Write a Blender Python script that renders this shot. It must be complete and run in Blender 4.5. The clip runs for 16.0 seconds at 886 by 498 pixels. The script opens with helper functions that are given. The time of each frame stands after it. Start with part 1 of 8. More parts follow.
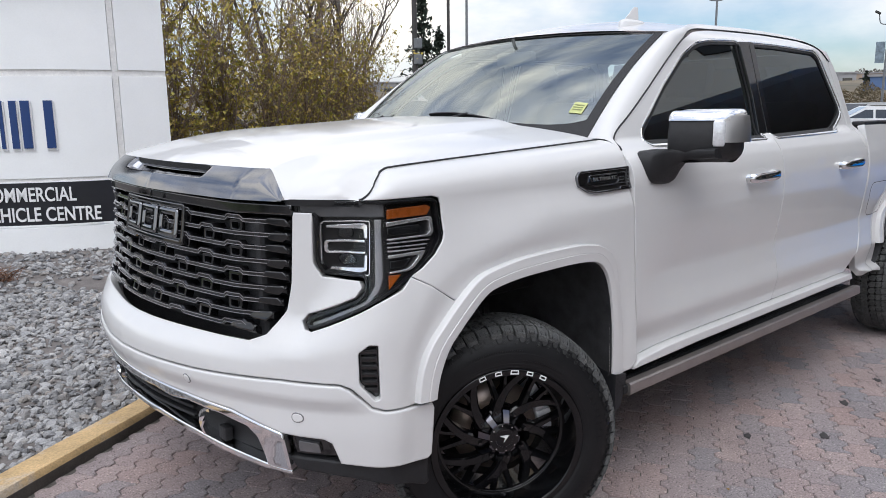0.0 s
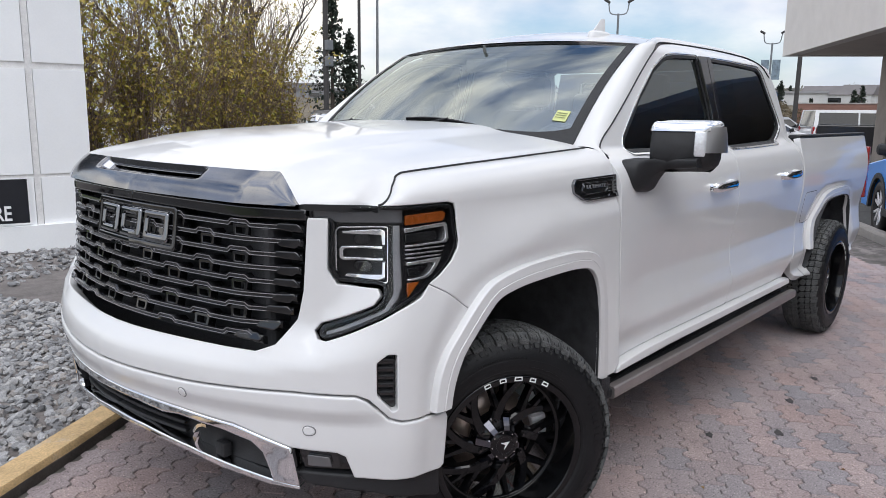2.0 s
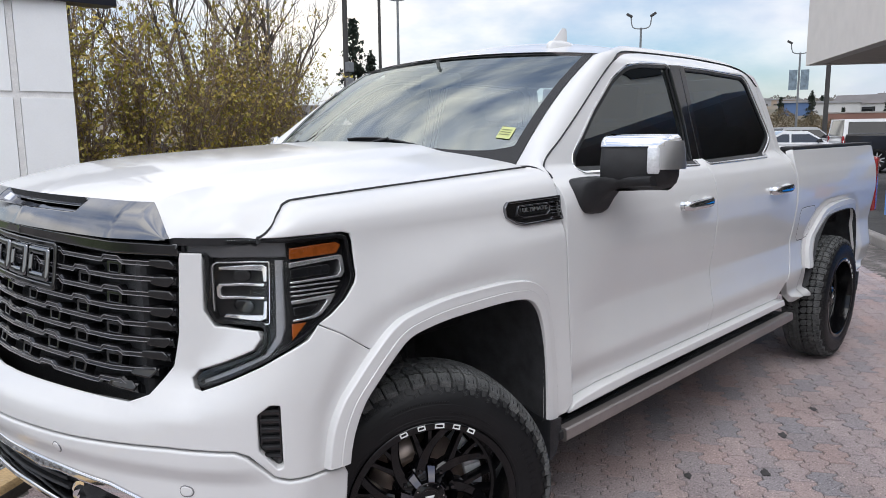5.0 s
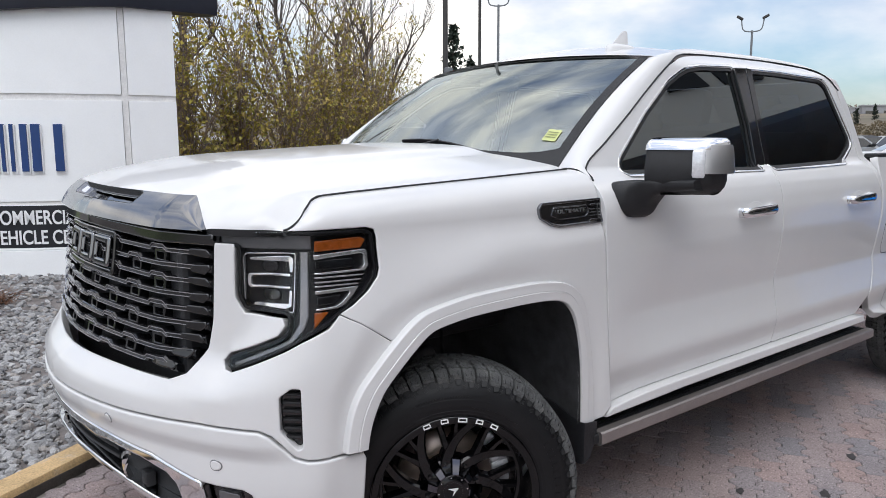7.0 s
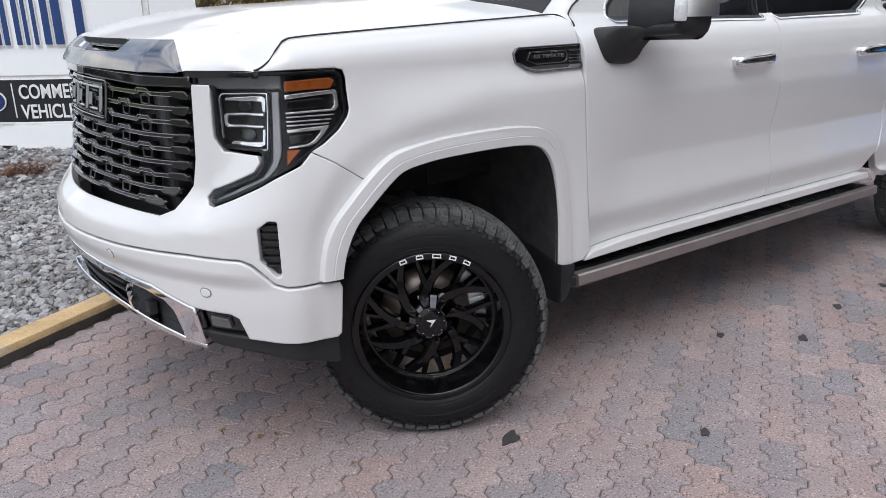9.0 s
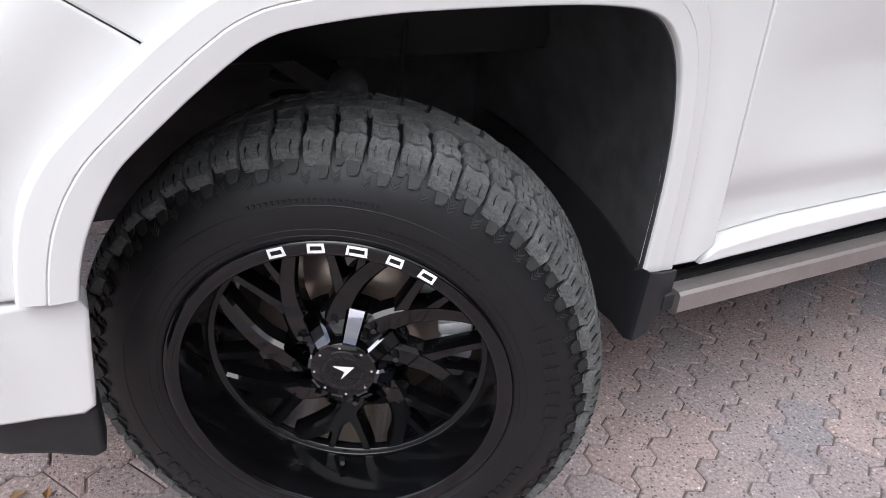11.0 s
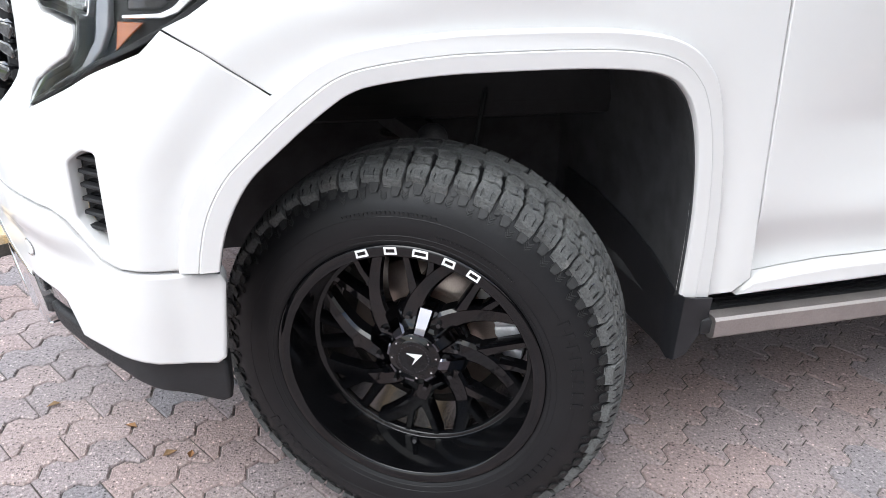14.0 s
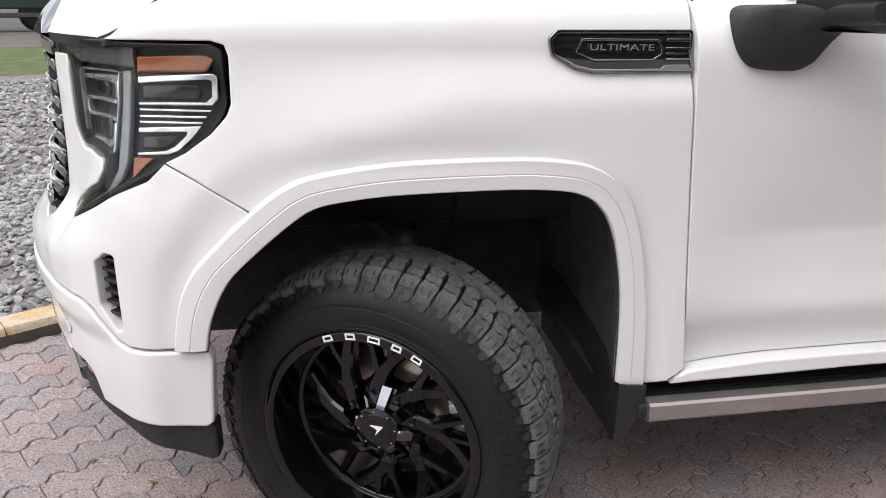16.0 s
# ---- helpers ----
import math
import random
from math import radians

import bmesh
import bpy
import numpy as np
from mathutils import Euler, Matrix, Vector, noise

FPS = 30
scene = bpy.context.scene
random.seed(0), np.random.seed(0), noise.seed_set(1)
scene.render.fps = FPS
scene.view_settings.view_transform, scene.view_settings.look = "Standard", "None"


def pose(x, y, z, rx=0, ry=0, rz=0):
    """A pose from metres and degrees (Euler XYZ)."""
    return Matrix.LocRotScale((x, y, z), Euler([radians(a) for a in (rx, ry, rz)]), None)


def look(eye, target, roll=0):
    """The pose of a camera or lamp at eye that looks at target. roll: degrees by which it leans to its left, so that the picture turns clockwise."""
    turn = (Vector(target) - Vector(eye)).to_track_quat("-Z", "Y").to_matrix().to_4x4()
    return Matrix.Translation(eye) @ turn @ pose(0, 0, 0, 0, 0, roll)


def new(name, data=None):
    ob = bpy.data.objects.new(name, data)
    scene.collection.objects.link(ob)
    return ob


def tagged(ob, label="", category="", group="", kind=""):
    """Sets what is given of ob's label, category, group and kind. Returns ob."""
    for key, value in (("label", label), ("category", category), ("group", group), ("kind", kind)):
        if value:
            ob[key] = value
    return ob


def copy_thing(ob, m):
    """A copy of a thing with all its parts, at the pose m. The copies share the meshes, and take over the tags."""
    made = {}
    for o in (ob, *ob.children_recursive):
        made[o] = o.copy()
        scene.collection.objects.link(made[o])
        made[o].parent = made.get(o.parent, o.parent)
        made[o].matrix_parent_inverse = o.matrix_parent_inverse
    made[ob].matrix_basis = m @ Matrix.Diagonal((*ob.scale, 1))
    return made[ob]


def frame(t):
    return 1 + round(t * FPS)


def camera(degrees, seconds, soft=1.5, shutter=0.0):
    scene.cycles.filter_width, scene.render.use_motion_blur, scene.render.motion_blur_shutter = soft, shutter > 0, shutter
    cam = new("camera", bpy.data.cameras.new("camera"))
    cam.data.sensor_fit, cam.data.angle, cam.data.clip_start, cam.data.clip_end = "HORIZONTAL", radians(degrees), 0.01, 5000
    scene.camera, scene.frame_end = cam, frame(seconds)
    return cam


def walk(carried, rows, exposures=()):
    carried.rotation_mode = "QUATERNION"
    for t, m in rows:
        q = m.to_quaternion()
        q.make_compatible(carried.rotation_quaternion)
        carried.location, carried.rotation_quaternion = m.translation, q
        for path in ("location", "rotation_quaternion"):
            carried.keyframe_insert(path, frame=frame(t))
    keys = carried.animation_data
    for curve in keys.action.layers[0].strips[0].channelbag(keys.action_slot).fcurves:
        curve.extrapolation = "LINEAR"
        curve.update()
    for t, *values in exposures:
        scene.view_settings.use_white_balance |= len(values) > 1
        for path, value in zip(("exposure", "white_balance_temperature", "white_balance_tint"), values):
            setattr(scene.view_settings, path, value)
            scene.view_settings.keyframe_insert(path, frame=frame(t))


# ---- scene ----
cam = camera(61.5, 16.0, 0.5)
PATH = [
    (0, (-1.753, -1.678, 1.558), (-0.453, -0.204, 1.188), -0.7),
    (0.5, (-1.709, -1.588, 1.564), (-0.396, -0.124, 1.2), -0.8),
    (1, (-1.836, -1.46, 1.575), (-0.487, -0.028, 1.216), -0.7),
    (1.5, (-1.988, -1.384, 1.568), (-0.577, -0.012, 1.213), -0.3),
    (2, (-1.965, -1.421, 1.56), (-0.484, -0.127, 1.201), 0.8),
    (2.5, (-1.894, -1.492, 1.557), (-0.392, -0.22, 1.199), 1.4),
    (3, (-1.824, -1.595, 1.566), (-0.389, -0.244, 1.226), 1.2),
    (3.5, (-1.826, -1.649, 1.567), (-0.459, -0.226, 1.241), 0.5),
    (4, (-1.799, -1.651, 1.56), (-0.455, -0.205, 1.241), -0.0),
    (4.5, (-1.641, -1.546, 1.557), (-0.235, -0.16, 1.24), -0.5),
    (4.7, (-1.594, -1.519, 1.561), (-0.16, -0.161, 1.248), -0.6),
    (6.8, (-1.407, -1.723, 1.552), (-0.119, -0.22, 1.269), -0.0),
    (7, (-1.426, -1.717, 1.547), (-0.184, -0.178, 1.251), -0.1),
    (7.5, (-1.431, -1.781, 1.522), (-0.283, -0.18, 1.181), -0.7),
    (8, (-1.508, -1.886, 1.499), (-0.397, -0.273, 1.095), -1.5),
    (8.5, (-1.576, -2.008, 1.495), (-0.473, -0.413, 1.004), -1.9),
    (9, (-1.342, -1.945, 1.446), (-0.229, -0.398, 0.842), -1.1),
    (9.2, (-1.224, -1.898, 1.432), (-0.098, -0.373, 0.794), -0.6),
    (11.3, (-0.287, -0.71, 1.137), (0.536, 0.781, 0.088), 7.3),
    (11.5, (-0.261, -0.656, 1.079), (0.527, 0.845, 0.017), 7.7),
    (12, (-0.202, -0.7, 1.025), (0.528, 0.834, -0.032), 8.8),
    (12.5, (-0.228, -0.824, 1.032), (0.457, 0.762, 0.025), 8.6),
    (13, (-0.285, -0.977, 1.041), (0.356, 0.644, 0.06), 7.8),
    (13.5, (-0.314, -1.078, 1.089), (0.281, 0.591, 0.162), 5.4),
    (14, (-0.329, -1.215, 1.262), (0.212, 0.515, 0.417), 2.6),
    (14.5, (-0.313, -1.368, 1.362), (0.191, 0.402, 0.577), 1.0),
    (15, (-0.182, -1.534, 1.398), (0.3, 0.261, 0.659), 0.6),
    (15.5, (-0.124, -1.599, 1.424), (0.329, 0.229, 0.749), 0.6),
    (16, (-0.137, -1.502, 1.4), (0.217, 0.354, 0.746), 1.2),
]
walk(cam, [(t, look(eye, target, roll)) for t, eye, target, roll in PATH], [(0, 0.05, 6110, 9), (8.6, 0.07, 6110, 9), (9.2, 0.21, 6120, 9), (11.3, 1.22, 6180, 9), (12, 2.08, 5930, 6), (12.5, 2.26, 5900, 4), (13.2, 1.84, 5930, 4), (14, 1.10, 6120, 6), (14.5, 0.84, 6250, 8), (15, 0.74, 6480, 10), (16, 0.62, 6480, 10)])

# ---------------------------------------------------------------- light
SUN_UP, SUN_ROUND = radians(56), radians(234)
world = bpy.data.worlds.new("sky")
scene.world = world
world.use_nodes = True
wn, wl = world.node_tree.nodes, world.node_tree.links
wn.clear()
w_out = wn.new("ShaderNodeOutputWorld")
w_bg = wn.new("ShaderNodeBackground")
w_sky = wn.new("ShaderNodeTexSky")
w_sky.sky_type, w_sky.sun_disc = "NISHITA", False
w_sky.sun_elevation, w_sky.sun_rotation = SUN_UP, SUN_ROUND
w_sky.air_density, w_sky.dust_density, w_sky.ozone_density = 1.0, 1.2, 2.2
w_co = wn.new("ShaderNodeTexCoord")
w_map = wn.new("ShaderNodeMapping")
w_map.inputs["Scale"].default_value = (1.0, 1.0, 2.4)
w_map.inputs["Location"].default_value = (0.35, 0.2, 0.15)
w_cl = wn.new("ShaderNodeTexNoise")
w_cl.inputs["Scale"].default_value, w_cl.inputs["Detail"].default_value, w_cl.inputs["Roughness"].default_value = 2.3, 7.0, 0.55
w_ra = wn.new("ShaderNodeValToRGB")
w_ra.color_ramp.elements[0].position, w_ra.color_ramp.elements[1].position = 0.33, 0.58
w_tone = wn.new("ShaderNodeTexNoise")
w_tone.inputs["Scale"].default_value, w_tone.inputs["Detail"].default_value = 3.7, 5.0
w_tr = wn.new("ShaderNodeValToRGB")
w_tr.color_ramp.elements[0].position, w_tr.color_ramp.elements[0].color = 0.36, (5.9, 6.0, 6.8, 1)
w_tr.color_ramp.elements[1].position, w_tr.color_ramp.elements[1].color = 0.60, (9.8, 9.1, 8.2, 1)
w_mix = wn.new("ShaderNodeMix")
w_mix.data_type = "RGBA"
wl.new(w_co.outputs["Generated"], w_map.inputs["Vector"])
wl.new(w_map.outputs["Vector"], w_cl.inputs["Vector"])
wl.new(w_map.outputs["Vector"], w_tone.inputs["Vector"])
wl.new(w_cl.outputs["Fac"], w_ra.inputs["Fac"])
wl.new(w_tone.outputs["Fac"], w_tr.inputs["Fac"])
wl.new(w_ra.outputs["Color"], w_mix.inputs["Factor"])
wl.new(w_sky.outputs["Color"], w_mix.inputs["A"])
wl.new(w_tr.outputs["Color"], w_mix.inputs["B"])
# an overcast sky grows brighter towards the zenith
w_sep = wn.new("ShaderNodeSeparateXYZ")
w_gain = wn.new("ShaderNodeMapRange")
w_gain.inputs["From Min"].default_value, w_gain.inputs["From Max"].default_value = 0.15, 0.9
w_gain.inputs["To Min"].default_value, w_gain.inputs["To Max"].default_value = 0.126, 0.200
wl.new(w_co.outputs["Generated"], w_sep.inputs["Vector"])
wl.new(w_sep.outputs["Z"], w_gain.inputs["Value"])
wl.new(w_gain.outputs["Result"], w_bg.inputs["Strength"])
wl.new(w_mix.outputs["Result"], w_bg.inputs["Color"])
wl.new(w_bg.outputs["Background"], w_out.inputs["Surface"])

sun = new("sun", bpy.data.lights.new("sun", "SUN"))
sun.data.energy, sun.data.angle, sun.data.color = 1.15, radians(45), (1.0, 0.97, 0.94)
sun.matrix_world = look((0, 0, 0), (math.sin(SUN_ROUND) * -1, math.cos(SUN_ROUND) * -1, -math.tan(SUN_UP)))


# ---------------------------------------------------------------- materials
def material(name, color, rough=0.5, metal=0.0, spread=0.0, scale=8.0, grain=0.0, grain_scale=120.0, bump=0.0, bump_scale=200.0,
             coat=0.0, per_piece=0.0, second=None, second_at=0.55, spec=0.5):
    """A Principled material: a base colour varied at two scales, a second colour in patches, and a fine relief."""
    m = bpy.data.materials.new(name)
    m.use_nodes = True
    nt = m.node_tree
    b = nt.nodes["Principled BSDF"]
    b.inputs["Roughness"].default_value, b.inputs["Metallic"].default_value = rough, metal
    b.inputs["Coat Weight"].default_value, b.inputs["Coat Roughness"].default_value = coat, 0.04
    b.inputs["Specular IOR Level"].default_value = spec
    co = nt.nodes.new("ShaderNodeTexCoord")

    def noise_at(s, detail=4.0, rgh=0.6):
        n = nt.nodes.new("ShaderNodeTexNoise")
        n.inputs["Scale"].default_value, n.inputs["Detail"].default_value, n.inputs["Roughness"].default_value = s, detail, rgh
        nt.links.new(co.outputs["Object"], n.inputs["Vector"])
        return n.outputs["Fac"]

    def ramp(fac, lo, hi, a, c):
        r = nt.nodes.new("ShaderNodeValToRGB")
        r.color_ramp.elements[0].position, r.color_ramp.elements[1].position = lo, hi
        r.color_ramp.elements[0].color, r.color_ramp.elements[1].color = (*a, 1), (*c, 1)
        nt.links.new(fac, r.inputs["Fac"])
        return r.outputs["Color"]

    def mix(fac, a, c, kind="MIX"):
        x = nt.nodes.new("ShaderNodeMix")
        x.data_type, x.blend_type = "RGBA", kind
        if isinstance(fac, float):
            x.inputs["Factor"].default_value = fac
        else:
            nt.links.new(fac, x.inputs["Factor"])
        nt.links.new(a, x.inputs["A"])
        nt.links.new(c, x.inputs["B"])
        return x.outputs["Result"]

    out = None
    if spread or grain or second:
        lo, hi = [c * (1 - spread) for c in color], [min(1, c * (1 + spread)) for c in color]
        out = ramp(noise_at(scale), 0.3, 0.7, lo, hi)
        if second:
            mask = ramp(noise_at(scale * 0.6, 6.0, 0.7), second_at, second_at + 0.12, (0, 0, 0), (1, 1, 1))
            tone = nt.nodes.new("ShaderNodeRGB")
            tone.outputs[0].default_value = (*second, 1)
            out = mix(mask, out, tone.outputs[0])
        if grain:
            g = ramp(noise_at(grain_scale, 3.0), 0.3, 0.7, (1 - grain,) * 3, (1, 1, 1))
            out = mix(1.0, out, g, "MULTIPLY")
    if per_piece:
        info = nt.nodes.new("ShaderNodeObjectInfo")
        geo = nt.nodes.new("ShaderNodeNewGeometry")
        add = nt.nodes.new("ShaderNodeMath")
        add.operation = "ADD"
        nt.links.new(info.outputs["Random"], add.inputs[0])
        nt.links.new(geo.outputs["Random Per Island"], add.inputs[1])
        fr = nt.nodes.new("ShaderNodeMath")
        fr.operation = "FRACT"
        nt.links.new(add.outputs[0], fr.inputs[0])
        lo = (1 - per_piece,) * 3
        tone = ramp(fr.outputs[0], 0.0, 1.0, lo, (1, 1, 1))
        if out is None:
            rgb = nt.nodes.new("ShaderNodeRGB")
            rgb.outputs[0].default_value = (*color, 1)
            out = rgb.outputs[0]
        out = mix(1.0, out, tone, "MULTIPLY")
    if out is not None:
        nt.links.new(out, b.inputs["Base Color"])
    else:
        b.inputs["Base Color"].default_value = (*color, 1)
    if bump:
        bn = nt.nodes.new("ShaderNodeBump")
        bn.inputs["Strength"].default_value, bn.inputs["Distance"].default_value = bump, 0.01
        nt.links.new(noise_at(bump_scale, 5.0, 0.65), bn.inputs["Height"])
        nt.links.new(bn.outputs["Normal"], b.inputs["Normal"])
    return m


def piece_colours(name, tones, rough, grain_scale, bump, bump_scale, stain=None):
    """A material whose pieces take one of several tones each, with speckle and stains."""
    m = material(name, (0.88, 0.88, 0.88), rough, 0, 0.16, 1.7, 0.5, grain_scale, bump, bump_scale)
    nt = m.node_tree
    b = nt.nodes["Principled BSDF"]
    old = b.inputs["Base Color"].links[0].from_socket
    info, geo = nt.nodes.new("ShaderNodeObjectInfo"), nt.nodes.new("ShaderNodeNewGeometry")
    add, fr = nt.nodes.new("ShaderNodeMath"), nt.nodes.new("ShaderNodeMath")
    add.operation, fr.operation = "ADD", "FRACT"
    nt.links.new(info.outputs["Random"], add.inputs[0])
    nt.links.new(geo.outputs["Random Per Island"], add.inputs[1])
    nt.links.new(add.outputs[0], fr.inputs[0])
    r = nt.nodes.new("ShaderNodeValToRGB")
    r.color_ramp.interpolation = "LINEAR"
    while len(r.color_ramp.elements) < len(tones):
        r.color_ramp.elements.new(0.5)
    for k, tone in enumerate(tones):
        r.color_ramp.elements[k].position = k / (len(tones) - 1)
        r.color_ramp.elements[k].color = (*tone, 1)
    nt.links.new(fr.outputs[0], r.inputs["Fac"])
    x = nt.nodes.new("ShaderNodeMix")
    x.data_type, x.blend_type = "RGBA", "MULTIPLY"
    x.inputs["Factor"].default_value = 1.0
    nt.links.new(r.outputs["Color"], x.inputs["A"])
    nt.links.new(old, x.inputs["B"])
    nt.links.new(x.outputs["Result"], b.inputs["Base Color"])
    return m


def aggregate(m, scale, dark, pale):
    """Adds exposed grit to a material: scattered dark and pale grains of one size."""
    nt = m.node_tree
    b = nt.nodes["Principled BSDF"]
    old = b.inputs["Base Color"].links[0].from_socket
    geo, vor = nt.nodes.new("ShaderNodeNewGeometry"), nt.nodes.new("ShaderNodeTexVoronoi")
    vor.inputs["Scale"].default_value = scale
    nt.links.new(geo.outputs["Position"], vor.inputs["Vector"])
    sep = nt.nodes.new("ShaderNodeSeparateColor")
    nt.links.new(vor.outputs["Color"], sep.inputs["Color"])
    tone = nt.nodes.new("ShaderNodeValToRGB")
    tone.color_ramp.interpolation = "CONSTANT"
    e = tone.color_ramp.elements
    e[0].color, e[1].position, e[1].color = (dark, dark, dark, 1), 0.16, (0.62, 0.62, 0.62, 1)
    last = e.new(0.86)
    last.color = (pale, pale, pale * 0.97, 1)
    nt.links.new(sep.outputs["Red"], tone.inputs["Fac"])
    dot = nt.nodes.new("ShaderNodeValToRGB")
    dot.color_ramp.elements[0].position, dot.color_ramp.elements[1].position = 0.30, 0.46
    dot.color_ramp.elements[0].color, dot.color_ramp.elements[1].color = (1, 1, 1, 1), (0, 0, 0, 1)
    nt.links.new(vor.outputs["Distance"], dot.inputs["Fac"])
    both_ = nt.nodes.new("ShaderNodeMix")
    both_.data_type, both_.blend_type = "RGBA", "MIX"
    nt.links.new(dot.outputs["Color"], both_.inputs["Factor"])
    both_.inputs["A"].default_value = (0.62, 0.62, 0.62, 1)
    nt.links.new(tone.outputs["Color"], both_.inputs["B"])
    x = nt.nodes.new("ShaderNodeMix")
    x.data_type, x.blend_type = "RGBA", "MULTIPLY"
    x.inputs["Factor"].default_value = 1.0
    nt.links.new(old, x.inputs["A"])
    nt.links.new(both_.outputs["Result"], x.inputs["B"])
    gain = nt.nodes.new("ShaderNodeMix")
    gain.data_type, gain.blend_type = "RGBA", "MULTIPLY"
    gain.inputs["Factor"].default_value = 1.0
    gain.clamp_result = False
    gain.inputs["B"].default_value = (1.92, 1.92, 1.92, 1)
    nt.links.new(x.outputs["Result"], gain.inputs["A"])
    nt.links.new(gain.outputs["Result"], b.inputs["Base Color"])


def glass(name, tint, rough=0.0, ior=1.5):
    """Thin tinted glass: it mirrors at grazing angles and lets tinted light through."""
    m = bpy.data.materials.new(name)
    m.use_nodes = True
    nt = m.node_tree
    nt.nodes.clear()
    out = nt.nodes.new("ShaderNodeOutputMaterial")
    mx = nt.nodes.new("ShaderNodeMixShader")
    fr = nt.nodes.new("ShaderNodeFresnel")
    fr.inputs["IOR"].default_value = ior
    tr = nt.nodes.new("ShaderNodeBsdfTransparent")
    tr.inputs["Color"].default_value = (*tint, 1)
    gl = nt.nodes.new("ShaderNodeBsdfGlossy")
    gl.inputs["Color"].default_value = (0.93, 1.0, 0.98, 1)
    gl.inputs["Roughness"].default_value = rough
    nt.links.new(fr.outputs[0], mx.inputs[0])
    nt.links.new(tr.outputs[0], mx.inputs[1])
    nt.links.new(gl.outputs[0], mx.inputs[2])
    nt.links.new(mx.outputs[0], out.inputs["Surface"])
    return m


PAINT = material("pearl_white_paint", (0.70, 0.70, 0.697), 0.40, 0.0, 0.015, 3.0, 0.02, 900.0, coat=0.8, spec=0.3)
BLACK_GLOSS = material("gloss_black_plastic", (0.008, 0.008, 0.009), 0.07, 0, 0.3, 20.0, coat=0.6)
HUB_CHROME = material("hub_chrome", (0.11, 0.11, 0.125), 0.05, 1.0, 0.10, 6.0)
BLACK_CHROME = material("dark_chrome", (0.24, 0.245, 0.26), 0.09, 1.0, 0.10, 6.0)
BLACK_PLASTIC = material("textured_black_plastic", (0.013, 0.0135, 0.0155), 0.55, 0, 0.25, 30.0, 0.2, 300.0, 0.25, 900.0)
CHROME = material("chrome", (0.80, 0.81, 0.82), 0.05, 1.0, 0.05, 9.0)
SOFT_CHROME = material("soft_chrome", (0.88, 0.89, 0.90), 0.34, 1.0, 0.04, 9.0)
LAMP_CHROME = material("bright_lamp_chrome", (0.90, 0.90, 0.91), 0.09, 0.85, 0.04, 30.0)
SLAT_RIM = material("bright_slat_edge", (0.62, 0.62, 0.65), 0.10, 0.9, 0.06, 30.0)
SATIN = material("satin_aluminium", (0.40, 0.37, 0.355), 0.42, 0.85, 0.08, 10.0, 0.15, 250.0)
RUBBER = material("tyre_rubber", (0.0075, 0.0078, 0.0090), 0.44, 0, 0.25, 14.0, 0.2, 260.0, 0.12, 500.0, spec=0.32)
RUBBER_DUSTY = material("dusty_sidewall_rubber", (0.015, 0.0155, 0.016), 0.6, 0, 0.3, 16.0, 0.3, 220.0, 0.3, 300.0)
TREAD = material("dusty_tread_rubber", (0.118, 0.121, 0.120), 0.9, 0, 0.34, 22.0, 0.45, 240.0, 0.7, 220.0, second=(0.20, 0.197, 0.187), second_at=0.56)
RIM = material("gloss_black_rim", (0.0035, 0.0035, 0.0042), 0.05, 0, 0.4, 12.0, spec=0.42)
RIM_DUSTY = material("dusty_black_barrel", (0.0042, 0.0043, 0.0050), 0.09, 0, 0.3, 10.0, 0.3, 160.0, spec=0.38, second=(0.030, 0.028, 0.025), second_at=0.60)
WHITE_MARK = material("white_marking", (0.82, 0.82, 0.82), 0.45, 0, 0.04, 60.0)
LINER = material("wheel_arch_liner_felt", (0.054, 0.055, 0.059), 0.95, 0, 0.35, 12.0, 0.3, 400.0, 0.4, 600.0)
STEEL = material("brake_steel", (0.46, 0.38, 0.33), 0.34, 0.8, 0.15, 14.0, 0.2, 300.0)
CASTING = material("cast_aluminium", (0.80, 0.80, 0.82), 0.40, 0.4, 0.12, 18.0, 0.15, 200.0, 0.15, 300.0)
FLAP_RUBBER = material("dirty_flap_rubber", (0.013, 0.014, 0.017), 0.45, 0, 0.3, 18.0, 0.2, 220.0, 0.2, 300.0, second=(0.16, 0.14, 0.125), second_at=0.66)
ARM_STEEL = material("dirty_arm_steel", (0.085, 0.085, 0.088), 0.55, 0.3, 0.3, 25.0, 0.3, 200.0)
RUST = material("rusty_frame_steel", (0.030, 0.027, 0.025), 0.8, 0.2, 0.4, 20.0, 0.3, 200.0, 0.3, 200.0)
AMBER = material("amber_lens", (0.34, 0.085, 0.012), 0.16, 0, 0.2, 60.0, coat=1.0)
LENS_GREY = material("smoked_light_guide", (0.23, 0.23, 0.24), 0.22, 0.3, 0.1, 20.0, coat=1.0)
LAMP_BLACK = material("lamp_housing_black", (0.006, 0.006, 0.007), 0.30, 0, 0.2, 30.0, spec=0.35)
CLEAR = glass("clear_lamp_cover", (0.97, 0.97, 0.98), 0.0, 1.32)
WINDSHIELD = glass("windscreen_glass", (0.80, 0.88, 0.85), 0.015, 3.7)
PRIVACY = glass("dark_tinted_glass", (0.10, 0.10, 0.11), 0.0, 2.4)
SMOKED = material("smoked_lamp_trim", (0.13, 0.13, 0.135), 0.2, 0.3, 0.1, 20.0, coat=1.0)
SEAT = material("grey_seat_leather", (0.20, 0.20, 0.19), 0.6, 0, 0.2, 20.0, 0.2, 200.0)
DASH = material("dashboard_vinyl", (0.14, 0.145, 0.14), 0.7, 0, 0.2, 20.0)
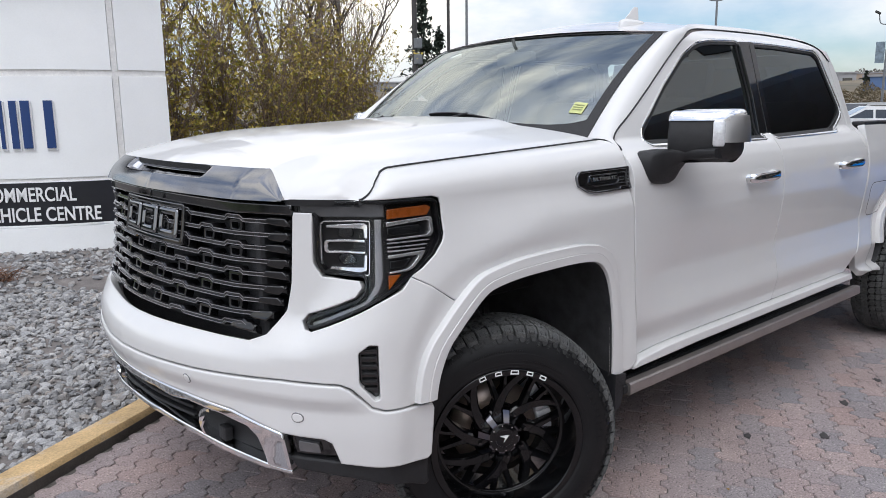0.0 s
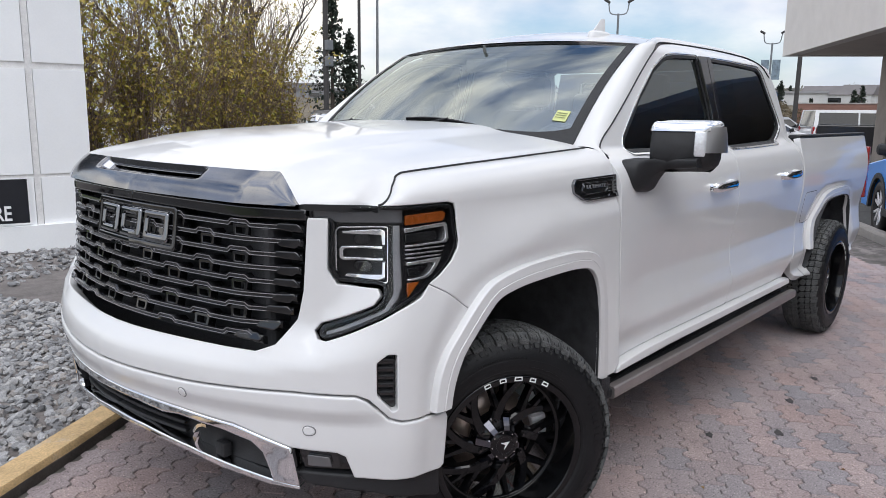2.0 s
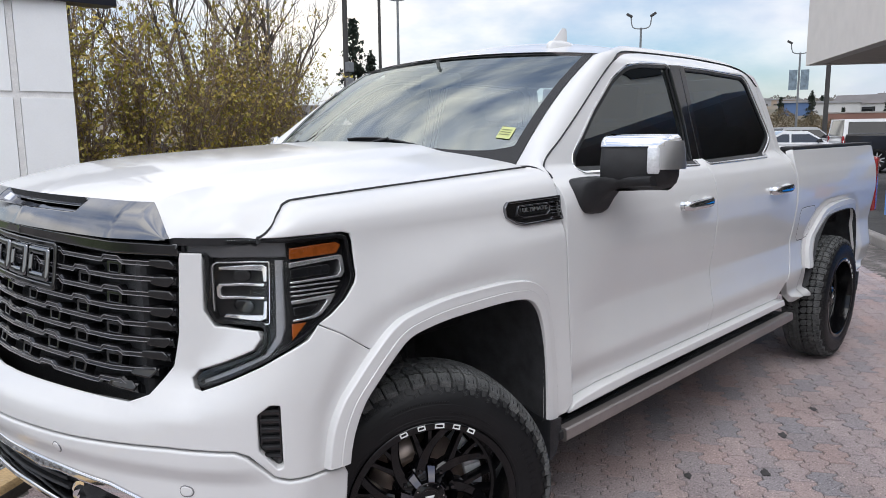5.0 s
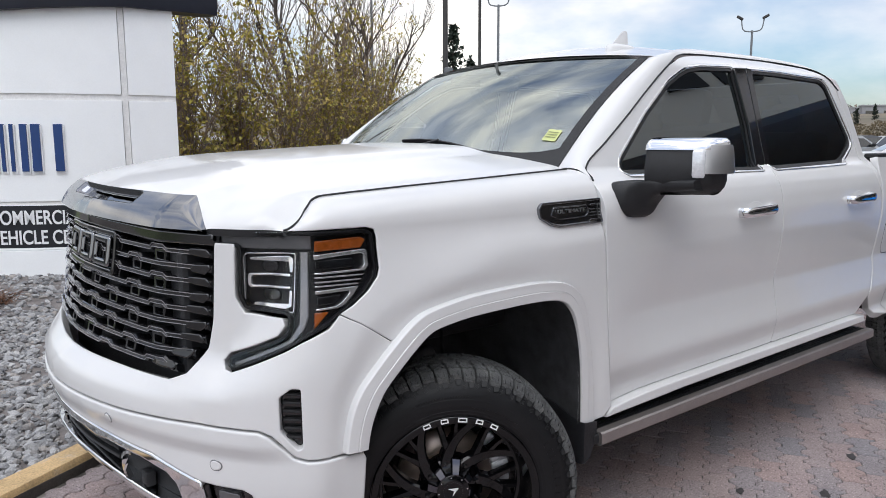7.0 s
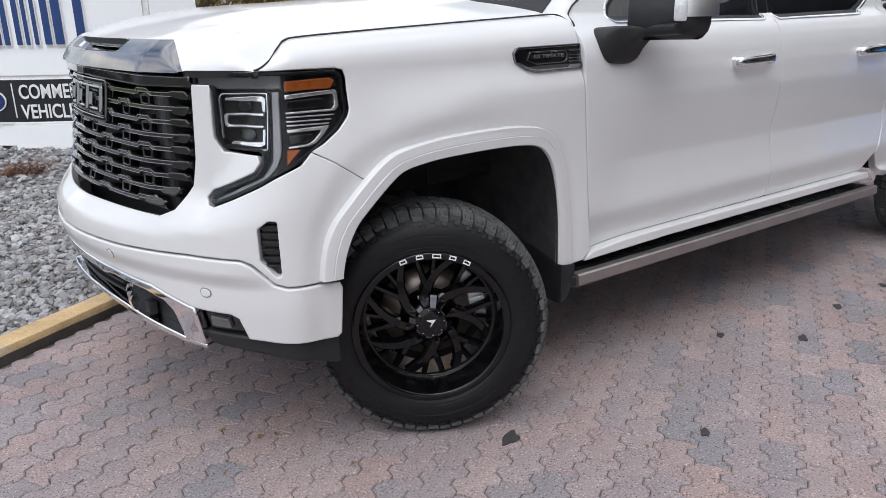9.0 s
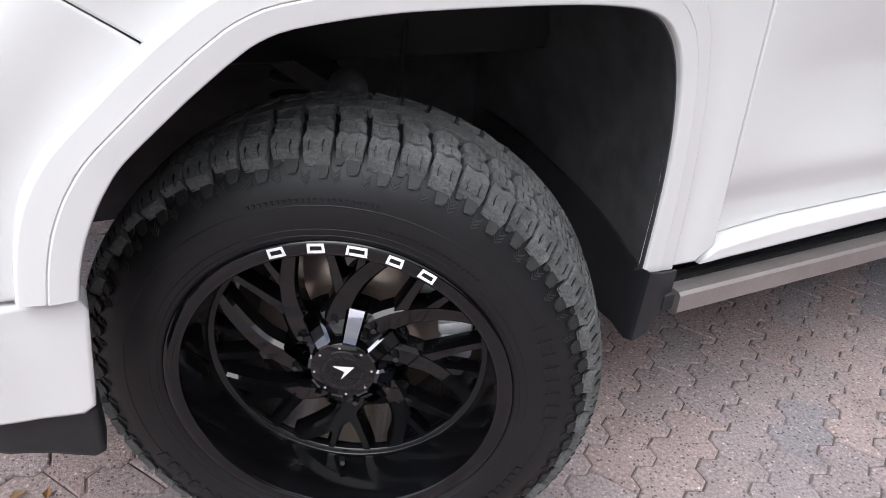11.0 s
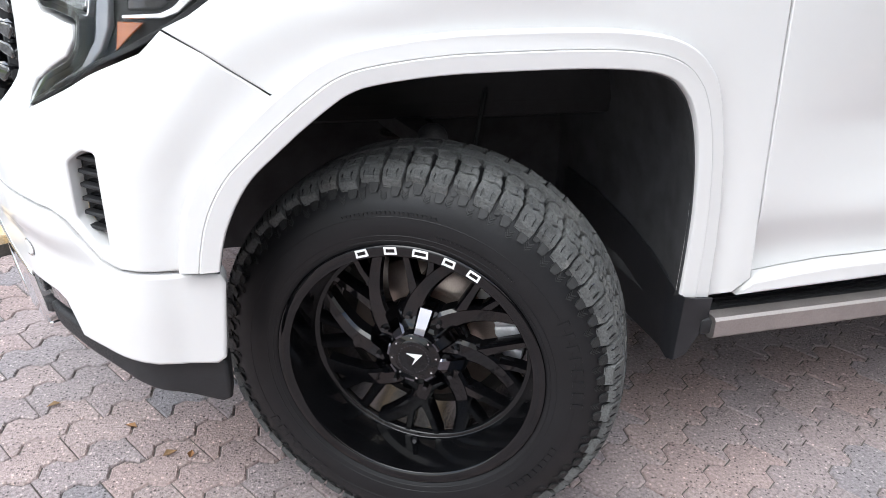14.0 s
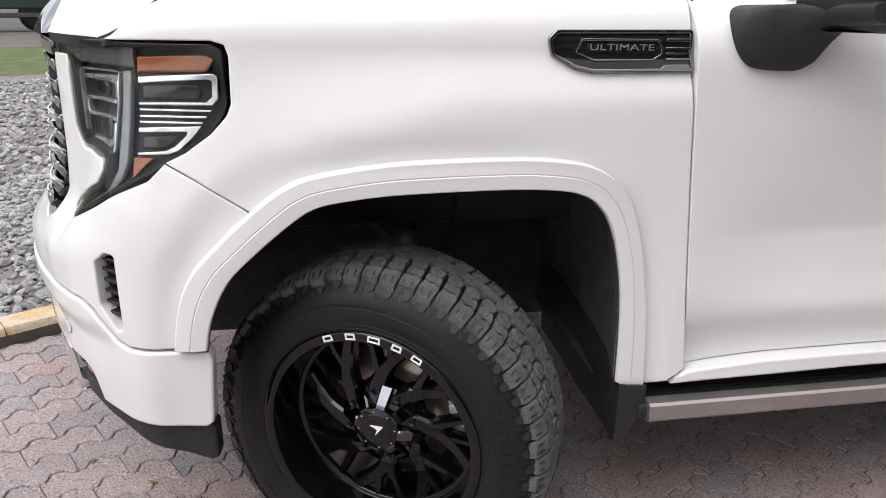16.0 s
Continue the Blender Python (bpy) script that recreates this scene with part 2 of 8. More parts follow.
STICKER = material("yellow_sticker", (0.58, 0.62, 0.26), 0.5, 0, 0.05, 50.0)
INK = material("dark_ink", (0.22, 0.24, 0.10), 0.6)
LENS_WHITE = material("clear_indicator_lens", (0.72, 0.74, 0.76), 0.12, 0.2, 0.15, 80.0, coat=1.0)


# ---------------------------------------------------------------- building tools
from mathutils.geometry import delaunay_2d_cdt


def link(name, verts, faces, mat, parent=None, label="", smooth=True, normals=None):
    me = bpy.data.meshes.new(name)
    me.from_pydata([tuple(v) for v in verts], [], faces)
    me.materials.append(mat)
    if smooth:
        me.polygons.foreach_set("use_smooth", [True] * len(me.polygons))
    me.update()
    if normals is not None:
        me.normals_split_custom_set_from_vertices([tuple(n) for n in normals])
    ob = new(name, me)
    if parent is not None:
        ob.parent = parent
    if label:
        ob["label"] = label
    return ob


def part(name, bm, mat, parent=None, label="", smooth=False, angle=35):
    """Links a bmesh as one mesh object under a thing or a part."""
    me = bpy.data.meshes.new(name)
    bm.normal_update()
    if smooth:
        lim = radians(angle)
        for f in bm.faces:
            f.smooth = True
        for e in bm.edges:
            e.smooth = not (len(e.link_faces) == 2 and e.calc_face_angle(0) > lim)
    bm.to_mesh(me)
    bm.free()
    me.materials.append(mat)
    ob = new(name, me)
    if parent is not None:
        ob.parent = parent
    if label:
        ob["label"] = label
    return ob


def thing(name, label, category, at=(0, 0, 0), turn=0, group="", kind=""):
    e = new(name)
    e.matrix_world = pose(*at, 0, 0, turn)
    return tagged(e, label, category, group, kind)


def box(bm, size, at=(0, 0, 0), bevel=0.0, rot=None, seg=2):
    m = Matrix.Translation(at) @ (rot or Matrix()) @ Matrix.Diagonal((*size, 1))
    r = bmesh.ops.create_cube(bm, size=1, matrix=m)
    if bevel:
        es = {e for v in r["verts"] for e in v.link_edges}
        bmesh.ops.bevel(bm, geom=list(es), offset=bevel, segments=seg, profile=0.5, affect="EDGES")
    return bm


def rod(bm, a, b, r0, r1=None, n=10):
    a, b = Vector(a), Vector(b)
    d = b - a
    m = Matrix.Translation((a + b) / 2) @ d.to_track_quat("Z", "Y").to_matrix().to_4x4()
    bmesh.ops.create_cone(bm, cap_ends=True, segments=n, radius1=r0, radius2=r0 if r1 is None else r1, depth=d.length, matrix=m)
    return bm


def lathe(profile, n=64, axis=None):
    """Verts and faces of a profile of (radius, along) turned round the local y axis."""
    vs, fs, k = [], [], len(profile)
    for i in range(n):
        a = 2 * math.pi * i / n
        for r, w in profile:
            vs.append((r * math.cos(a), w, r * math.sin(a)))
    for i in range(n):
        j = (i + 1) % n
        for q in range(k - 1):
            fs.append((i * k + q, i * k + q + 1, j * k + q + 1, j * k + q))
    return vs, fs


def curve_through(pts, n=10):
    """A smooth line through points (Catmull-Rom)."""
    p = [Vector(q) for q in pts]
    p = [2 * p[0] - p[1], *p, 2 * p[-1] - p[-2]]
    out = []
    for i in range(1, len(p) - 2):
        a, b, c, d = p[i - 1:i + 3]
        for k in range(n):
            u = k / n
            out.append(0.5 * (2 * b + (c - a) * u + (2 * a - 5 * b + 4 * c - d) * u * u + (3 * b - a - 3 * c + d) * u ** 3))
    return out + [p[-2]]


def rounded(pts, r=0.02, n=5):
    """A closed outline with its corners rounded; a point may carry a radius of its own."""
    out, k = [], len(pts)
    for i in range(k):
        p, c, q = (Vector(pts[j % k][:2]) for j in (i - 1, i, i + 1))
        rad = pts[i][2] if len(pts[i]) > 2 else r
        a, b = (p - c), (q - c)
        ra, rb = min(rad, a.length * 0.45), min(rad, b.length * 0.45)
        if rad <= 0:
            out.append(c)
            continue
        s, e = c + a.normalized() * ra, c + b.normalized() * rb
        for t in range(n + 1):
            u = t / n
            out.append(s * (1 - u) ** 2 + c * 2 * u * (1 - u) + e * u * u)
    return out


def inside(p, poly):
    x, y, c = p[0], p[1], False
    for i in range(len(poly)):
        a, b = poly[i - 1], poly[i]
        if (a[1] > y) != (b[1] > y) and x < (b[0] - a[0]) * (y - a[1]) / (b[1] - a[1]) + a[0]:
            c = not c
    return c


def dense(poly, step):
    out = []
    for i in range(len(poly)):
        a, b = Vector(poly[i]), Vector(poly[(i + 1) % len(poly)])
        k = max(1, math.ceil((b - a).length / step))
        out += [a + (b - a) * j / k for j in range(k)]
    clean = []
    for v in out:
        if not clean or (v - clean[-1]).length > 0.0008:
            clean.append(v)
    if (clean[0] - clean[-1]).length < 0.0008:
        clean.pop()
    return clean


def area(poly):
    return sum(poly[i - 1][0] * poly[i][1] - poly[i][0] * poly[i - 1][1] for i in range(len(poly))) / 2


def offset(poly, d):
    """The outline moved inwards by d (counter-clockwise outline)."""
    out, k = [], len(poly)
    for i in range(k):
        a, b, c = poly[i - 1], poly[i], poly[(i + 1) % k]
        t = ((b - a).normalized() + (c - b).normalized())
        t = t.normalized() if t.length > 1e-6 else (c - b).normalized()
        out.append(b + Vector((-t.y, t.x)) * d)
    return out


def panel(name, outline, surf, mat, parent=None, holes=(), step=0.05, r=0.004, depth=0.02, label="", out=None, lift=0.0):
    """A body panel: an outline in surface coordinates, filled, bent onto surf(u, v), with rolled edges and a depth.
    out(p) gives a direction that points outwards."""
    loops = []
    for k, o in enumerate((outline, *holes)):
        o = dense([Vector(q[:2]) for q in o], step)
        if (area(o) < 0) != (k > 0):
            o.reverse()
        loops.append(o)
    rims = [offset(o, r) for o in loops]

    def place(q):
        p = Vector(surf(q[0], q[1]))
        e = 0.004
        n = (Vector(surf(q[0] + e, q[1])) - Vector(surf(q[0] - e, q[1]))).cross(Vector(surf(q[0], q[1] + e)) - Vector(surf(q[0], q[1] - e)))
        n = n.normalized() if n.length > 1e-12 else Vector((0, -1, 0))
        if n.dot(out(p)) < 0:
            n = -n
        return p + n * lift, n

    pts, edges = [], []
    for o in rims:
        s = len(pts)
        pts += o
        edges += [(s + i, s + (i + 1) % len(o)) for i in range(len(o))]
    us, vs = [q[0] for q in rims[0]], [q[1] for q in rims[0]]
    row, v = 0, min(vs) + step / 2
    rim_np = np.array([tuple(q) for q in pts])
    while v < max(vs):
        u = min(us) + (step / 2 if row % 2 else 0)
        while u < max(us):
            if inside((u, v), rims[0]) and not any(inside((u, v), h) for h in rims[1:]):
                if np.min((rim_np[:, 0] - u) ** 2 + (rim_np[:, 1] - v) ** 2) > (0.45 * step) ** 2:
                    pts.append(Vector((u, v)))
            u += step
        v += step * 0.87
        row += 1
    cv, _, cf = delaunay_2d_cdt(pts, edges, [], 0, 1e-7)[:3]
    verts, nors, faces = [], [], []
    for q in cv:
        p, n = place(q)
        verts.append(p)
        nors.append(n)
    for f in cf:
        c = sum((cv[i] for i in f), Vector((0, 0))) / len(f)
        if inside(c, rims[0]) and not any(inside(c, h) for h in rims[1:]):
            a, b, d = (verts[i] for i in f[:3])
            if (b - a).cross(d - a).dot(nors[f[0]]) < 0:
                f = f[::-1]
            faces.append(tuple(f))
    for o, rim in zip(loops, rims):
        k = len(o)
        base = len(verts)
        for q0, q1 in zip(rim, o):
            p0, n0 = place(q0)
            p1, n1 = place(q1)
            side = (p1 - p0).normalized() if (p1 - p0).length > 1e-9 else n1
            for p, n in ((p0, n0), (p1 - n1 * r * 0.35, (n1 + side).normalized()), (p1 + side * r * 0.2 - n1 * r * 1.2, side), (p1 + side * r * 0.2 - n1 * depth, side)):
                verts.append(p)
                nors.append(n)
        for i in range(k):
            j = (i + 1) % k
            for t in range(3):
                quad = (base + 4 * i + t, base + 4 * i + t + 1, base + 4 * j + t + 1, base + 4 * j + t)
                a, b, d = (verts[x] for x in quad[:3])
                nn = nors[quad[0]] + nors[quad[1]]
                if (b - a).cross(d - a).dot(nn) < 0:
                    quad = quad[::-1]
                faces.append(quad)
    return link(name, verts, faces, mat, parent, label, True, nors)


def grid(name, f, nu, nv, mat, parent=None, label="", wrap=False, flip=False, thick=0.0):
    """A sheet f(u, v), u and v from 0 to 1, with an optional thickness."""
    vs, fs = [], []
    for i in range(nu + 1):
        for j in range(nv + 1):
            vs.append(Vector(f(i / nu, j / nv)))
    for i in range(nu):
        for j in range(nv):
            q = (i * (nv + 1) + j, (i + 1) * (nv + 1) + j, (i + 1) * (nv + 1) + j + 1, i * (nv + 1) + j + 1)
            fs.append(q[::-1] if flip else q)
    if thick:
        bm = bmesh.new()
        bv = [bm.verts.new(v) for v in vs]
        for q in fs:
            bm.faces.new([bv[i] for i in q])
        bm.normal_update()
        bmesh.ops.solidify(bm, geom=list(bm.faces), thickness=thick)
        return part(name, bm, mat, parent, label, True)
    return link(name, vs, fs, mat, parent, label)


def sweep(bm, line, section, up=None, closed=False):
    """Sweeps a closed section of (across, up) along a line of points; up is a direction or a list of them."""
    line = [Vector(p) for p in line]
    rings, n = [], len(line)
    for i, p in enumerate(line):
        a = line[i - 1] if (i or closed) else p
        b = line[(i + 1) % n] if (i < n - 1 or closed) else p
        t = (b - a).normalized()
        w = Vector(up[i] if isinstance(up, list) else (up or (0, 0, 1)))
        x = t.cross(w).normalized()
        w = x.cross(t)
        sec = section(i / max(1, n - 1)) if callable(section) else section
        rings.append([bm.verts.new(p + x * s + w * h) for s, h in sec])
    k = len(rings[0])
    for i in range(n if closed else n - 1):
        r0, r1 = rings[i], rings[(i + 1) % n]
        for j in range(k):
            bm.faces.new((r0[j], r0[(j + 1) % k], r1[(j + 1) % k], r1[j]))
    if not closed:
        bm.faces.new(rings[0][::-1])
        bm.faces.new(rings[-1])
    return bm


def slab(bm, outline, z0, z1, m=None, bevel=0.0):
    """An outline of (x, y) extruded from z0 to z1, placed by m, its upper edge chamfered."""
    o = [Vector(q[:2]) for q in outline]
    if area(o) < 0:
        o.reverse()
    m = m or Matrix()
    lo = [bm.verts.new(m @ Vector((q.x, q.y, z0))) for q in o]
    mid = [bm.verts.new(m @ Vector((q.x, q.y, z1 - bevel))) for q in o]
    rings = [lo, mid]
    if bevel:
        rings.append([bm.verts.new(m @ Vector((q.x, q.y, z1))) for q in offset(o, bevel)])
    k = len(o)
    for r0, r1 in zip(rings, rings[1:]):
        for i in range(k):
            bm.faces.new((r0[i], r0[(i + 1) % k], r1[(i + 1) % k], r1[i]))
    bm.faces.new(lo[::-1])
    bm.faces.new(rings[-1])
    return bm


def lettering(text, size, depth, mat, name, parent, m, align="LEFT", bold=0.0):
    """Words in the built-in font as a mesh, standing in the local xy plane, placed by m."""
    cu = bpy.data.curves.new(name, "FONT")
    cu.body, cu.size, cu.extrude, cu.align_x = text, size, depth, align
    cu.offset = bold
    tmp = bpy.data.objects.new(name, cu)
    scene.collection.objects.link(tmp)
    bpy.context.view_layer.update()
    me = bpy.data.meshes.new_from_object(tmp)
    bpy.data.objects.remove(tmp)
    bpy.data.curves.remove(cu)
    me.transform(m)
    me.materials.clear()
    me.materials.append(mat)
    ob = new(name, me)
    ob.parent = parent
    return ob


def loft(bm, rings):
    """Joins closed rings of points into one skin with ends."""
    vs = [[bm.verts.new(p) for p in r] for r in rings]
    k = len(vs[0])
    for r0, r1 in zip(vs, vs[1:]):
        for i in range(k):
            bm.faces.new((r0[i], r0[(i + 1) % k], r1[(i + 1) % k], r1[i]))
    bm.faces.new(vs[0][::-1])
    bm.faces.new(vs[-1])
    bmesh.ops.recalc_face_normals(bm, faces=bm.faces)
    return bm


# ---------------------------------------------------------------- the pickup truck
YC = 1.0                                   # its middle line; x runs to its rear, the camera's side is y = 0
truck = thing("pickup_truck", "pearl white lifted crew-cab pickup truck parked on brick paving", "pickup truck")

# length label, x and y along the nose and the wing, from the middle to the door
PLAN = curve_through([(0.0, -0.905, 1.0), (0.1505, -0.895, 0.85), (0.3237, -0.866, 0.68), (0.512, -0.818, 0.50), (0.687, -0.756, 0.34), (0.838, -0.695, 0.216), (0.865, -0.677, 0.185),
                      (0.945, -0.620, 0.104), (1.02, -0.566, 0.045), (1.087, -0.523, 0.003), (1.14, -0.473, -0.024), (1.20, -0.408, -0.039), (1.318, -0.287, -0.044), (1.45, -0.150, -0.043),
                      (1.592, 0.0, -0.040), (1.992, 0.40, -0.036), (2.392, 0.80, -0.034)], 12)
PLAN_S, PLAN_X, PLAN_Y = (np.array([p[k] for p in PLAN]) for k in range(3))


def plan(s):
    """The plan line of nose and wing at a length s from the middle: place and outward direction."""
    s, side = abs(s), (1 if s >= 0 else -1)
    x, y = np.interp(s, PLAN_S, PLAN_X), np.interp(s, PLAN_S, PLAN_Y)
    x0, y0 = np.interp(s - 0.04, PLAN_S, PLAN_X), np.interp(s - 0.04, PLAN_S, PLAN_Y)
    x1, y1 = np.interp(s + 0.04, PLAN_S, PLAN_X), np.interp(s + 0.04, PLAN_S, PLAN_Y)
    t = Vector((x1 - x0, y1 - y0)).normalized()
    n = Vector((t.y, -t.x))
    if s < 0.02:
        n = Vector((-1, 0))
    if side < 0:
        y, n = 2 * YC - y, Vector((n.x, -n.y))
    return x, y, n


def ease(a, b, v):
    u = min(1.0, max(0.0, (v - a) / (b - a)))
    return u * u * (3 - 2 * u)


def tuck(s, z):
    """How far nose and wing lie inside the plan line."""
    a = abs(s)
    mid = max(0.0, 1 - (a / 0.84) ** 2)                      # the grille stands further back than the bumper
    d = mid * (0.070 * min(1.0, max(0.0, (z - 0.806) / 0.060)) + 0.060 * ease(0.88, 1.32, z))
    knots = [0.60, 0.86, 1.04, 1.20, 1.318, 1.50, 1.75, 2.40]
    deep = np.interp(a, knots, [0.0, 0.056, 0.066, 0.064, 0.053, 0.046, 0.034, 0.030])
    low = np.interp(a, knots, [0.83, 0.83, 0.88, 0.88, 0.95, 1.08, 1.16, 1.18])
    high = np.interp(a, knots, [0.95, 0.95, 1.28, 1.28, 1.32, 1.30, 1.30, 1.30])
    d += float(deep) * ease(float(low), float(high), z)
    d -= 0.020 * ease(0.67, 0.73, z) * (1 - ease(0.84, 0.98, z)) * (1 - ease(0.92, 1.14, a))
    d += 0.012 * ease(0.63, 0.46, z) * (1 - ease(1.10, 1.35, a))
    return d


TOP_S = [(1.015, 1.302), (1.030, 1.306), (1.054, 1.322), (1.099, 1.352), (1.157, 1.374), (1.200, 1.382)]
TOP_X = [float(np.interp(q, PLAN_S, PLAN_X)) for q, _ in TOP_S] + [-0.29, -0.107, 0.172, 0.447, 0.72]
TOP_Z = [z for _, z in TOP_S] + [1.390, 1.399, 1.412, 1.424, 1.436]


def wing_top(x):
    """Height of the cut between bonnet and wing."""
    return float(np.interp(x, TOP_X, TOP_Z))


def arch_swell(x, z):
    """The body tucks in towards the flare of the front wheel opening."""
    dx, dz = (x - 0.11) / 0.545, (z - 0.50) / 0.575
    q = (abs(dx) ** 3.2 + abs(max(dz, 0)) ** 3.2) ** (1 / 3.2)
    return -0.012 * (1 - ease(0.97, 1.10, q))


def nose(s, v):
    """Surface of nose and wing. v is the height up to 1.30 m and runs over the shoulder beyond."""
    x, y, n = plan(s)
    if v <= 1.30:
        d, z = tuck(s, v), v
    else:
        w = min(1.0, (v - 1.30) / 0.15)
        x_in = x
        z = 1.30 + (wing_top(x_in) - 1.30) * math.sin(w * math.pi / 2)
        d = tuck(s, 1.30) + 0.115 * (1 - math.cos(w * math.pi / 2)) ** 1.15
    if x > -0.5 and abs(s) > 1.0:
        d -= arch_swell(x, v)
    p = Vector((x, y)) - n * d
    return p.x, p.y, z


def side_y(z):
    return float(np.interp(z, [0.44, 0.485, 0.535, 0.545, 0.553, 0.60, 0.680, 0.700, 0.78, 0.88, 1.00, 1.12, 1.22, 1.29, 1.345, 1.39, 1.42],
                           [-0.030, -0.042, -0.046, -0.040, 0.006, -0.004, -0.024, -0.025, -0.010, 0.002, -0.018, -0.034, -0.032, -0.022, -0.004, 0.028, 0.075]))


SIDE_Z = np.linspace(0.4, 1.45, 211)
SIDE_Y = np.array([side_y(z) for z in SIDE_Z])
for _ in range(8):
    SIDE_Y[1:-1] = (SIDE_Y[:-2] + 2 * SIDE_Y[1:-1] + SIDE_Y[2:]) / 4


def flank(x, z):
    """Surface of the doors and, above the belt, of the cab's side."""
    if z < 1.39:
        y = float(np.interp(z, SIDE_Z, SIDE_Y))
    else:
        low = float(np.interp(1.39, SIDE_Z, SIDE_Y))
        y = low + (0.078 - low) * ease(1.39, 1.43, z) + 0.28 * max(0, z - 1.41)
        y += 0.10 * max(0, (z - 1.84) / 0.10) ** 2.2
    front = 1 - ease(0.66, 1.05, x)
    y = y * (1 - front * ease(0.62, 0.75, z) * (1 - ease(1.25, 1.4, z))) + (-0.037) * front * ease(0.62, 0.75, z) * (1 - ease(1.25, 1.4, z))
    return x, y, z


def bed(x, z):
    y = float(np.interp(z, SIDE_Z, SIDE_Y)) if z < 1.33 else float(np.interp(1.33, SIDE_Z, SIDE_Y)) + 0.25 * (z - 1.33)
    dx, dz = (x - 3.915) / 0.60, (z - 0.50) / 0.575
    q = (abs(dx) ** 3.2 + abs(max(dz, 0)) ** 3.2) ** (1 / 3.2)
    y += 0.016 * (1 - ease(0.99, 1.10, q))
    y += 0.10 * ease(4.72, 4.98, x) ** 2
    return x, y, z


def outward(p):
    return Vector((0.5 * (p.x - min(max(p.x, -0.1), 4.5)), p.y - YC, 0.4 * (p.z - 0.9)))


def mirrored(f):
    def g(u, v):
        x, y, z = f(u, v)
        return x, 2 * YC - y, z
    return g


def both(name, outline, surf, mat, parent, **kw):
    """The panel on the camera's side and its twin on the far side."""
    a = panel(name, outline, surf, mat, parent, out=outward, **kw)
    panel(name, outline, mirrored(surf), mat, parent, out=outward, **kw)
    return a


def whole(name, half, surf, mat, parent, holes=(), **kw):
    """A panel that runs across the nose in one piece, from the outline of its half."""
    flip = lambda o: [(-q[0], q[1]) for q in o][::-1]
    rim = [tuple(q) for q in half]
    return panel(name, rim + [q for q in flip(rim) if abs(q[0]) > 1e-6], surf, mat, parent, holes=(*holes, *[flip(h) for h in holes]), out=outward, **kw)


def sx(x):
    """Plan length at which the wing reaches x."""
    return float(np.interp(x, PLAN_X, PLAN_S))


# wheel openings
ARCH = [(-0.352, 0.690), (-0.344, 0.735), (-0.328, 0.782), (-0.297, 0.840), (-0.243, 0.893), (-0.172, 0.953), (-0.110, 0.988), (0.008, 1.004), (0.129, 1.009), (0.253, 1.011),
        (0.345, 1.009), (0.420, 1.001), (0.472, 0.978), (0.508, 0.932), (0.533, 0.865), (0.550, 0.780), (0.560, 0.680), (0.564, 0.530)]
FLARE = [(-0.421, 0.690), (-0.413, 0.748), (-0.398, 0.806), (-0.369, 0.860), (-0.318, 0.914), (-0.245, 0.982), (-0.150, 1.043), (0.005, 1.069), (0.129, 1.076), (0.252, 1.078),
         (0.345, 1.076), (0.445, 1.063), (0.514, 1.028), (0.560, 0.969), (0.596, 0.864), (0.612, 0.780), (0.627, 0.690), (0.640, 0.520)]
flare_in = [p.to_2d() for p in curve_through([(x, z, 0) for x, z in ARCH], 4)]
flare_out = [p.to_2d() for p in curve_through([(x, z, 0) for x, z in FLARE], 4)]


def flare_line(k):
    """A line between the wheel opening (0) and the outer edge of the flare (1)."""
    n = 60
    out = []
    for i in range(n):
        a = flare_in[round(i * (len(flare_in) - 1) / (n - 1))]
        b = flare_out[round(i * (len(flare_out) - 1) / (n - 1))]
        out.append(a * (1 - k) + b * k)
    return out


def wing_at(x, z):
    return nose(sx(x), z)


def flare_sheet(surf):
    def f(u, v):
        i = u * 59
        k = min(58, int(i))
        ab = [flare_line_cache[j][k] * (1 - i + k) + flare_line_cache[j][k + 1] * (i - k) for j in (0, 1)]
        q = ab[0] * (1 - v) + ab[1] * v
        p = Vector(surf(q.x, q.y))
        proud = np.interp(v, [0, 0.03, 0.06, 0.485, 0.495, 0.510, 0.520, 0.93, 0.965, 0.985, 1.0], [0.022, 0.0275, 0.0285, 0.0305, 0.0265, 0.0265, 0.0285, 0.0255, 0.0235, 0.0180, -0.0060])
        n = Vector((0, -1, 0))
        return p + n * float(proud) * (1 - 0.30 * ease(0.65, 1.0, u))
    return f


flare_line_cache = [flare_line(0.0), flare_line(1.0)]


def flare(surf, parent, dx=0.0, label=""):
    """The flare round a wheel opening with its return into the opening."""
    top = flare_sheet(surf)

    def f(u, v):
        if v < 0.2:
            p = Vector(top(u, 0.0))
            return p + Vector((0, 0.014 * (0.2 - v) / 0.2, 0))
        return Vector(top(u, (v - 0.2) / 0.8))
    for m in (lambda p: p, lambda p: Vector((p.x, 2 * YC - p.y, p.z))):
        grid("wheel_arch_flare", lambda u, v: m(f(u, v) + Vector((dx, 0, 0))), 90, 110, PAINT, parent, label)


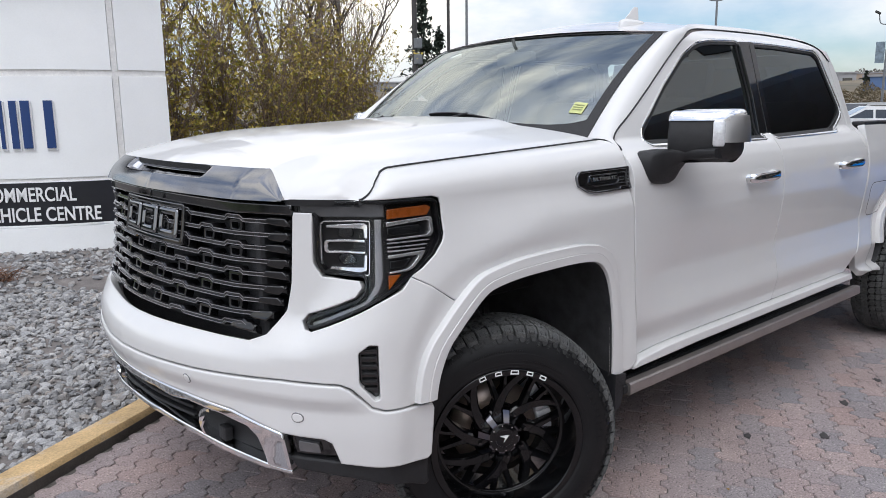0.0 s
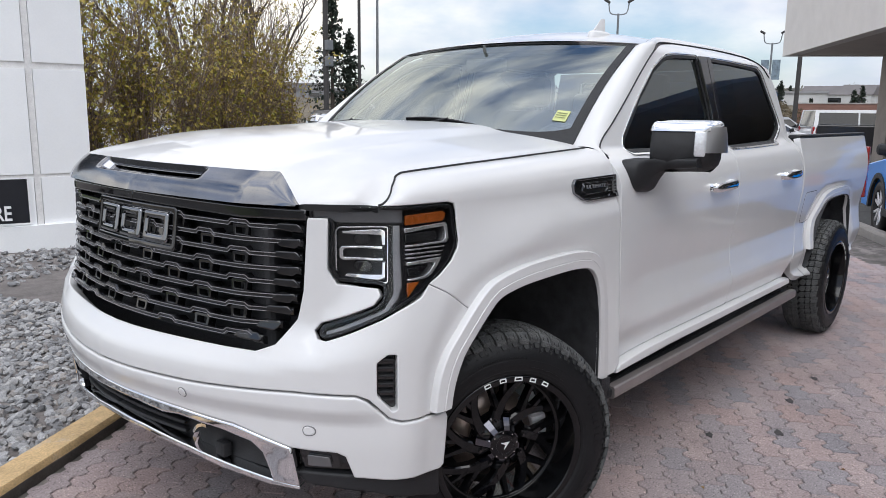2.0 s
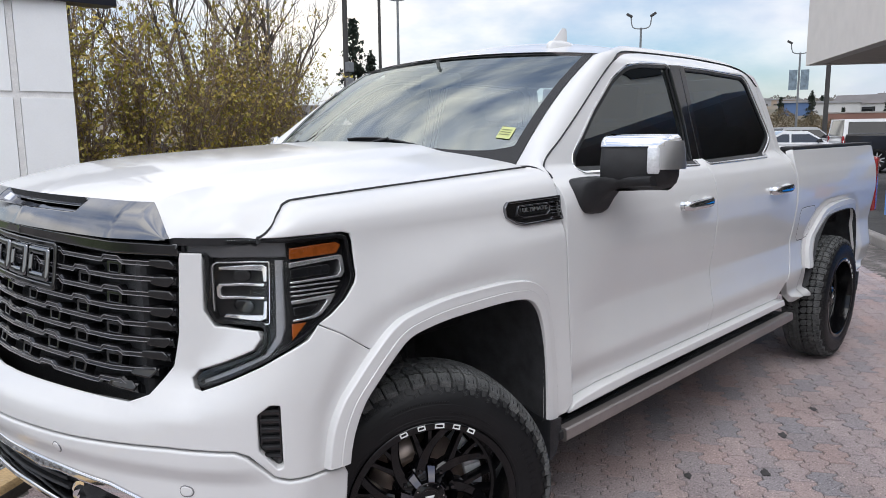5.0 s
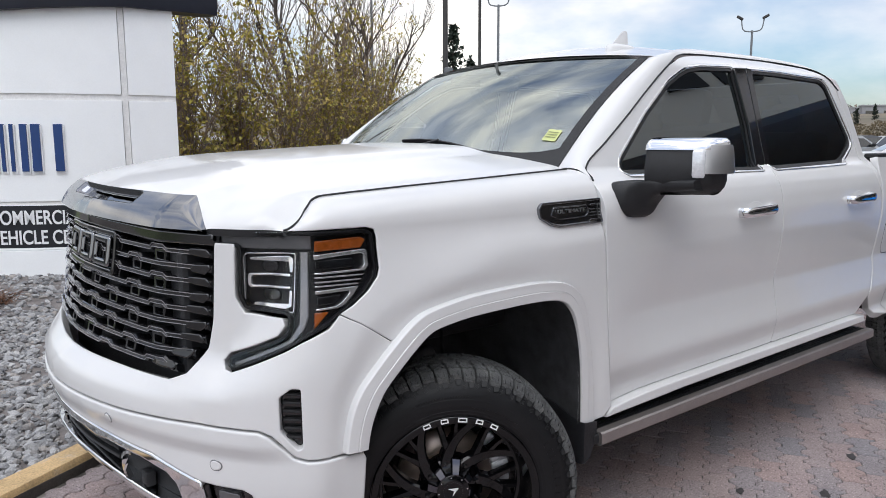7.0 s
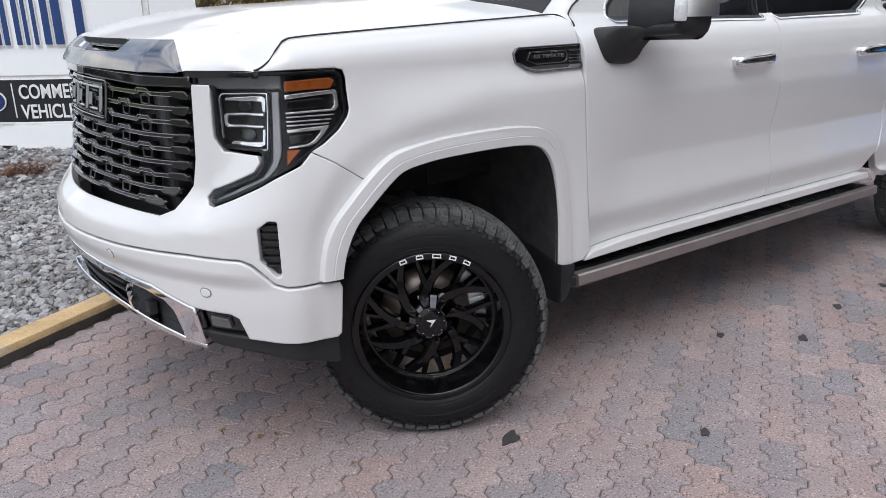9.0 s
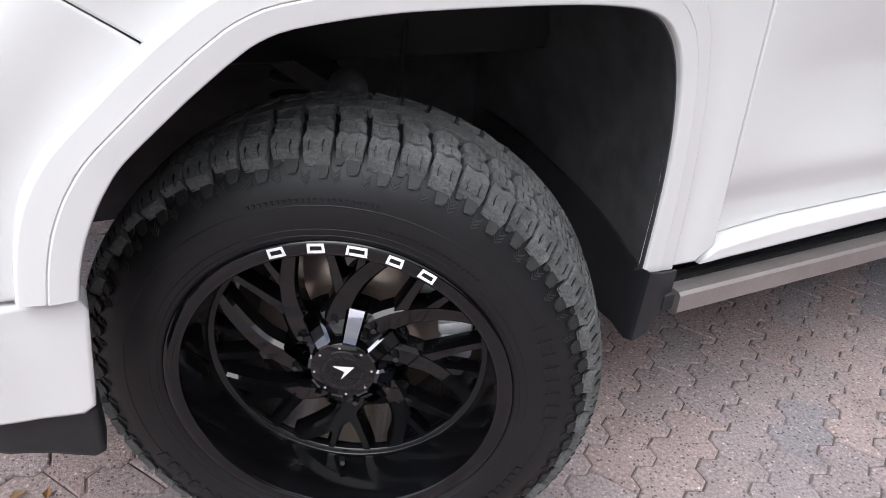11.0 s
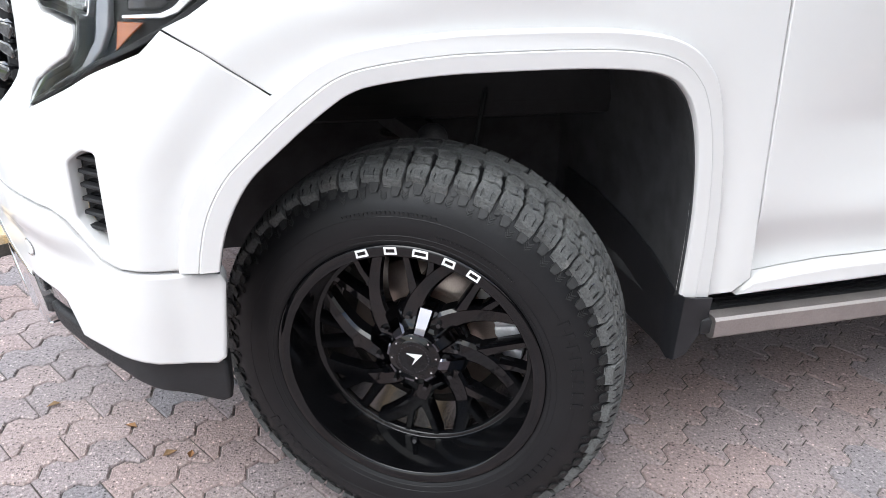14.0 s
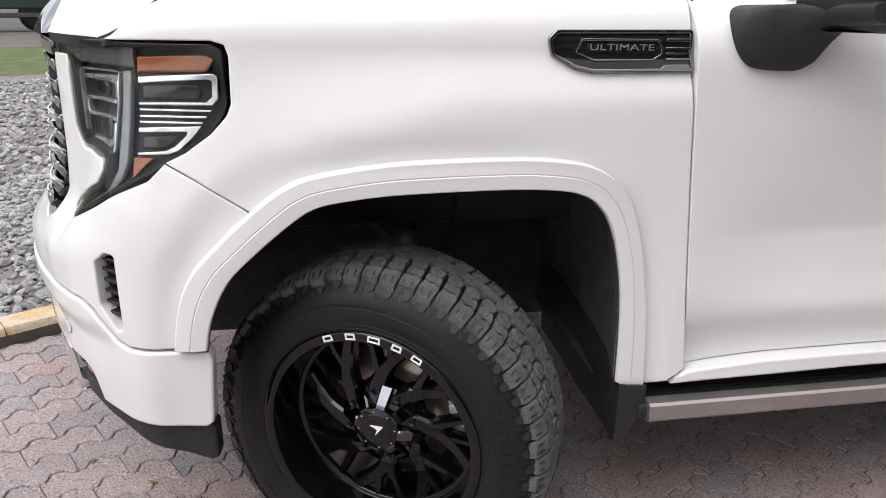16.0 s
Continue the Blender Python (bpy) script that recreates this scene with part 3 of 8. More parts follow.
# front wing
wing_low = [(sx(x), z) for x, z in [tuple(p) for p in flare_line(0.92)]]
wing = [(1.354, 0.976), (1.256, 1.043), (1.200, 1.074), (1.240, 1.093), (1.290, 1.129), (1.322, 1.164), (1.331, 1.186), (1.331, 1.275), (1.324, 1.296),
        (1.300, 1.303), (1.170, 1.303), (1.022, 1.302), (1.040, 1.345), (1.062, 1.385), (1.095, 1.418), (1.150, 1.440), (1.21, 1.447), (1.40, 1.447), (sx(0.64), 1.447), (sx(0.664), 1.395),
        (sx(0.672), 1.247), (sx(0.690), 1.04), (sx(0.716), 0.77), (sx(0.740), 0.552), (sx(0.70), 0.521), (sx(0.650), 0.514)]
cut_low = [q for q in wing_low if q[0] > 1.362][::-1]
panel("front_wing", wing + cut_low, nose, PAINT, truck, step=0.035, depth=0.006, out=lambda p: Vector((-0.7, -0.8, 1.0)))
panel("front_wing", wing + cut_low, mirrored(nose), PAINT, truck, step=0.035, depth=0.006, out=lambda p: Vector((-0.7, 0.8, 1.0)))
flare(wing_at, truck, label="body-coloured wheel arch flare")

# upper nose below the lamps: from the grille to the wheel opening
fascia = [(0.0, 0.862), (0.10, 0.862), (0.45, 0.866), (0.665, 0.868), (0.735, 0.893), (0.800, 0.965), (0.822, 1.05), (0.838, 1.25), (0.842, 1.263), (0.887, 1.262),
          (0.884, 1.116), (0.895, 1.094), (0.908, 1.072), (1.020, 1.068), (1.030, 1.050), (1.010, 1.022), (0.920, 0.982), (0.868, 0.959), (0.856, 0.938), (0.862, 0.916), (0.888, 0.915),
          (0.987, 0.960), (1.082, 1.002), (1.165, 1.038), (1.197, 1.0710), (1.256, 1.0400), (1.352, 0.9735)]
fl = [q for q in wing_low if q[0] <= 1.348 and q[1] <= 0.968][::-1]
fascia += fl + [(1.205, 0.683), (1.100, 0.684), (1.060, 0.696), (0.998, 0.756), (0.965, 0.770), (0.82, 0.772), (0.64, 0.765), (0.45, 0.758), (0.2, 0.754), (0.0, 0.753)]
VENT = rounded([(1.020, 0.862), (1.056, 0.886), (1.086, 0.884), (1.088, 0.718), (1.070, 0.712), (1.021, 0.765)], 0.008)
whole("front_fascia", fascia, nose, PAINT, truck, holes=(VENT,), step=0.03, depth=0.03)

# bumper below it
bumper = [(0.0, 0.745), (0.2, 0.746), (0.45, 0.750), (0.64, 0.757), (0.82, 0.764), (0.965, 0.762), (0.992, 0.748), (1.055, 0.688), (1.100, 0.676), (1.205, 0.675), (1.252, 0.672), (1.260, 0.655),
          (1.250, 0.505), (1.236, 0.494), (1.040, 0.500), (0.957, 0.508), (0.936, 0.575), (0.915, 0.586), (0.79, 0.590), (0.70, 0.612), (0.591, 0.640), (0.378, 0.655), (0.20, 0.662), (0.0, 0.666)]
whole("front_bumper", bumper, nose, PAINT, truck, step=0.025, r=0.006, depth=0.05, lift=0.005)



# chrome lower bumper: a band that widens to a foot at its outer end
chrome_band = [(0.0, 0.664), (0.20, 0.660), (0.378, 0.652), (0.591, 0.636), (0.70, 0.608), (0.790, 0.586), (0.812, 0.464), (0.722, 0.470), (0.688, 0.560), (0.65, 0.590), (0.55, 0.612),
               (0.38, 0.628), (0.30, 0.622), (0.2, 0.634), (0.0, 0.638)]
whole("chrome_trim", chrome_band, nose, CHROME, truck, step=0.03, r=0.008, depth=0.06, lift=0.006, label="bright chrome lower bumper trim")
chrome_low = [(0.0, 0.560), (0.2, 0.548), (0.40, 0.522), (0.55, 0.496), (0.705, 0.472), (0.812, 0.462), (0.812, 0.450), (0.70, 0.455), (0.53, 0.478), (0.40, 0.503), (0.2, 0.530), (0.0, 0.542)]
whole("chrome_trim", chrome_low, nose, CHROME, truck, step=0.03, r=0.006, depth=0.05, lift=0.0)


def sunk(f, d):
    """The same surface set further in."""
    def g(u, v):
        e = 0.004
        p = Vector(f(u, v))
        n = (Vector(f(u + e, v)) - Vector(f(u - e, v))).cross(Vector(f(u, v + e)) - Vector(f(u, v - e))).normalized()
        if n.dot(outward(p)) < 0:
            n = -n
        return tuple(p - n * d)
    return g


# dark intake behind the chrome, hook openings, fog lamps, valance
intake = [(0.0, 0.655), (0.378, 0.642), (0.591, 0.628), (0.70, 0.59), (0.77, 0.56), (0.80, 0.455), (0.705, 0.462), (0.53, 0.485), (0.40, 0.510), (0.2, 0.540), (0.0, 0.550)]
whole("lower_intake", intake, sunk(nose, 0.055), BLACK_PLASTIC, truck, step=0.04)
for i in range(3):
    z = 0.628 - 0.030 * i
    bar = [(0.0, z), (0.36, z - 0.012), (0.36, z - 0.022), (0.0, z - 0.010)]
    both("intake_slat", bar, sunk(nose, 0.03), BLACK_PLASTIC, truck, step=0.04, r=0.003)
hook_box = rounded([(0.40, 0.605), (0.60, 0.592), (0.70, 0.545), (0.735, 0.480), (0.70, 0.477), (0.53, 0.498), (0.41, 0.520)], 0.015)
both("hook_recess", hook_box, sunk(nose, 0.045), BLACK_PLASTIC, truck, step=0.04)
for f in (nose, mirrored(nose)):
    bm = bmesh.new()
    arc = [Vector(sunk(f, 0.012)(0.470 + 0.045 * math.cos(a), 0.556 + 0.052 * math.sin(a))) for a in [radians(75 + 21 * k) for k in range(11)]]
    sweep(bm, arc, [(-0.009, -0.005), (0.009, -0.005), (0.009, 0.005), (-0.009, 0.005)], (0, 0, 1))
    bmesh.ops.recalc_face_normals(bm, faces=bm.faces)
    part("tow_hook", bm, CHROME, truck, "chrome tow hook", True)
    bm = bmesh.new()
    box(bm, (0.03, 0.05, 0.045), Vector(sunk(f, 0.028)(0.520, 0.528)), 0.006)
    part("hook_block", bm, BLACK_PLASTIC, truck, "", True)
fog = rounded([(0.800, 0.586), (0.913, 0.582), (0.934, 0.572), (0.950, 0.512), (0.818, 0.506)], 0.008)
both("fog_lamp_recess", fog, sunk(nose, 0.028), BLACK_GLOSS, truck, step=0.03, r=0.006, depth=0.02)
foglamp = rounded([(0.838, 0.560), (0.892, 0.556), (0.897, 0.525), (0.838, 0.524)], 0.006)
both("fog_lamp", foglamp, sunk(nose, 0.016), SMOKED, truck, step=0.03, r=0.003, depth=0.015, label="small rectangular fog lamp")
valance = [(0.80, 0.500), (0.82, 0.505), (0.957, 0.503), (1.040, 0.494), (1.236, 0.488), (1.248, 0.480), (1.250, 0.404), (1.236, 0.398), (1.16, 0.424), (1.06, 0.440), (0.98, 0.454), (0.83, 0.468)]
both("lower_valance", valance, sunk(nose, 0.012), BLACK_PLASTIC, truck, step=0.03, r=0.008, depth=0.05)
both("bumper_vent", VENT, sunk(nose, 0.030), BLACK_GLOSS, truck, step=0.03, depth=0.006)
for i in range(6):
    z = 0.745 + i * 0.024
    both("vent_rib", [(1.028, z), (1.080, z - 0.002), (1.080, z + 0.004), (1.028, z + 0.006)], sunk(nose, 0.014), BLACK_PLASTIC, truck, step=0.03, r=0.002, depth=0.014)
for s in (0.852, 0.417):
    ring = [(s + 0.013 * math.cos(a), (0.650 if s > 0.6 else 0.716) + 0.013 * math.sin(a)) for a in [k * math.pi / 8 for k in range(16)]]
    both("parking_sensor", ring, nose, PAINT, truck, step=0.02, r=0.003, depth=0.01, lift=0.0085)
    groove = [(s + (x - s) * 1.22, z0 + (z - z0) * 1.22) for z0 in [0.650 if s > 0.6 else 0.716] for x, z in ring]
    both("sensor_groove", groove, nose, LENS_GREY, truck, step=0.02, r=0.001, depth=0.006, lift=0.0068)

# headlamps
LAMP = [(0.845, 1.294), (0.909, 1.297), (1.033, 1.297), (1.169, 1.296), (1.297, 1.296), (1.318, 1.287), (1.323, 1.200), (1.323, 1.182), (1.313, 1.160), (1.282, 1.122), (1.215, 1.076),
        (1.165, 1.048), (1.082, 1.009), (0.987, 0.967), (0.888, 0.923), (0.868, 0.923), (0.863, 0.938), (0.872, 0.954), (0.92, 0.976), (1.016, 1.016), (1.040, 1.042), (1.040, 1.074),
        (1.027, 1.080), (0.908, 1.082), (0.900, 1.099), (0.891, 1.118), (0.894, 1.255), (0.846, 1.256)]
LAMP = rounded(LAMP, 0.010, 3)
both("headlamp_housing", LAMP, sunk(nose, 0.030), LAMP_BLACK, truck, step=0.04, depth=0.02)
both("headlamp_frame", LAMP, sunk(nose, 0.004), LAMP_BLACK, truck, holes=([Vector(q) for q in offset(dense([Vector(p) for p in LAMP[::-1]], 0.02), 0.009)],), step=0.03, r=0.002, depth=0.03)
guide = [(1.080, 1.243), (1.112, 1.243), (1.110, 1.075), (1.095, 1.040), (1.05, 1.002), (0.987, 0.975), (0.880, 0.930), (0.874, 0.941), (0.95, 0.975), (1.04, 1.012), (1.078, 1.055)]
both("running_light", guide, sunk(nose, 0.014), LENS_GREY, truck, step=0.03, r=0.004, depth=0.012, label="unlit grey daytime running light blade")
topblade = [(0.850, 1.262), (0.852, 1.288), (1.125, 1.290), (1.125, 1.250), (0.890, 1.250)]
both("lamp_top_blade", topblade, sunk(nose, 0.014), SMOKED, truck, step=0.03, r=0.004, depth=0.012)
both("amber_marker", rounded([(1.136, 1.243), (1.138, 1.270), (1.285, 1.276), (1.300, 1.268), (1.285, 1.247)], 0.004), sunk(nose, 0.012), AMBER, truck, step=0.03, r=0.003, depth=0.01, label="amber side marker lens")
both("amber_marker", [(1.126, 1.042), (1.128, 1.083), (1.170, 1.083)], sunk(nose, 0.012), AMBER, truck, step=0.03, r=0.002, depth=0.01)


def frame_of(pts, w):
    o = dense([Vector(p) for p in pts], 0.02)
    if area(o) < 0:
        o.reverse()
    return o, offset(o, w)


both("lamp_bracket", [(1.134, 1.222), (1.134, 1.234), (1.296, 1.243), (1.304, 1.236), (1.304, 1.196), (1.292, 1.184), (1.134, 1.182), (1.134, 1.187), (1.280, 1.190), (1.292, 1.200), (1.293, 1.228), (1.286, 1.232)],
     sunk(nose, 0.016), LAMP_CHROME, truck, step=0.03, r=0.002, depth=0.014, label="chrome lamp bracket")
both("lamp_bracket", [(1.134, 1.131), (1.134, 1.140), (1.268, 1.145), (1.250, 1.122), (1.222, 1.098), (1.200, 1.090), (1.134, 1.088), (1.134, 1.093), (1.196, 1.097), (1.214, 1.106), (1.238, 1.127), (1.240, 1.134)],
     sunk(nose, 0.016), LAMP_CHROME, truck, step=0.03, r=0.002, depth=0.014)
both("lamp_reflector", rounded([(1.140, 1.194), (1.140, 1.218), (1.262, 1.222), (1.270, 1.210), (1.262, 1.196)], 0.006), sunk(nose, 0.024), BLACK_GLOSS, truck, step=0.03, r=0.003, depth=0.008)
both("lamp_reflector", rounded([(1.140, 1.101), (1.140, 1.124), (1.218, 1.126), (1.196, 1.104)], 0.005), sunk(nose, 0.024), BLACK_GLOSS, truck, step=0.03, r=0.003, depth=0.008)
for z in (1.172, 1.160, 1.149):
    both("lamp_blade", [(1.134, z), (1.134, z + 0.004), (1.280 - (1.16 - z) * 0.8, z + 0.004), (1.276 - (1.16 - z) * 0.8, z)], sunk(nose, 0.020), LAMP_CHROME, truck, step=0.03, r=0.001, depth=0.008)
bracket = [(0.920, 1.226), (1.030, 1.232), (1.044, 1.226), (1.044, 1.190), (1.030, 1.190), (1.028, 1.216), (0.920, 1.219)]
both("lamp_bracket", bracket, sunk(nose, 0.016), LAMP_CHROME, truck, step=0.03, r=0.002, depth=0.012)
both("lamp_bracket", [(0.918, 1.182), (0.912, 1.174), (0.912, 1.150), (0.920, 1.142), (1.030, 1.146), (1.030, 1.152), (0.926, 1.149), (0.921, 1.154), (0.921, 1.170), (0.926, 1.176), (1.030, 1.178), (1.030, 1.185)],
     sunk(nose, 0.016), LAMP_CHROME, truck, step=0.03, r=0.002, depth=0.012)
both("lamp_bracket", [(0.925, 1.094), (1.020, 1.092), (1.044, 1.100), (1.044, 1.142), (1.030, 1.142), (1.028, 1.108), (0.930, 1.102)], sunk(nose, 0.016), LAMP_CHROME, truck, step=0.03, r=0.002, depth=0.012)
o, h = frame_of(rounded([(0.912, 1.084), (0.902, 1.100), (0.902, 1.228), (0.912, 1.239), (1.052, 1.241), (1.056, 1.236), (1.056, 1.088), (1.050, 1.084)], 0.006), 0.0035)
both("lamp_bezel", o, sunk(nose, 0.014), LAMP_CHROME, truck, holes=(h,), step=0.03, r=0.001, depth=0.010)
for zc in (1.203, 1.126):
    ring = [(0.975 + 0.024 * math.cos(a), zc + 0.017 * math.sin(a)) for a in [k * math.pi / 10 for k in range(20)]]
    both("projector_lens", ring, sunk(nose, 0.020), BLACK_GLOSS, truck, step=0.02, r=0.006, depth=0.01)
cover = both("headlamp_cover", LAMP, sunk(nose, 0.002), CLEAR, truck, step=0.04, r=0.002, depth=0.002)
cover.visible_shadow = False

# grille
GRILLE = [(0.0, 0.872), (0.45, 0.876), (0.668, 0.880), (0.728, 0.902), (0.793, 0.972), (0.814, 1.052), (0.832, 1.252), (0.836, 1.290), (0.0, 1.300)]
both("grille_backing", GRILLE, sunk(nose, 0.075), BLACK_PLASTIC, truck, step=0.05, depth=0.03)
bm = bmesh.new()
box(bm, (0.10, 1.30, 0.56), (-0.655, YC, 0.96), 0.02)
part("radiator", bm, BLACK_PLASTIC, truck)
both("grille_top_bar", [(0.0, 1.262), (0.0, 1.292), (0.836, 1.286), (0.834, 1.256), (0.60, 1.254)], sunk(nose, -0.004), BLACK_GLOSS, truck, step=0.03, r=0.006, depth=0.05)


def grille_edge(z):
    return float(np.interp(z, [0.872, 0.880, 0.902, 0.972, 1.052, 1.252], [0.45, 0.668, 0.728, 0.793, 0.814, 0.832]))


def slat(z, k):
    """One slat of the grille as (across, up) points: a blade that steps up over short brackets and ends in a wide tip."""
    end = grille_edge(z - 0.02) - 0.006
    marks = (0.060, 0.150, 0.385, 0.460) if k % 2 else (0.230, 0.305, 0.540, 0.615)
    line, up = [(0.0, 0.0)], 0.0
    for i, m in enumerate(marks):
        if m + 0.02 > end - 0.07:
            break
        line.append((m, up))
        up = 0.0 if up else 0.010
        line.append((m + 0.014, up))
    e0 = end - 0.052
    return line + [(e0, up), (e0 + 0.02, -0.004), (end, -0.006)]


SLATS = 9
for k in range(SLATS):
    z = 1.232 - k * 0.0405
    line = slat(z, k)
    for f in (nose, mirrored(nose)):
        bm = bmesh.new()
        lines = []
        for (a, ua), (b, ub) in zip(line, line[1:]):
            n = max(1, math.ceil((b - a) / 0.03))
            lines += [(a + (b - a) * i / n, ua + (ub - ua) * i / n) for i in range(n)]
        lines.append(line[-1])
        rings = []
        for s, u in lines:
            face = Vector(sunk(f, 0.004)(s, z))
            back = Vector(sunk(f, 0.055)(s, z))
            t = 0.013 if s > line[-3][0] - 0.001 else 0.0085
            dz = Vector((0, 0, 1))
            mid = face + (back - face) * 0.12
            rings.append([bm.verts.new(q) for q in (face + dz * (u + t * 0.55), face + dz * (u - t * 0.55), mid + dz * (u - t), back + dz * (u - t * 0.8), back + dz * (u + t * 0.9), mid + dz * (u + t))])
        for r0, r1 in zip(rings, rings[1:]):
            for j in range(6):
                bm.faces.new((r0[j], r0[(j + 1) % 6], r1[(j + 1) % 6], r1[j]))
        bm.faces.new(rings[0])
        bm.faces.new(rings[-1][::-1])
        bmesh.ops.recalc_face_normals(bm, faces=bm.faces)
        part("grille_slat", bm, BLACK_GLOSS, truck, "", True, 25)
# short uprights that tie the slats together
for k in range(SLATS - 1):
    z = 1.232 - k * 0.0405
    ties = (0.112, 0.430) if k % 2 else (0.275, 0.585)
    for s in ties:
        if s > grille_edge(z - 0.06) - 0.09:
            continue
        both("grille_tie", rounded([(s - 0.030, z - 0.040), (s - 0.034, z - 0.001), (s + 0.034, z - 0.001), (s + 0.030, z - 0.040)], 0.004), sunk(nose, 0.010), BLACK_GLOSS, truck,
             holes=(rounded([(s - 0.021, z - 0.030), (s - 0.023, z - 0.010), (s + 0.023, z - 0.010), (s + 0.021, z - 0.030)], 0.004),), step=0.03, r=0.002, depth=0.03)
# broad flat tips at the ends of the slats
for k in range(SLATS):
    z = 1.232 - k * 0.0405
    e = grille_edge(z - 0.02) - 0.008
    tip = [(e - 0.100, z - 0.004), (e - 0.086, z + 0.011), (e - 0.018, z + 0.011), (e, z - 0.003), (e - 0.010, z - 0.012), (e - 0.060, z - 0.010)]
    if k % 2:
        tip = [(e - 0.088, z - 0.010), (e - 0.072, z + 0.006), (e - 0.006, z + 0.008), (e - 0.002, z - 0.002), (e - 0.024, z - 0.019), (e - 0.070, z - 0.016)]
    both("slat_tip", tip, sunk(nose, -0.001), BLACK_GLOSS, truck, step=0.03, r=0.004, depth=0.035)
# fine bright rims along the slats
for k in range(SLATS):
    z = 1.232 - k * 0.0405
    line = slat(z, k)
    for f, side in ((nose, -0.0055), (mirrored(nose), -0.0055), (nose, 0.0050)):
        bm = bmesh.new()
        pts = []
        for (a, ua), (b, ub) in zip(line, line[1:]):
            n = max(1, math.ceil((b - a) / 0.03))
            pts += [Vector(sunk(f, 0.0015)(a + (b - a) * i / n, z)) + Vector((0, 0, ua + (ub - ua) * i / n + side)) for i in range(n)]
        sweep(bm, pts, [(-0.0012, -0.0012), (0.0012, -0.0012), (0.0012, 0.0012), (-0.0012, 0.0012)], (0, 0, 1))
        part("slat_rim", bm, SLAT_RIM, truck, "", True)
# emblem: three plain chrome blocks in a dark frame
o, h = frame_of(rounded([(-0.285, 1.118), (-0.285, 1.256), (0.285, 1.256), (0.285, 1.118)], 0.016), 0.016)
panel("emblem_frame", o, sunk(nose, -0.006), BLACK_GLOSS, truck, holes=(h,), step=0.03, r=0.005, depth=0.06, out=outward)
panel("emblem_plate", offset(o, 0.010), sunk(nose, 0.014), BLACK_GLOSS, truck, step=0.03, r=0.003, depth=0.03, out=outward)
for s in (-0.172, 0.0, 0.172):
    w = 0.072
    pts = rounded([(s - w, 1.140), (s - w, 1.234), (s + w, 1.234), (s + w, 1.140)], 0.010)
    o, h = frame_of(pts, 0.021)
    panel("emblem_block", o, sunk(nose, -0.012), BLACK_CHROME, truck, holes=(h,), step=0.02, r=0.009, depth=0.03, out=outward, label="plain dark chrome emblem block")

# bonnet lip: the smoked chrome strip over the grille
def lip(u, v):
    """u from -1 to 1 across, v from the grille's top (0) to the bonnet's edge (1)."""
    p0 = Vector(sunk(nose, -0.016)(u * 0.808, 1.262))
    p0.z = 1.296
    a = abs(u)
    end = min(1.0, max(0.0, (a - 0.835) / 0.165))
    rise = 0.086 * (1 - end ** 1.1) + 0.004
    back = 0.078 * (1 - 0.85 * end)
    p1 = Vector((p0.x + back, p0.y, p0.z + rise))
    q = p0.lerp(p1, v)
    bulge = 0.010 * math.sin(v * math.pi) * (1 - 0.5 * end)
    dip = (1 - ease(0.40, 0.46, a)) * ease(0.55, 0.64, v) * (1 - ease(0.90, 1.0, v))
    return q.x - bulge + dip * 0.028, q.y, q.z + bulge * 0.4 - dip * 0.022


grid("bonnet_lip", lambda u, v: lip(2 * u - 1, v), 120, 28, BLACK_CHROME, truck, "smoked chrome strip along the bonnet's front edge", flip=True)
grid("bonnet_lip_underside", lambda u, v: Vector(lip(2 * u - 1, 0.0)) + Vector((0.05 * v, 0, -0.012 * math.sin(v * math.pi * 0.5))), 60, 3, BLACK_GLOSS, truck)
both("grille_upper_gap", [(0.0, 1.284), (0.0, 1.304), (0.836, 1.298), (0.836, 1.284)], sunk(nose, 0.03), BLACK_PLASTIC, truck, step=0.04)


# bonnet
LIP_EDGE = [lip(k / 60, 1.0) for k in range(61)]
LIP_A = np.array([YC - p[1] for p in LIP_EDGE])
LIP_X = np.array([p[0] for p in LIP_EDGE])
LIP_Z = np.array([p[2] for p in LIP_EDGE])
LAMP_P = [nose(s, 1.30) for s in (0.835, 0.87, 0.92, 0.97, 1.022)]
LAMP_A = [LIP_A[-1] + 0.012, *[YC - p[1] for p in LAMP_P]]
LAMP_X = [LIP_X[-1] + 0.004, *[p[0] - 0.004 for p in LAMP_P]]


def xf(a):
    """The bonnet's front edge: along the lip, then along the lamp's top."""
    return float(np.interp(a, [*LIP_A, *LAMP_A], [*LIP_X, *LAMP_X]))


def zf(a):
    return float(np.interp(a, [*LIP_A, *LAMP_A], [*LIP_Z, 1.304, *[1.303] * 5]))


# the cut between bonnet and wing, from the lamp's top corner back to the windscreen
CUT = dense([Vector(q) for q in ((1.022, 1.302), (1.040, 1.345), (1.062, 1.385), (1.095, 1.418), (1.150, 1.440), (1.21, 1.447), (1.40, 1.447), (sx(0.64), 1.447))], 0.02)
CUT = CUT[:max(range(len(CUT)), key=lambda k: CUT[k].x) + 1]
CUT_P = [Vector(nose(q.x, q.y)) for q in CUT]
CUT_T = [0.0]
for _a, _b in zip(CUT_P, CUT_P[1:]):
    CUT_T.append(CUT_T[-1] + (_b - _a).length)
CUT_T = np.array(CUT_T) / CUT_T[-1]


def cut_at(v):
    return [float(np.interp(v, CUT_T, [p[i] for p in CUT_P])) for i in range(3)]


A_END = YC - CUT_P[0].y - 0.003


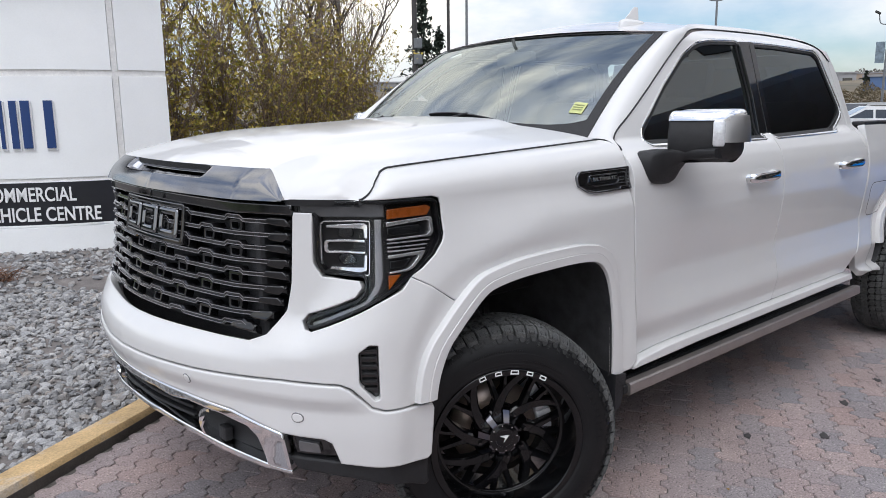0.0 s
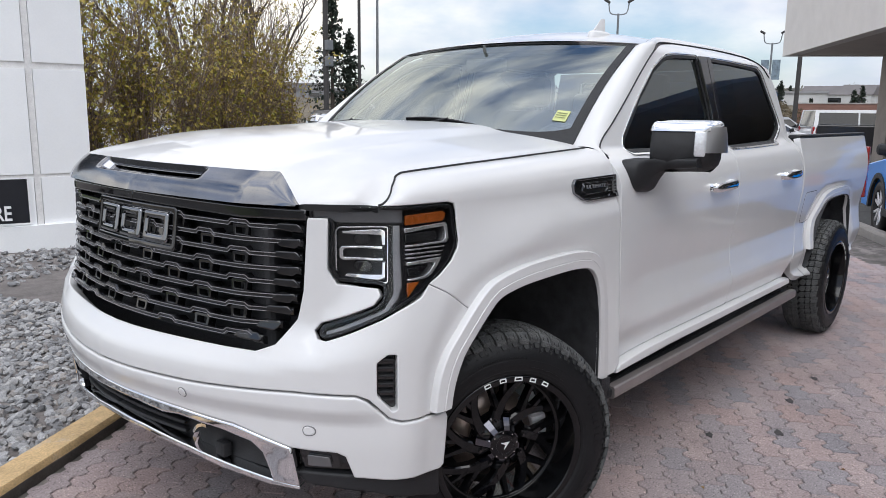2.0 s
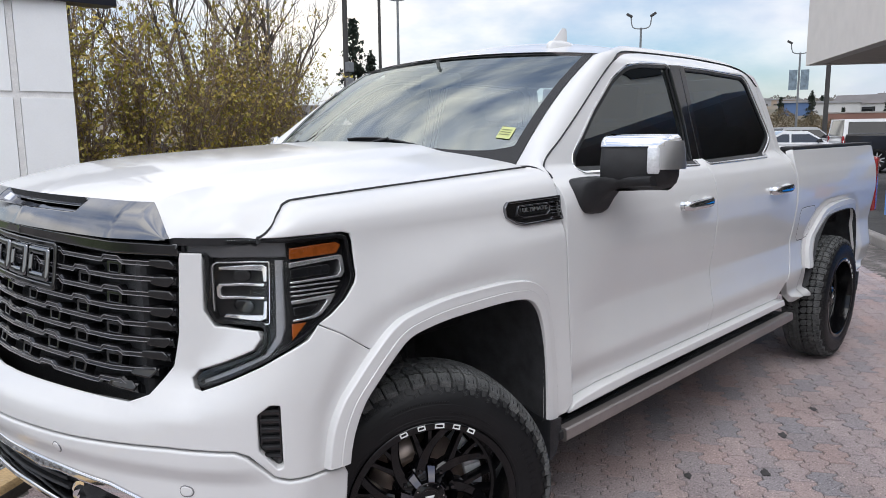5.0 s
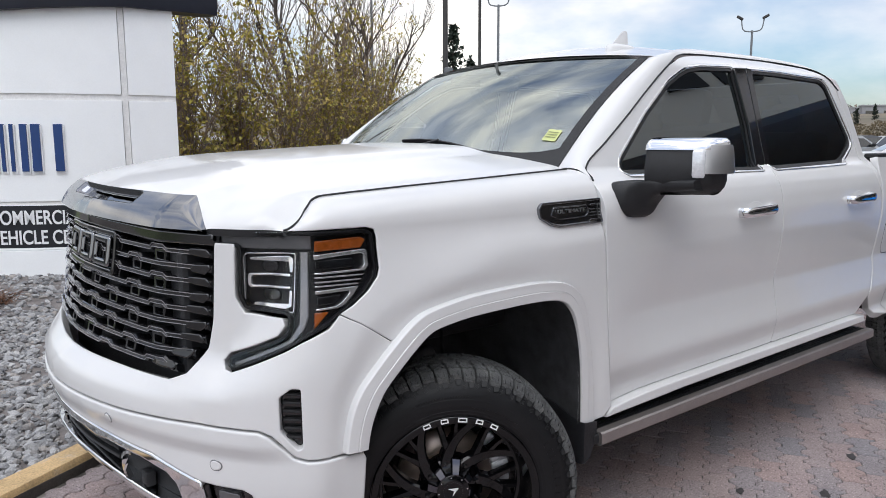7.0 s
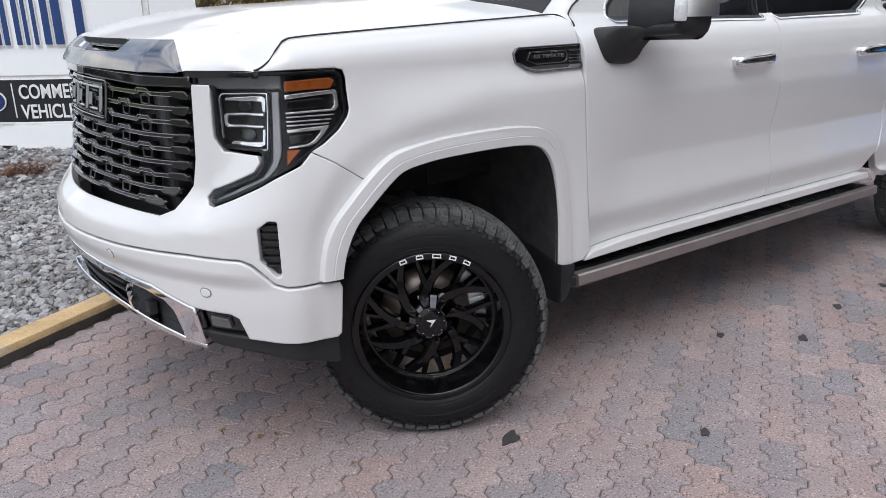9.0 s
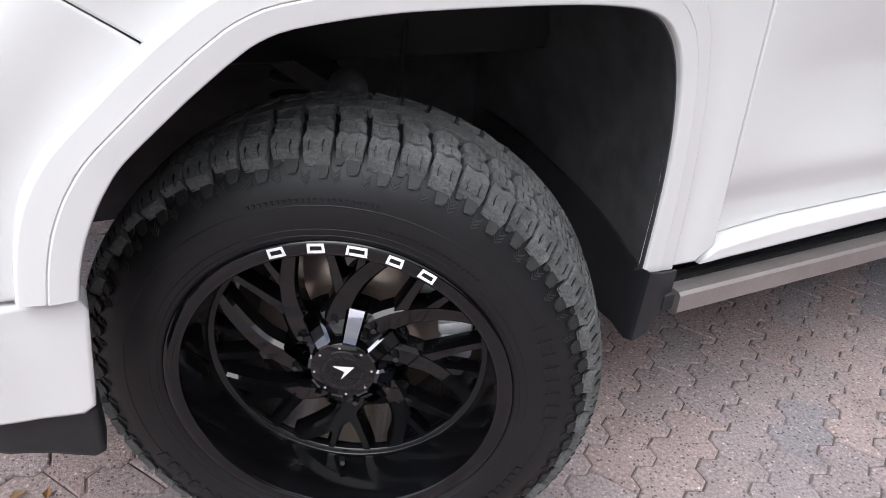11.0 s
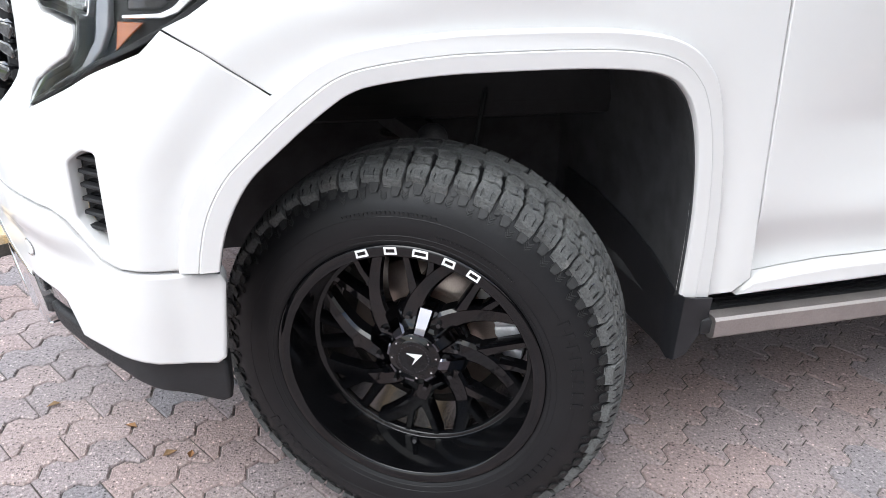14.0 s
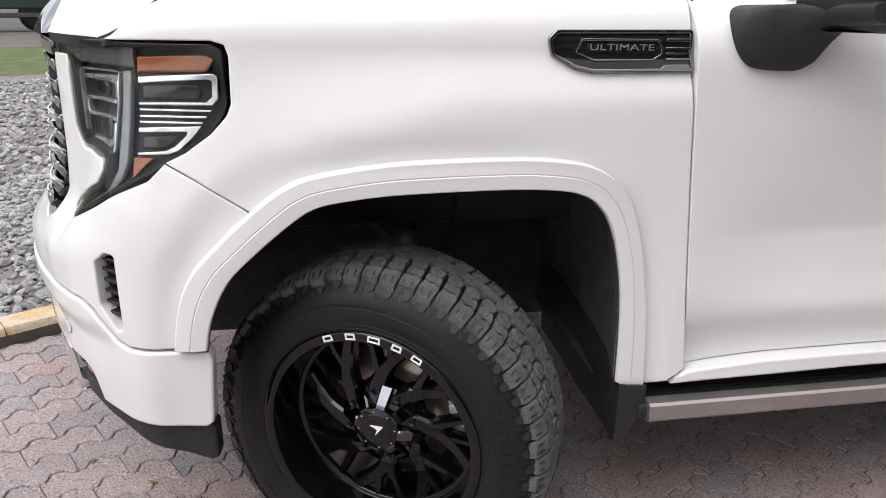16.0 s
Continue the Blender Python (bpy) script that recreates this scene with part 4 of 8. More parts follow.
def bonnet(u, v):
    """u across from -1 to 1, v from the front (0) to the windscreen (1)."""
    q = abs(u)
    ex, ey, ez = cut_at(v ** 1.5)
    a = (YC - ey - 0.003) * q
    x0 = xf(A_END * q)
    x1 = cut_at(1.0)[0] - 0.17 * (1 - q ** 2)
    x = x0 + (x1 - x0) * v ** 1.5
    crown = 0.086 * (1 - q ** 2.6)

    def top(xx):
        return 1.386 + 0.050 * (xx + 0.3) / 1.02 + crown + 0.016 * (1 - ease(0.44, 0.58, a)) * ease(-0.66, -0.25, xx)
    soft = 0.058 + 0.060 * (1 - ease(0.70, 0.95, q))
    z = top(x) - (top(x0) - zf(A_END * q)) * math.exp(-(x - x0) / soft)
    w = ease(0.93, 1.0, q)
    return x * (1 - w) + ex * w, YC - (a if u > 0 else -a), z * (1 - w) + (ez - 0.001) * w


grid("bonnet", lambda u, v: bonnet(2 * u - 1, v), 120, 70, PAINT, truck, flip=True)
for f in (lambda p: p, lambda p: Vector((p.x, 2 * YC - p.y, p.z))):
    grid("bonnet_edge", lambda u, v: f(Vector(bonnet(1.0, u)) + Vector((0.0, -0.004 * v, -0.012 * v - 0.001))), 70, 2, BLACK_PLASTIC, truck)
for f in (lambda p: p, lambda p: Vector((p.x, 2 * YC - p.y, p.z))):
    bm = bmesh.new()
    sweep(bm, [f(p + Vector((-0.0010, -0.0022, 0.0026))) for p in CUT_P[:-1]], [(0.0030 * math.cos(a), 0.0030 * math.sin(a)) for a in [k * math.pi / 3 for k in range(6)]])
    part("bonnet_gap_seal", bm, BLACK_PLASTIC, truck, "", True)
grid("bonnet_front_edge", lambda u, v: Vector(bonnet(2 * u - 1, 0.0)) + Vector((0.004 * v, 0, -0.02 * v)), 96, 2, BLACK_PLASTIC, truck)

# doors
FRONT_DOOR = [(0.747, 0.548), (0.720, 0.77), (0.694, 1.04), (0.676, 1.247), (0.670, 1.392, 0.0), (0.72, 1.455), (0.84, 1.525), (1.00, 1.625), (1.20, 1.755), (1.36, 1.850), (1.50, 1.900, 0.1), (1.72, 1.918),
              (1.959, 1.925), (1.959, 1.40), (1.959, 1.25), (1.987, 0.62), (1.987, 0.570), (1.20, 0.569), (0.95, 0.566), (0.83, 0.558)]
FRONT_WINDOW = [(0.895, 1.410), (0.905, 1.462), (1.125, 1.640), (1.325, 1.775), (1.47, 1.840, 0.06), (1.60, 1.858), (1.868, 1.868), (1.900, 1.60), (1.890, 1.400)]
REAR_DOOR = [(1.9635, 1.925), (2.30, 1.928), (2.66, 1.912), (2.80, 1.885, 0.06), (2.90, 1.815), (2.965, 1.62), (3.005, 1.43), (3.060, 1.25), (3.075, 1.04), (3.085, 0.80), (3.02, 0.66), (2.93, 0.570), (1.9915, 0.570), (1.9915, 0.62), (1.9635, 1.25)]
REAR_WINDOW = [(1.990, 1.400), (2.000, 1.866), (2.30, 1.866), (2.745, 1.852, 0.02), (2.800, 1.822, 0.02), (2.946, 1.540, 0.03), (2.940, 1.498, 0.03), (2.84, 1.440, 0.03), (2.76, 1.412)]
fw, rw = rounded(FRONT_WINDOW, 0.02), rounded(REAR_WINDOW, 0.02)
both("front_door", rounded(FRONT_DOOR, 0.012, 4), lambda x, z: (x, flank(x, max(z, 0.575))[1], z), PAINT, truck, holes=(fw,), step=0.022, r=0.002, depth=0.03)
both("rear_door", rounded(REAR_DOOR, 0.012, 4), lambda x, z: (x, flank(x, max(z, 0.575))[1], z), PAINT, truck, holes=(rw,), step=0.022, r=0.002, depth=0.03)
both("door_seal", [(1.950, 1.92), (1.974, 1.92), (1.974, 1.25), (2.000, 0.66), (2.000, 0.655), (1.976, 0.655), (1.976, 0.66), (1.950, 1.25)], sunk(flank, 0.014), BLACK_PLASTIC, truck, step=0.06, r=0.001, depth=0.006)
for w_in, lab in ((fw, "front"), (rw, "rear")):
    o = dense(w_in, 0.03)
    if area(o) < 0:
        o.reverse()
    both("window_trim", offset(o, -0.012), flank, CHROME, truck, holes=(offset(o, -0.002),), step=0.03, r=0.002, depth=0.012, lift=0.003)
    both("window_seal", offset(o, -0.001), sunk(flank, 0.004), BLACK_PLASTIC, truck, holes=(offset(o, 0.016),), step=0.03, r=0.002, depth=0.012)
    both("side_window", offset(o, 0.004), lambda x, z: (x, 0.090 + 0.28 * (z - 1.41) + 0.04 * max(0.0, z - 1.80), z), PRIVACY, truck, step=0.06, r=0.001, depth=0.003, label="dark tinted side window")


def upright(x, z):
    """The straight leaning face of the pillar between the doors."""
    return x, 0.066 + 0.28 * (z - 1.41), z


# dark centre pillar and division bar
both("centre_pillar_trim", [(1.880, 1.398), (1.890, 1.60), (1.860, 1.866), (1.9585, 1.870), (1.9585, 1.398)], upright, BLACK_GLOSS, truck, step=0.03, r=0.003, depth=0.012)
both("pillar_trim", [(1.964, 1.398), (1.964, 1.870), (2.012, 1.868), (2.004, 1.398)], upright, BLACK_GLOSS, truck, step=0.03, r=0.002, depth=0.012)

# sill and cab lower edge
both("door_sill", [(0.66, 0.53), (0.66, 0.62), (0.72, 0.70), (0.80, 0.70), (0.80, 0.53)], sunk(lambda x, z: (x, flank(x, max(z, 0.575))[1], z), 0.024), PAINT, truck, step=0.04, r=0.002, depth=0.008)
both("sill_panel", [(0.745, 0.546), (0.83, 0.554), (0.95, 0.562), (1.20, 0.565), (2.93, 0.566), (2.95, 0.530), (1.2, 0.528), (0.705, 0.519)], lambda x, z: (x, flank(x, min(z, 0.528))[1], z), PAINT, truck, step=0.05, r=0.006, depth=0.05)

# windscreen, its dark band, roof, pillars
def screen(u, v):
    q = 2 * u - 1
    b = 1 - q * q
    x = (0.665 - 0.15 * b) * (1 - v) + (1.285 - 0.10 * b) * v
    y = (0.190 + 1.62 * u) * (1 - v) + (0.252 + 1.496 * u) * v
    z = (1.432 + 0.055 * b) * (1 - v) + (1.882 + 0.026 * b) * v
    bow = 0.030 * math.sin(math.pi * v)
    return x - bow * 0.55, y, z + bow * 0.8


ws = grid("windscreen", screen, 32, 20, WINDSHIELD, truck, "raked windscreen with a yellow sticker and dark edge band", flip=True)
ws.visible_shadow = False


def screen_band(u, v):
    """The dark border printed round the windscreen."""
    p = Vector(screen(u, v))
    return p + Vector((-0.0020, 0, 0.0030))


for uv in (lambda a, b: (a, b * (0.050 + 0.12 * abs(2 * a - 1) ** 9)), lambda a, b: (a, 1 - b * 0.012), lambda a, b: (b * 0.024, a), lambda a, b: (1 - b * 0.024, a)):
    grid("screen_band", lambda a, b: screen_band(*uv(a, b)), 32, 3, BLACK_PLASTIC, truck)


def roof(u, v):
    q = 2 * u - 1
    b = 1 - abs(q) ** 2.4
    x0, x1 = 1.285 - 0.10 * (1 - q * q) - 0.004, 2.94 + 0.06 * (1 - q * q)
    x = x0 + (x1 - x0) * v
    edge_y = 0.252 + 0.135 * ease(0.0, 0.28, v)
    y = edge_y + (2 - 2 * edge_y) * u
    arc = 0.018 * math.sin(math.pi * min(1, v * 0.9 + 0.1)) * 1.2
    z = 1.885 + (0.026 + 0.024 * ease(0.0, 0.16, v)) * b + arc * (0.4 + 0.6 * b) + 0.052 * ease(0.0, 0.28, v) - 0.035 * ease(0.80, 1.0, v)
    return x, y, z


grid("roof", roof, 40, 40, PAINT, truck)
for f in (lambda p: p, lambda p: (p[0], 2 * YC - p[1], p[2])):
    # pillar between windscreen and door, running on as the roof rail
    rail_in = [screen(0, k / 10) for k in range(11)] + [roof(0, k / 12) for k in range(1, 13)]
    door_top = curve_through([(0.678, 1.392, 0), (0.72, 1.457, 0), (0.84, 1.528, 0), (1.00, 1.628, 0), (1.20, 1.758, 0), (1.36, 1.853, 0), (1.50, 1.903, 0), (1.72, 1.922, 0), (2.30, 1.932, 0), (2.66, 1.917, 0), (2.80, 1.890, 0), (2.93, 1.80, 0)], 6)
    n = 60

    def rail(u, v):
        i = u * (len(rail_in) - 1)
        k = min(len(rail_in) - 2, int(i))
        a = Vector(rail_in[k]).lerp(Vector(rail_in[k + 1]), i - k)
        j = u * (len(door_top) - 1)
        k = min(len(door_top) - 2, int(j))
        d = door_top[k].lerp(door_top[k + 1], j - k)
        b = Vector(flank(d.x, d.y))
        p = b.lerp(a, v)
        bulge = 0.020 * math.sin(math.pi * v)
        return f((p.x - bulge * 0.2 * (1 - ease(0.3, 0.5, u)), p.y - bulge * 0.5, p.z + bulge))

    grid("roof_rail", rail, n, 12, PAINT, truck)
    bm = bmesh.new()
    sweep(bm, [Vector(f(Vector(flank(d.x, d.y)) + Vector((-0.001, -0.001, 0.001)))) for d in door_top], [(0.0035 * math.cos(a), 0.0035 * math.sin(a)) for a in [k * math.pi / 4 for k in range(8)]])
    part("roof_seal", bm, BLACK_PLASTIC, truck, "", True)
    # rear corner pillar of the cab
    pil = panel("rear_pillar", [(2.812, 1.890), (2.94, 1.86), (3.02, 1.72), (3.07, 1.52), (3.084, 1.44), (3.086, 1.30), (3.068, 1.25), (3.013, 1.43), (2.973, 1.62), (2.908, 1.82)],
                (lambda x, z: f(flank(x, z))), PAINT, truck, step=0.04, r=0.005, depth=0.03, out=outward)
for u0, u1, v0, v1 in ((0, 1, 0, 0.29), (0, 1, 0.88, 1), (0, 0.125, 0.29, 0.88), (0.875, 1, 0.29, 0.88)):
    rear = lambda u, v: (3.10 - 0.12 * v, 0.10 + 1.80 * u + (0.17 - 0.34 * u) * v, 1.30 + 0.56 * v)
    grid("cab_rear_wall", lambda u, v: rear(u0 + (u1 - u0) * u, v0 + (v1 - v0) * v), 12, 8, PAINT, truck, thick=0.01)
rear_glass = grid("rear_window", lambda u, v: (3.085 - 0.09 * v, 0.35 + 1.30 * u, 1.48 + 0.34 * v), 6, 4, WINDSHIELD, truck)

# fin on the roof
bm = bmesh.new()
loft(bm, [[Vector((1.50 + l * math.cos(a), 0.57 + w * math.sin(a), 1.955 + h)) for a in [i * math.pi / 8 for i in range(16)]] for h, w, l in ((-0.02, 0.036, 0.105), (0.010, 0.034, 0.102), (0.020, 0.026, 0.090), (0.026, 0.012, 0.060))])
fin = part("roof_fin_antenna", bm, PAINT, truck, "white shark-fin antenna", True, 50)
bm = bmesh.new()
loft(bm, [[Vector((x, 0.57 + w * k, 1.970 + h)) for x, k in ((x0, 0.2), ((x0 + x1) / 2, 1), (x1, 0.5), (x1, -0.5), ((x0 + x1) / 2, -1), (x0, -0.2))] for h, w, x0, x1 in ((0.0, 0.012, 1.425, 1.545), (0.03, 0.009, 1.462, 1.545), (0.06, 0.006, 1.495, 1.543), (0.072, 0.003, 1.512, 1.540))])
bmesh.ops.recalc_face_normals(bm, faces=bm.faces)
part("fin_blade", bm, PAINT, fin, "", True, 50)

# load bed
BED = [(3.092, 1.437, 0.0), (4.70, 1.433), (4.880, 1.425, 0.05), (4.955, 1.31, 0.03), (4.945, 1.20), (4.955, 0.80), (4.90, 0.60)]
rear_in = [(x + 3.80, z) for x, z in [(p.x, p.y) for p in flare_line(0.92)]]
BED += rear_in[::-1] + [(3.46, 0.50), (3.13, 0.55), (3.035, 0.655), (3.092, 0.80), (3.092, 1.04), (3.090, 1.25)]
both("bed_side", BED, bed, PAINT, truck, step=0.028, r=0.006, depth=0.04)
flare(lambda x, z: (lambda p: (p[0] - 3.80, p[1], p[2]))(bed(x + 3.80, z)), truck, 3.80)
FLAP = dense(rounded([(3.185, 0.885), (3.165, 1.085), (3.430, 1.085), (3.450, 0.885)], 0.045), 0.02)
if area(FLAP) < 0:
    FLAP.reverse()
flap = panel("fuel_flap", FLAP, bed, PAINT, truck, step=0.04, r=0.004, depth=0.006, out=outward, lift=0.002, label="white fuel filler flap")
panel("flap_gap", offset(FLAP, -0.004), bed, BLACK_PLASTIC, flap, holes=(offset(FLAP, -0.0005),), step=0.04, r=0.0005, depth=0.004, out=outward, lift=0.0008)
for f in (lambda y: y, lambda y: 2 * YC - y):
    bm = bmesh.new()
    box(bm, (1.70, 0.075, 0.028), (3.945, f(0.055), 1.440), 0.008)
    part("bed_rail_cap", bm, BLACK_PLASTIC, truck)
    bm = bmesh.new()
    box(bm, (1.80, 0.02, 0.54), (4.02, f(0.12), 1.16), 0.0)
    part("bed_inner_wall", bm, BLACK_PLASTIC, truck)
bm = bmesh.new()
box(bm, (1.80, 1.75, 0.03), (4.02, YC, 0.90))
part("bed_floor", bm, BLACK_PLASTIC, truck)
bm = bmesh.new()
box(bm, (0.06, 1.66, 0.59), (4.93, YC, 1.12), 0.015)
part("tailgate", bm, PAINT, truck)
for f in (0.070, 2 * YC - 0.070):
    bm = bmesh.new()
    box(bm, (0.07, 0.14, 0.42), (4.960, f, 1.13), 0.015)
    part("tail_lamp", bm, material("tail_lamp_red", (0.28, 0.02, 0.02), 0.2, 0, 0.2, 40.0, coat=1.0), truck, "tall red tail lamp")
bm = bmesh.new()
box(bm, (0.16, 1.90, 0.16), (5.00, YC, 0.66), 0.03)
part("rear_bumper", bm, CHROME, truck)


# ---- mirrors, handles, badges, steps
def wing_v(x, z):
    """The nose surface's coordinate for a height on the wing."""
    if z <= 1.27:
        return z
    return 1.27 + 0.18 * math.asin(min(1, (z - 1.27) / (wing_top(x) - 1.27))) * 2 / math.pi


def wing_xz(x, z):
    return nose(sx(x), wing_v(x, z))


def ring_of(outline, z, inset=0.0, shift=(0, 0), far=False):
    o = [Vector(q) for q in outline]
    if area(o) < 0:
        o.reverse()
    o = offset(o, inset) if inset else o
    return [Vector((q.x + shift[0], (2 * YC - (q.y + shift[1])) if far else q.y + shift[1], z)) for q in o]


HOUSING = rounded([(0.855, -0.045, 0.03), (0.905, -0.175, 0.05), (0.965, -0.262, 0.06), (1.075, -0.275, 0.04), (1.065, -0.060, 0.04)], 0.04, 6)
for far in (False, True):
    sg = -1 if far else 1
    yy = (lambda y: 2 * YC - y) if far else (lambda y: y)
    bm = bmesh.new()
    loft(bm, [ring_of(HOUSING, z, i, (dx, 0), far) for z, i, dx in ((1.338, 0.060, 0.02), (1.344, 0.036, 0.015), (1.366, 0.010, 0.004), (1.392, 0.0, 0.0), (1.44, -0.001, 0.0), (1.505, 0.001, 0.006), (1.512, 0.006, 0.008))])
    body = part("wing_mirror", bm, BLACK_PLASTIC, truck, "black and chrome wing mirror on an arm", True, 40)
    bm = bmesh.new()
    loft(bm, [ring_of(HOUSING, z, i, (dx, 0), far) for z, i, dx in ((1.502, -0.004, 0.006), (1.518, -0.003, 0.008), (1.534, 0.004, 0.012), (1.543, 0.016, 0.016), (1.546, 0.034, 0.018))])
    part("mirror_cap", bm, CHROME, body, "chrome mirror cap", True, 40)
    bm = bmesh.new()
    side_cap = [(0.948, -0.240), (0.985, -0.278), (1.060, -0.290), (1.075, -0.286), (1.075, -0.270), (0.99, -0.262), (0.955, -0.230)]
    loft(bm, [ring_of(side_cap, z, 0, (0, d), far) for z, d in ((1.418, 0.0), (1.430, -0.001), (1.460, 0.002), (1.495, 0.006), (1.520, 0.012))])
    part("mirror_side_cap", bm, SOFT_CHROME, body, "", True, 40)
    bm = bmesh.new()
    lamp_o = rounded([(0.919, -0.212), (0.936, -0.240), (0.948, -0.248), (0.956, -0.238), (0.930, -0.204)], 0.005)
    loft(bm, [ring_of(lamp_o, z, i, (0, 0), far) for z, i in ((1.404, 0.004), (1.412, 0.0), (1.494, 0.0), (1.502, 0.004))])
    part("mirror_indicator", bm, LENS_WHITE, body, "clear indicator lens", True, 40)
    bm = bmesh.new()
    box(bm, (0.006, 0.17, 0.115), (1.072, yy(-0.165), 1.442), 0.002)
    part("mirror_glass", bm, CHROME, body)
    bm = bmesh.new()
    foot = rounded([(0.752, 1.368), (0.748, 1.330), (0.760, 1.290), (0.788, 1.262), (0.820, 1.256), (0.900, 1.253), (0.928, 1.268), (0.944, 1.298), (0.985, 1.350), (1.005, 1.384), (0.90, 1.388), (0.775, 1.385)], 0.03, 3)
    tip = rounded([(0.905, 1.392), (0.905, 1.382), (0.908, 1.372), (0.915, 1.364), (0.925, 1.360), (0.955, 1.358), (0.970, 1.360), (0.985, 1.364), (1.030, 1.376), (1.040, 1.392), (0.98, 1.398), (0.92, 1.397)], 0.005, 3)
    loft(bm, [[Vector((a[0] + (b[0] - a[0]) * k, yy(y), a[1] + (b[1] - a[1]) * k)) for a, b in zip(foot, tip)] for y, k in ((0.030, 0.0), (-0.044, 0.0), (-0.056, 0.08), (-0.066, 0.42), (-0.082, 0.74), (-0.115, 0.90), (-0.230, 1.0))])
    part("mirror_arm", bm, BLACK_PLASTIC, body, "", True, 60)
    # door handles
    for x0 in (1.580, 2.640):
        yb = side_y(1.225)
        bm = bmesh.new()
        pts = [(x0, yb + 0.005, 1.222), (x0 + 0.012, yb - 0.030, 1.224), (x0 + 0.06, yb - 0.040, 1.226), (x0 + 0.20, yb - 0.041, 1.229), (x0 + 0.255, yb - 0.030, 1.230), (x0 + 0.268, yb + 0.006, 1.230)]
        sweep(bm, [Vector((p.x, yy(p.y), p.z)) for p in curve_through(pts, 5)], [(0.011 * math.cos(a), 0.0215 * math.sin(a)) for a in [k * math.pi / 5 for k in range(10)]], (0, 0, 1))
        bmesh.ops.recalc_face_normals(bm, faces=bm.faces)
        part("door_handle", bm, CHROME, truck, "chrome pull handle", True, 40)
        cup = [(x0 + 0.135 + 0.075 * math.cos(a), 1.228 + 0.042 * math.sin(a)) for a in [k * math.pi / 10 for k in range(20)]]
        panel("handle_cup", cup, (mirrored(flank) if far else flank), PAINT, truck, step=0.03, r=0.008, depth=0.004, out=outward, lift=0.0015)
    # wing badge
    f = mirrored(wing_xz) if far else wing_xz
    BADGE = rounded([(0.356, 1.323), (0.372, 1.338), (0.666, 1.344), (0.672, 1.248), (0.452, 1.246), (0.412, 1.254), (0.364, 1.282)], 0.006)
    o = dense(BADGE, 0.02)
    if area(o) < 0:
        o.reverse()
    badge = panel("wing_badge", o, f, BLACK_GLOSS, truck, step=0.03, r=0.004, depth=0.008, out=outward, lift=0.008, label="gloss black trim badge with raised letters")
    panel("badge_rim", offset(o, -0.001), f, BLACK_CHROME, badge, holes=(offset(o, 0.006),), step=0.03, r=0.002, depth=0.012, out=outward, lift=0.012)
    plate = dense(rounded([(0.412, 1.290), (0.424, 1.324), (0.592, 1.326), (0.604, 1.312), (0.602, 1.286), (0.582, 1.270), (0.452, 1.268)], 0.005), 0.02)
    if area(plate) < 0:
        plate.reverse()
    panel("badge_plate", plate, f, BLACK_CHROME, badge, holes=(offset(plate, 0.004),), step=0.03, r=0.001, depth=0.01, out=outward, lift=0.012)
    for k in range(4):
        z = 1.322 - k * 0.017
        panel("badge_louvre", [(0.610, z), (0.610, z + 0.005), (0.666, z + 0.006), (0.666, z + 0.001)], f, BLACK_CHROME, badge, step=0.03, r=0.001, depth=0.01, out=outward, lift=0.012)
    panel("badge_mark", rounded([(0.597, 1.252), (0.607, 1.261), (0.662, 1.262), (0.664, 1.252)], 0.002), f, BLACK_CHROME, badge, step=0.03, r=0.001, depth=0.01, out=outward, lift=0.012)
    if not far:
        lettering("ULTIMATE", 0.0185, 0.0012, SOFT_CHROME, "badge_lettering", badge, Matrix.Translation((0.440, wing_xz(0.512, 1.30)[1] - 0.013, 1.2925)) @ Matrix.Rotation(radians(90), 4, "X") @ Matrix.Diagonal((1.68, 1, 1, 1)))
    # running board
    bm = bmesh.new()
    box(bm, (2.40, 0.136, 0.038), (1.820, yy(0.010), 0.455), 0.008)
    step_b = part("running_board", bm, BLACK_PLASTIC, truck, "black running board with a satin metal edge", True)
    bm = bmesh.new()
    sec = [(-0.010, -0.036), (-0.020, -0.026), (-0.018, 0.010), (-0.012, 0.016), (0.02, 0.016), (0.02, -0.036)]
    loft(bm, [[Vector((x, yy(-0.052 + s), 0.465 + h)) for s, h in sec] for x in (0.645, 0.651, 1.4, 2.2, 3.00, 3.01)])
    part("board_edge", bm, SATIN, step_b, "", True, 30)
    for i in range(7):
        bm = bmesh.new()
        box(bm, (2.30, 0.006, 0.004), (1.845, yy(-0.040 + i * 0.016), 0.4750))
        part("board_rib", bm, BLACK_PLASTIC, step_b)
    # wheelhouse liners and mud flaps
    for dx in (0.0, 3.80):
        arch = [Vector((-0.385 + dx, 0.55, 0))] + [Vector((p.x + dx, p.y, 0)) for p in flare_line(0.0)] + [Vector((0.572 + dx, 0.46, 0))]
        mid = Vector((0.12 + dx, 0.60, 0))

        def liner(u, v):
            i = u * (len(arch) - 1)
            k = min(len(arch) - 2, int(i))
            a = arch[k].lerp(arch[k + 1], i - k)
            g = 1.003 + 0.087 * min(1, v * 5) * (1.0 if a.y > 0.5 else 0.4)
            q = mid + (a - mid) * g
            return q.x, yy(-0.036 + 0.032 * (1 - ease(0.60, 0.70, a.y)) * (a.x < mid.x) + 0.726 * v), q.y
        grid("wheel_arch_liner", liner, 48, 10, LINER, truck, thick=0.004)
        bm = bmesh.new()
        slab(bm, [(-0.46 + dx, 0.40), (0.78 + dx, 0.40), (0.74 + dx, 1.06), (-0.42 + dx, 1.06)], 0, 0.02, Matrix.Translation((0, yy(0.69), 0)) @ Matrix.Rotation(radians(90), 4, "X"))
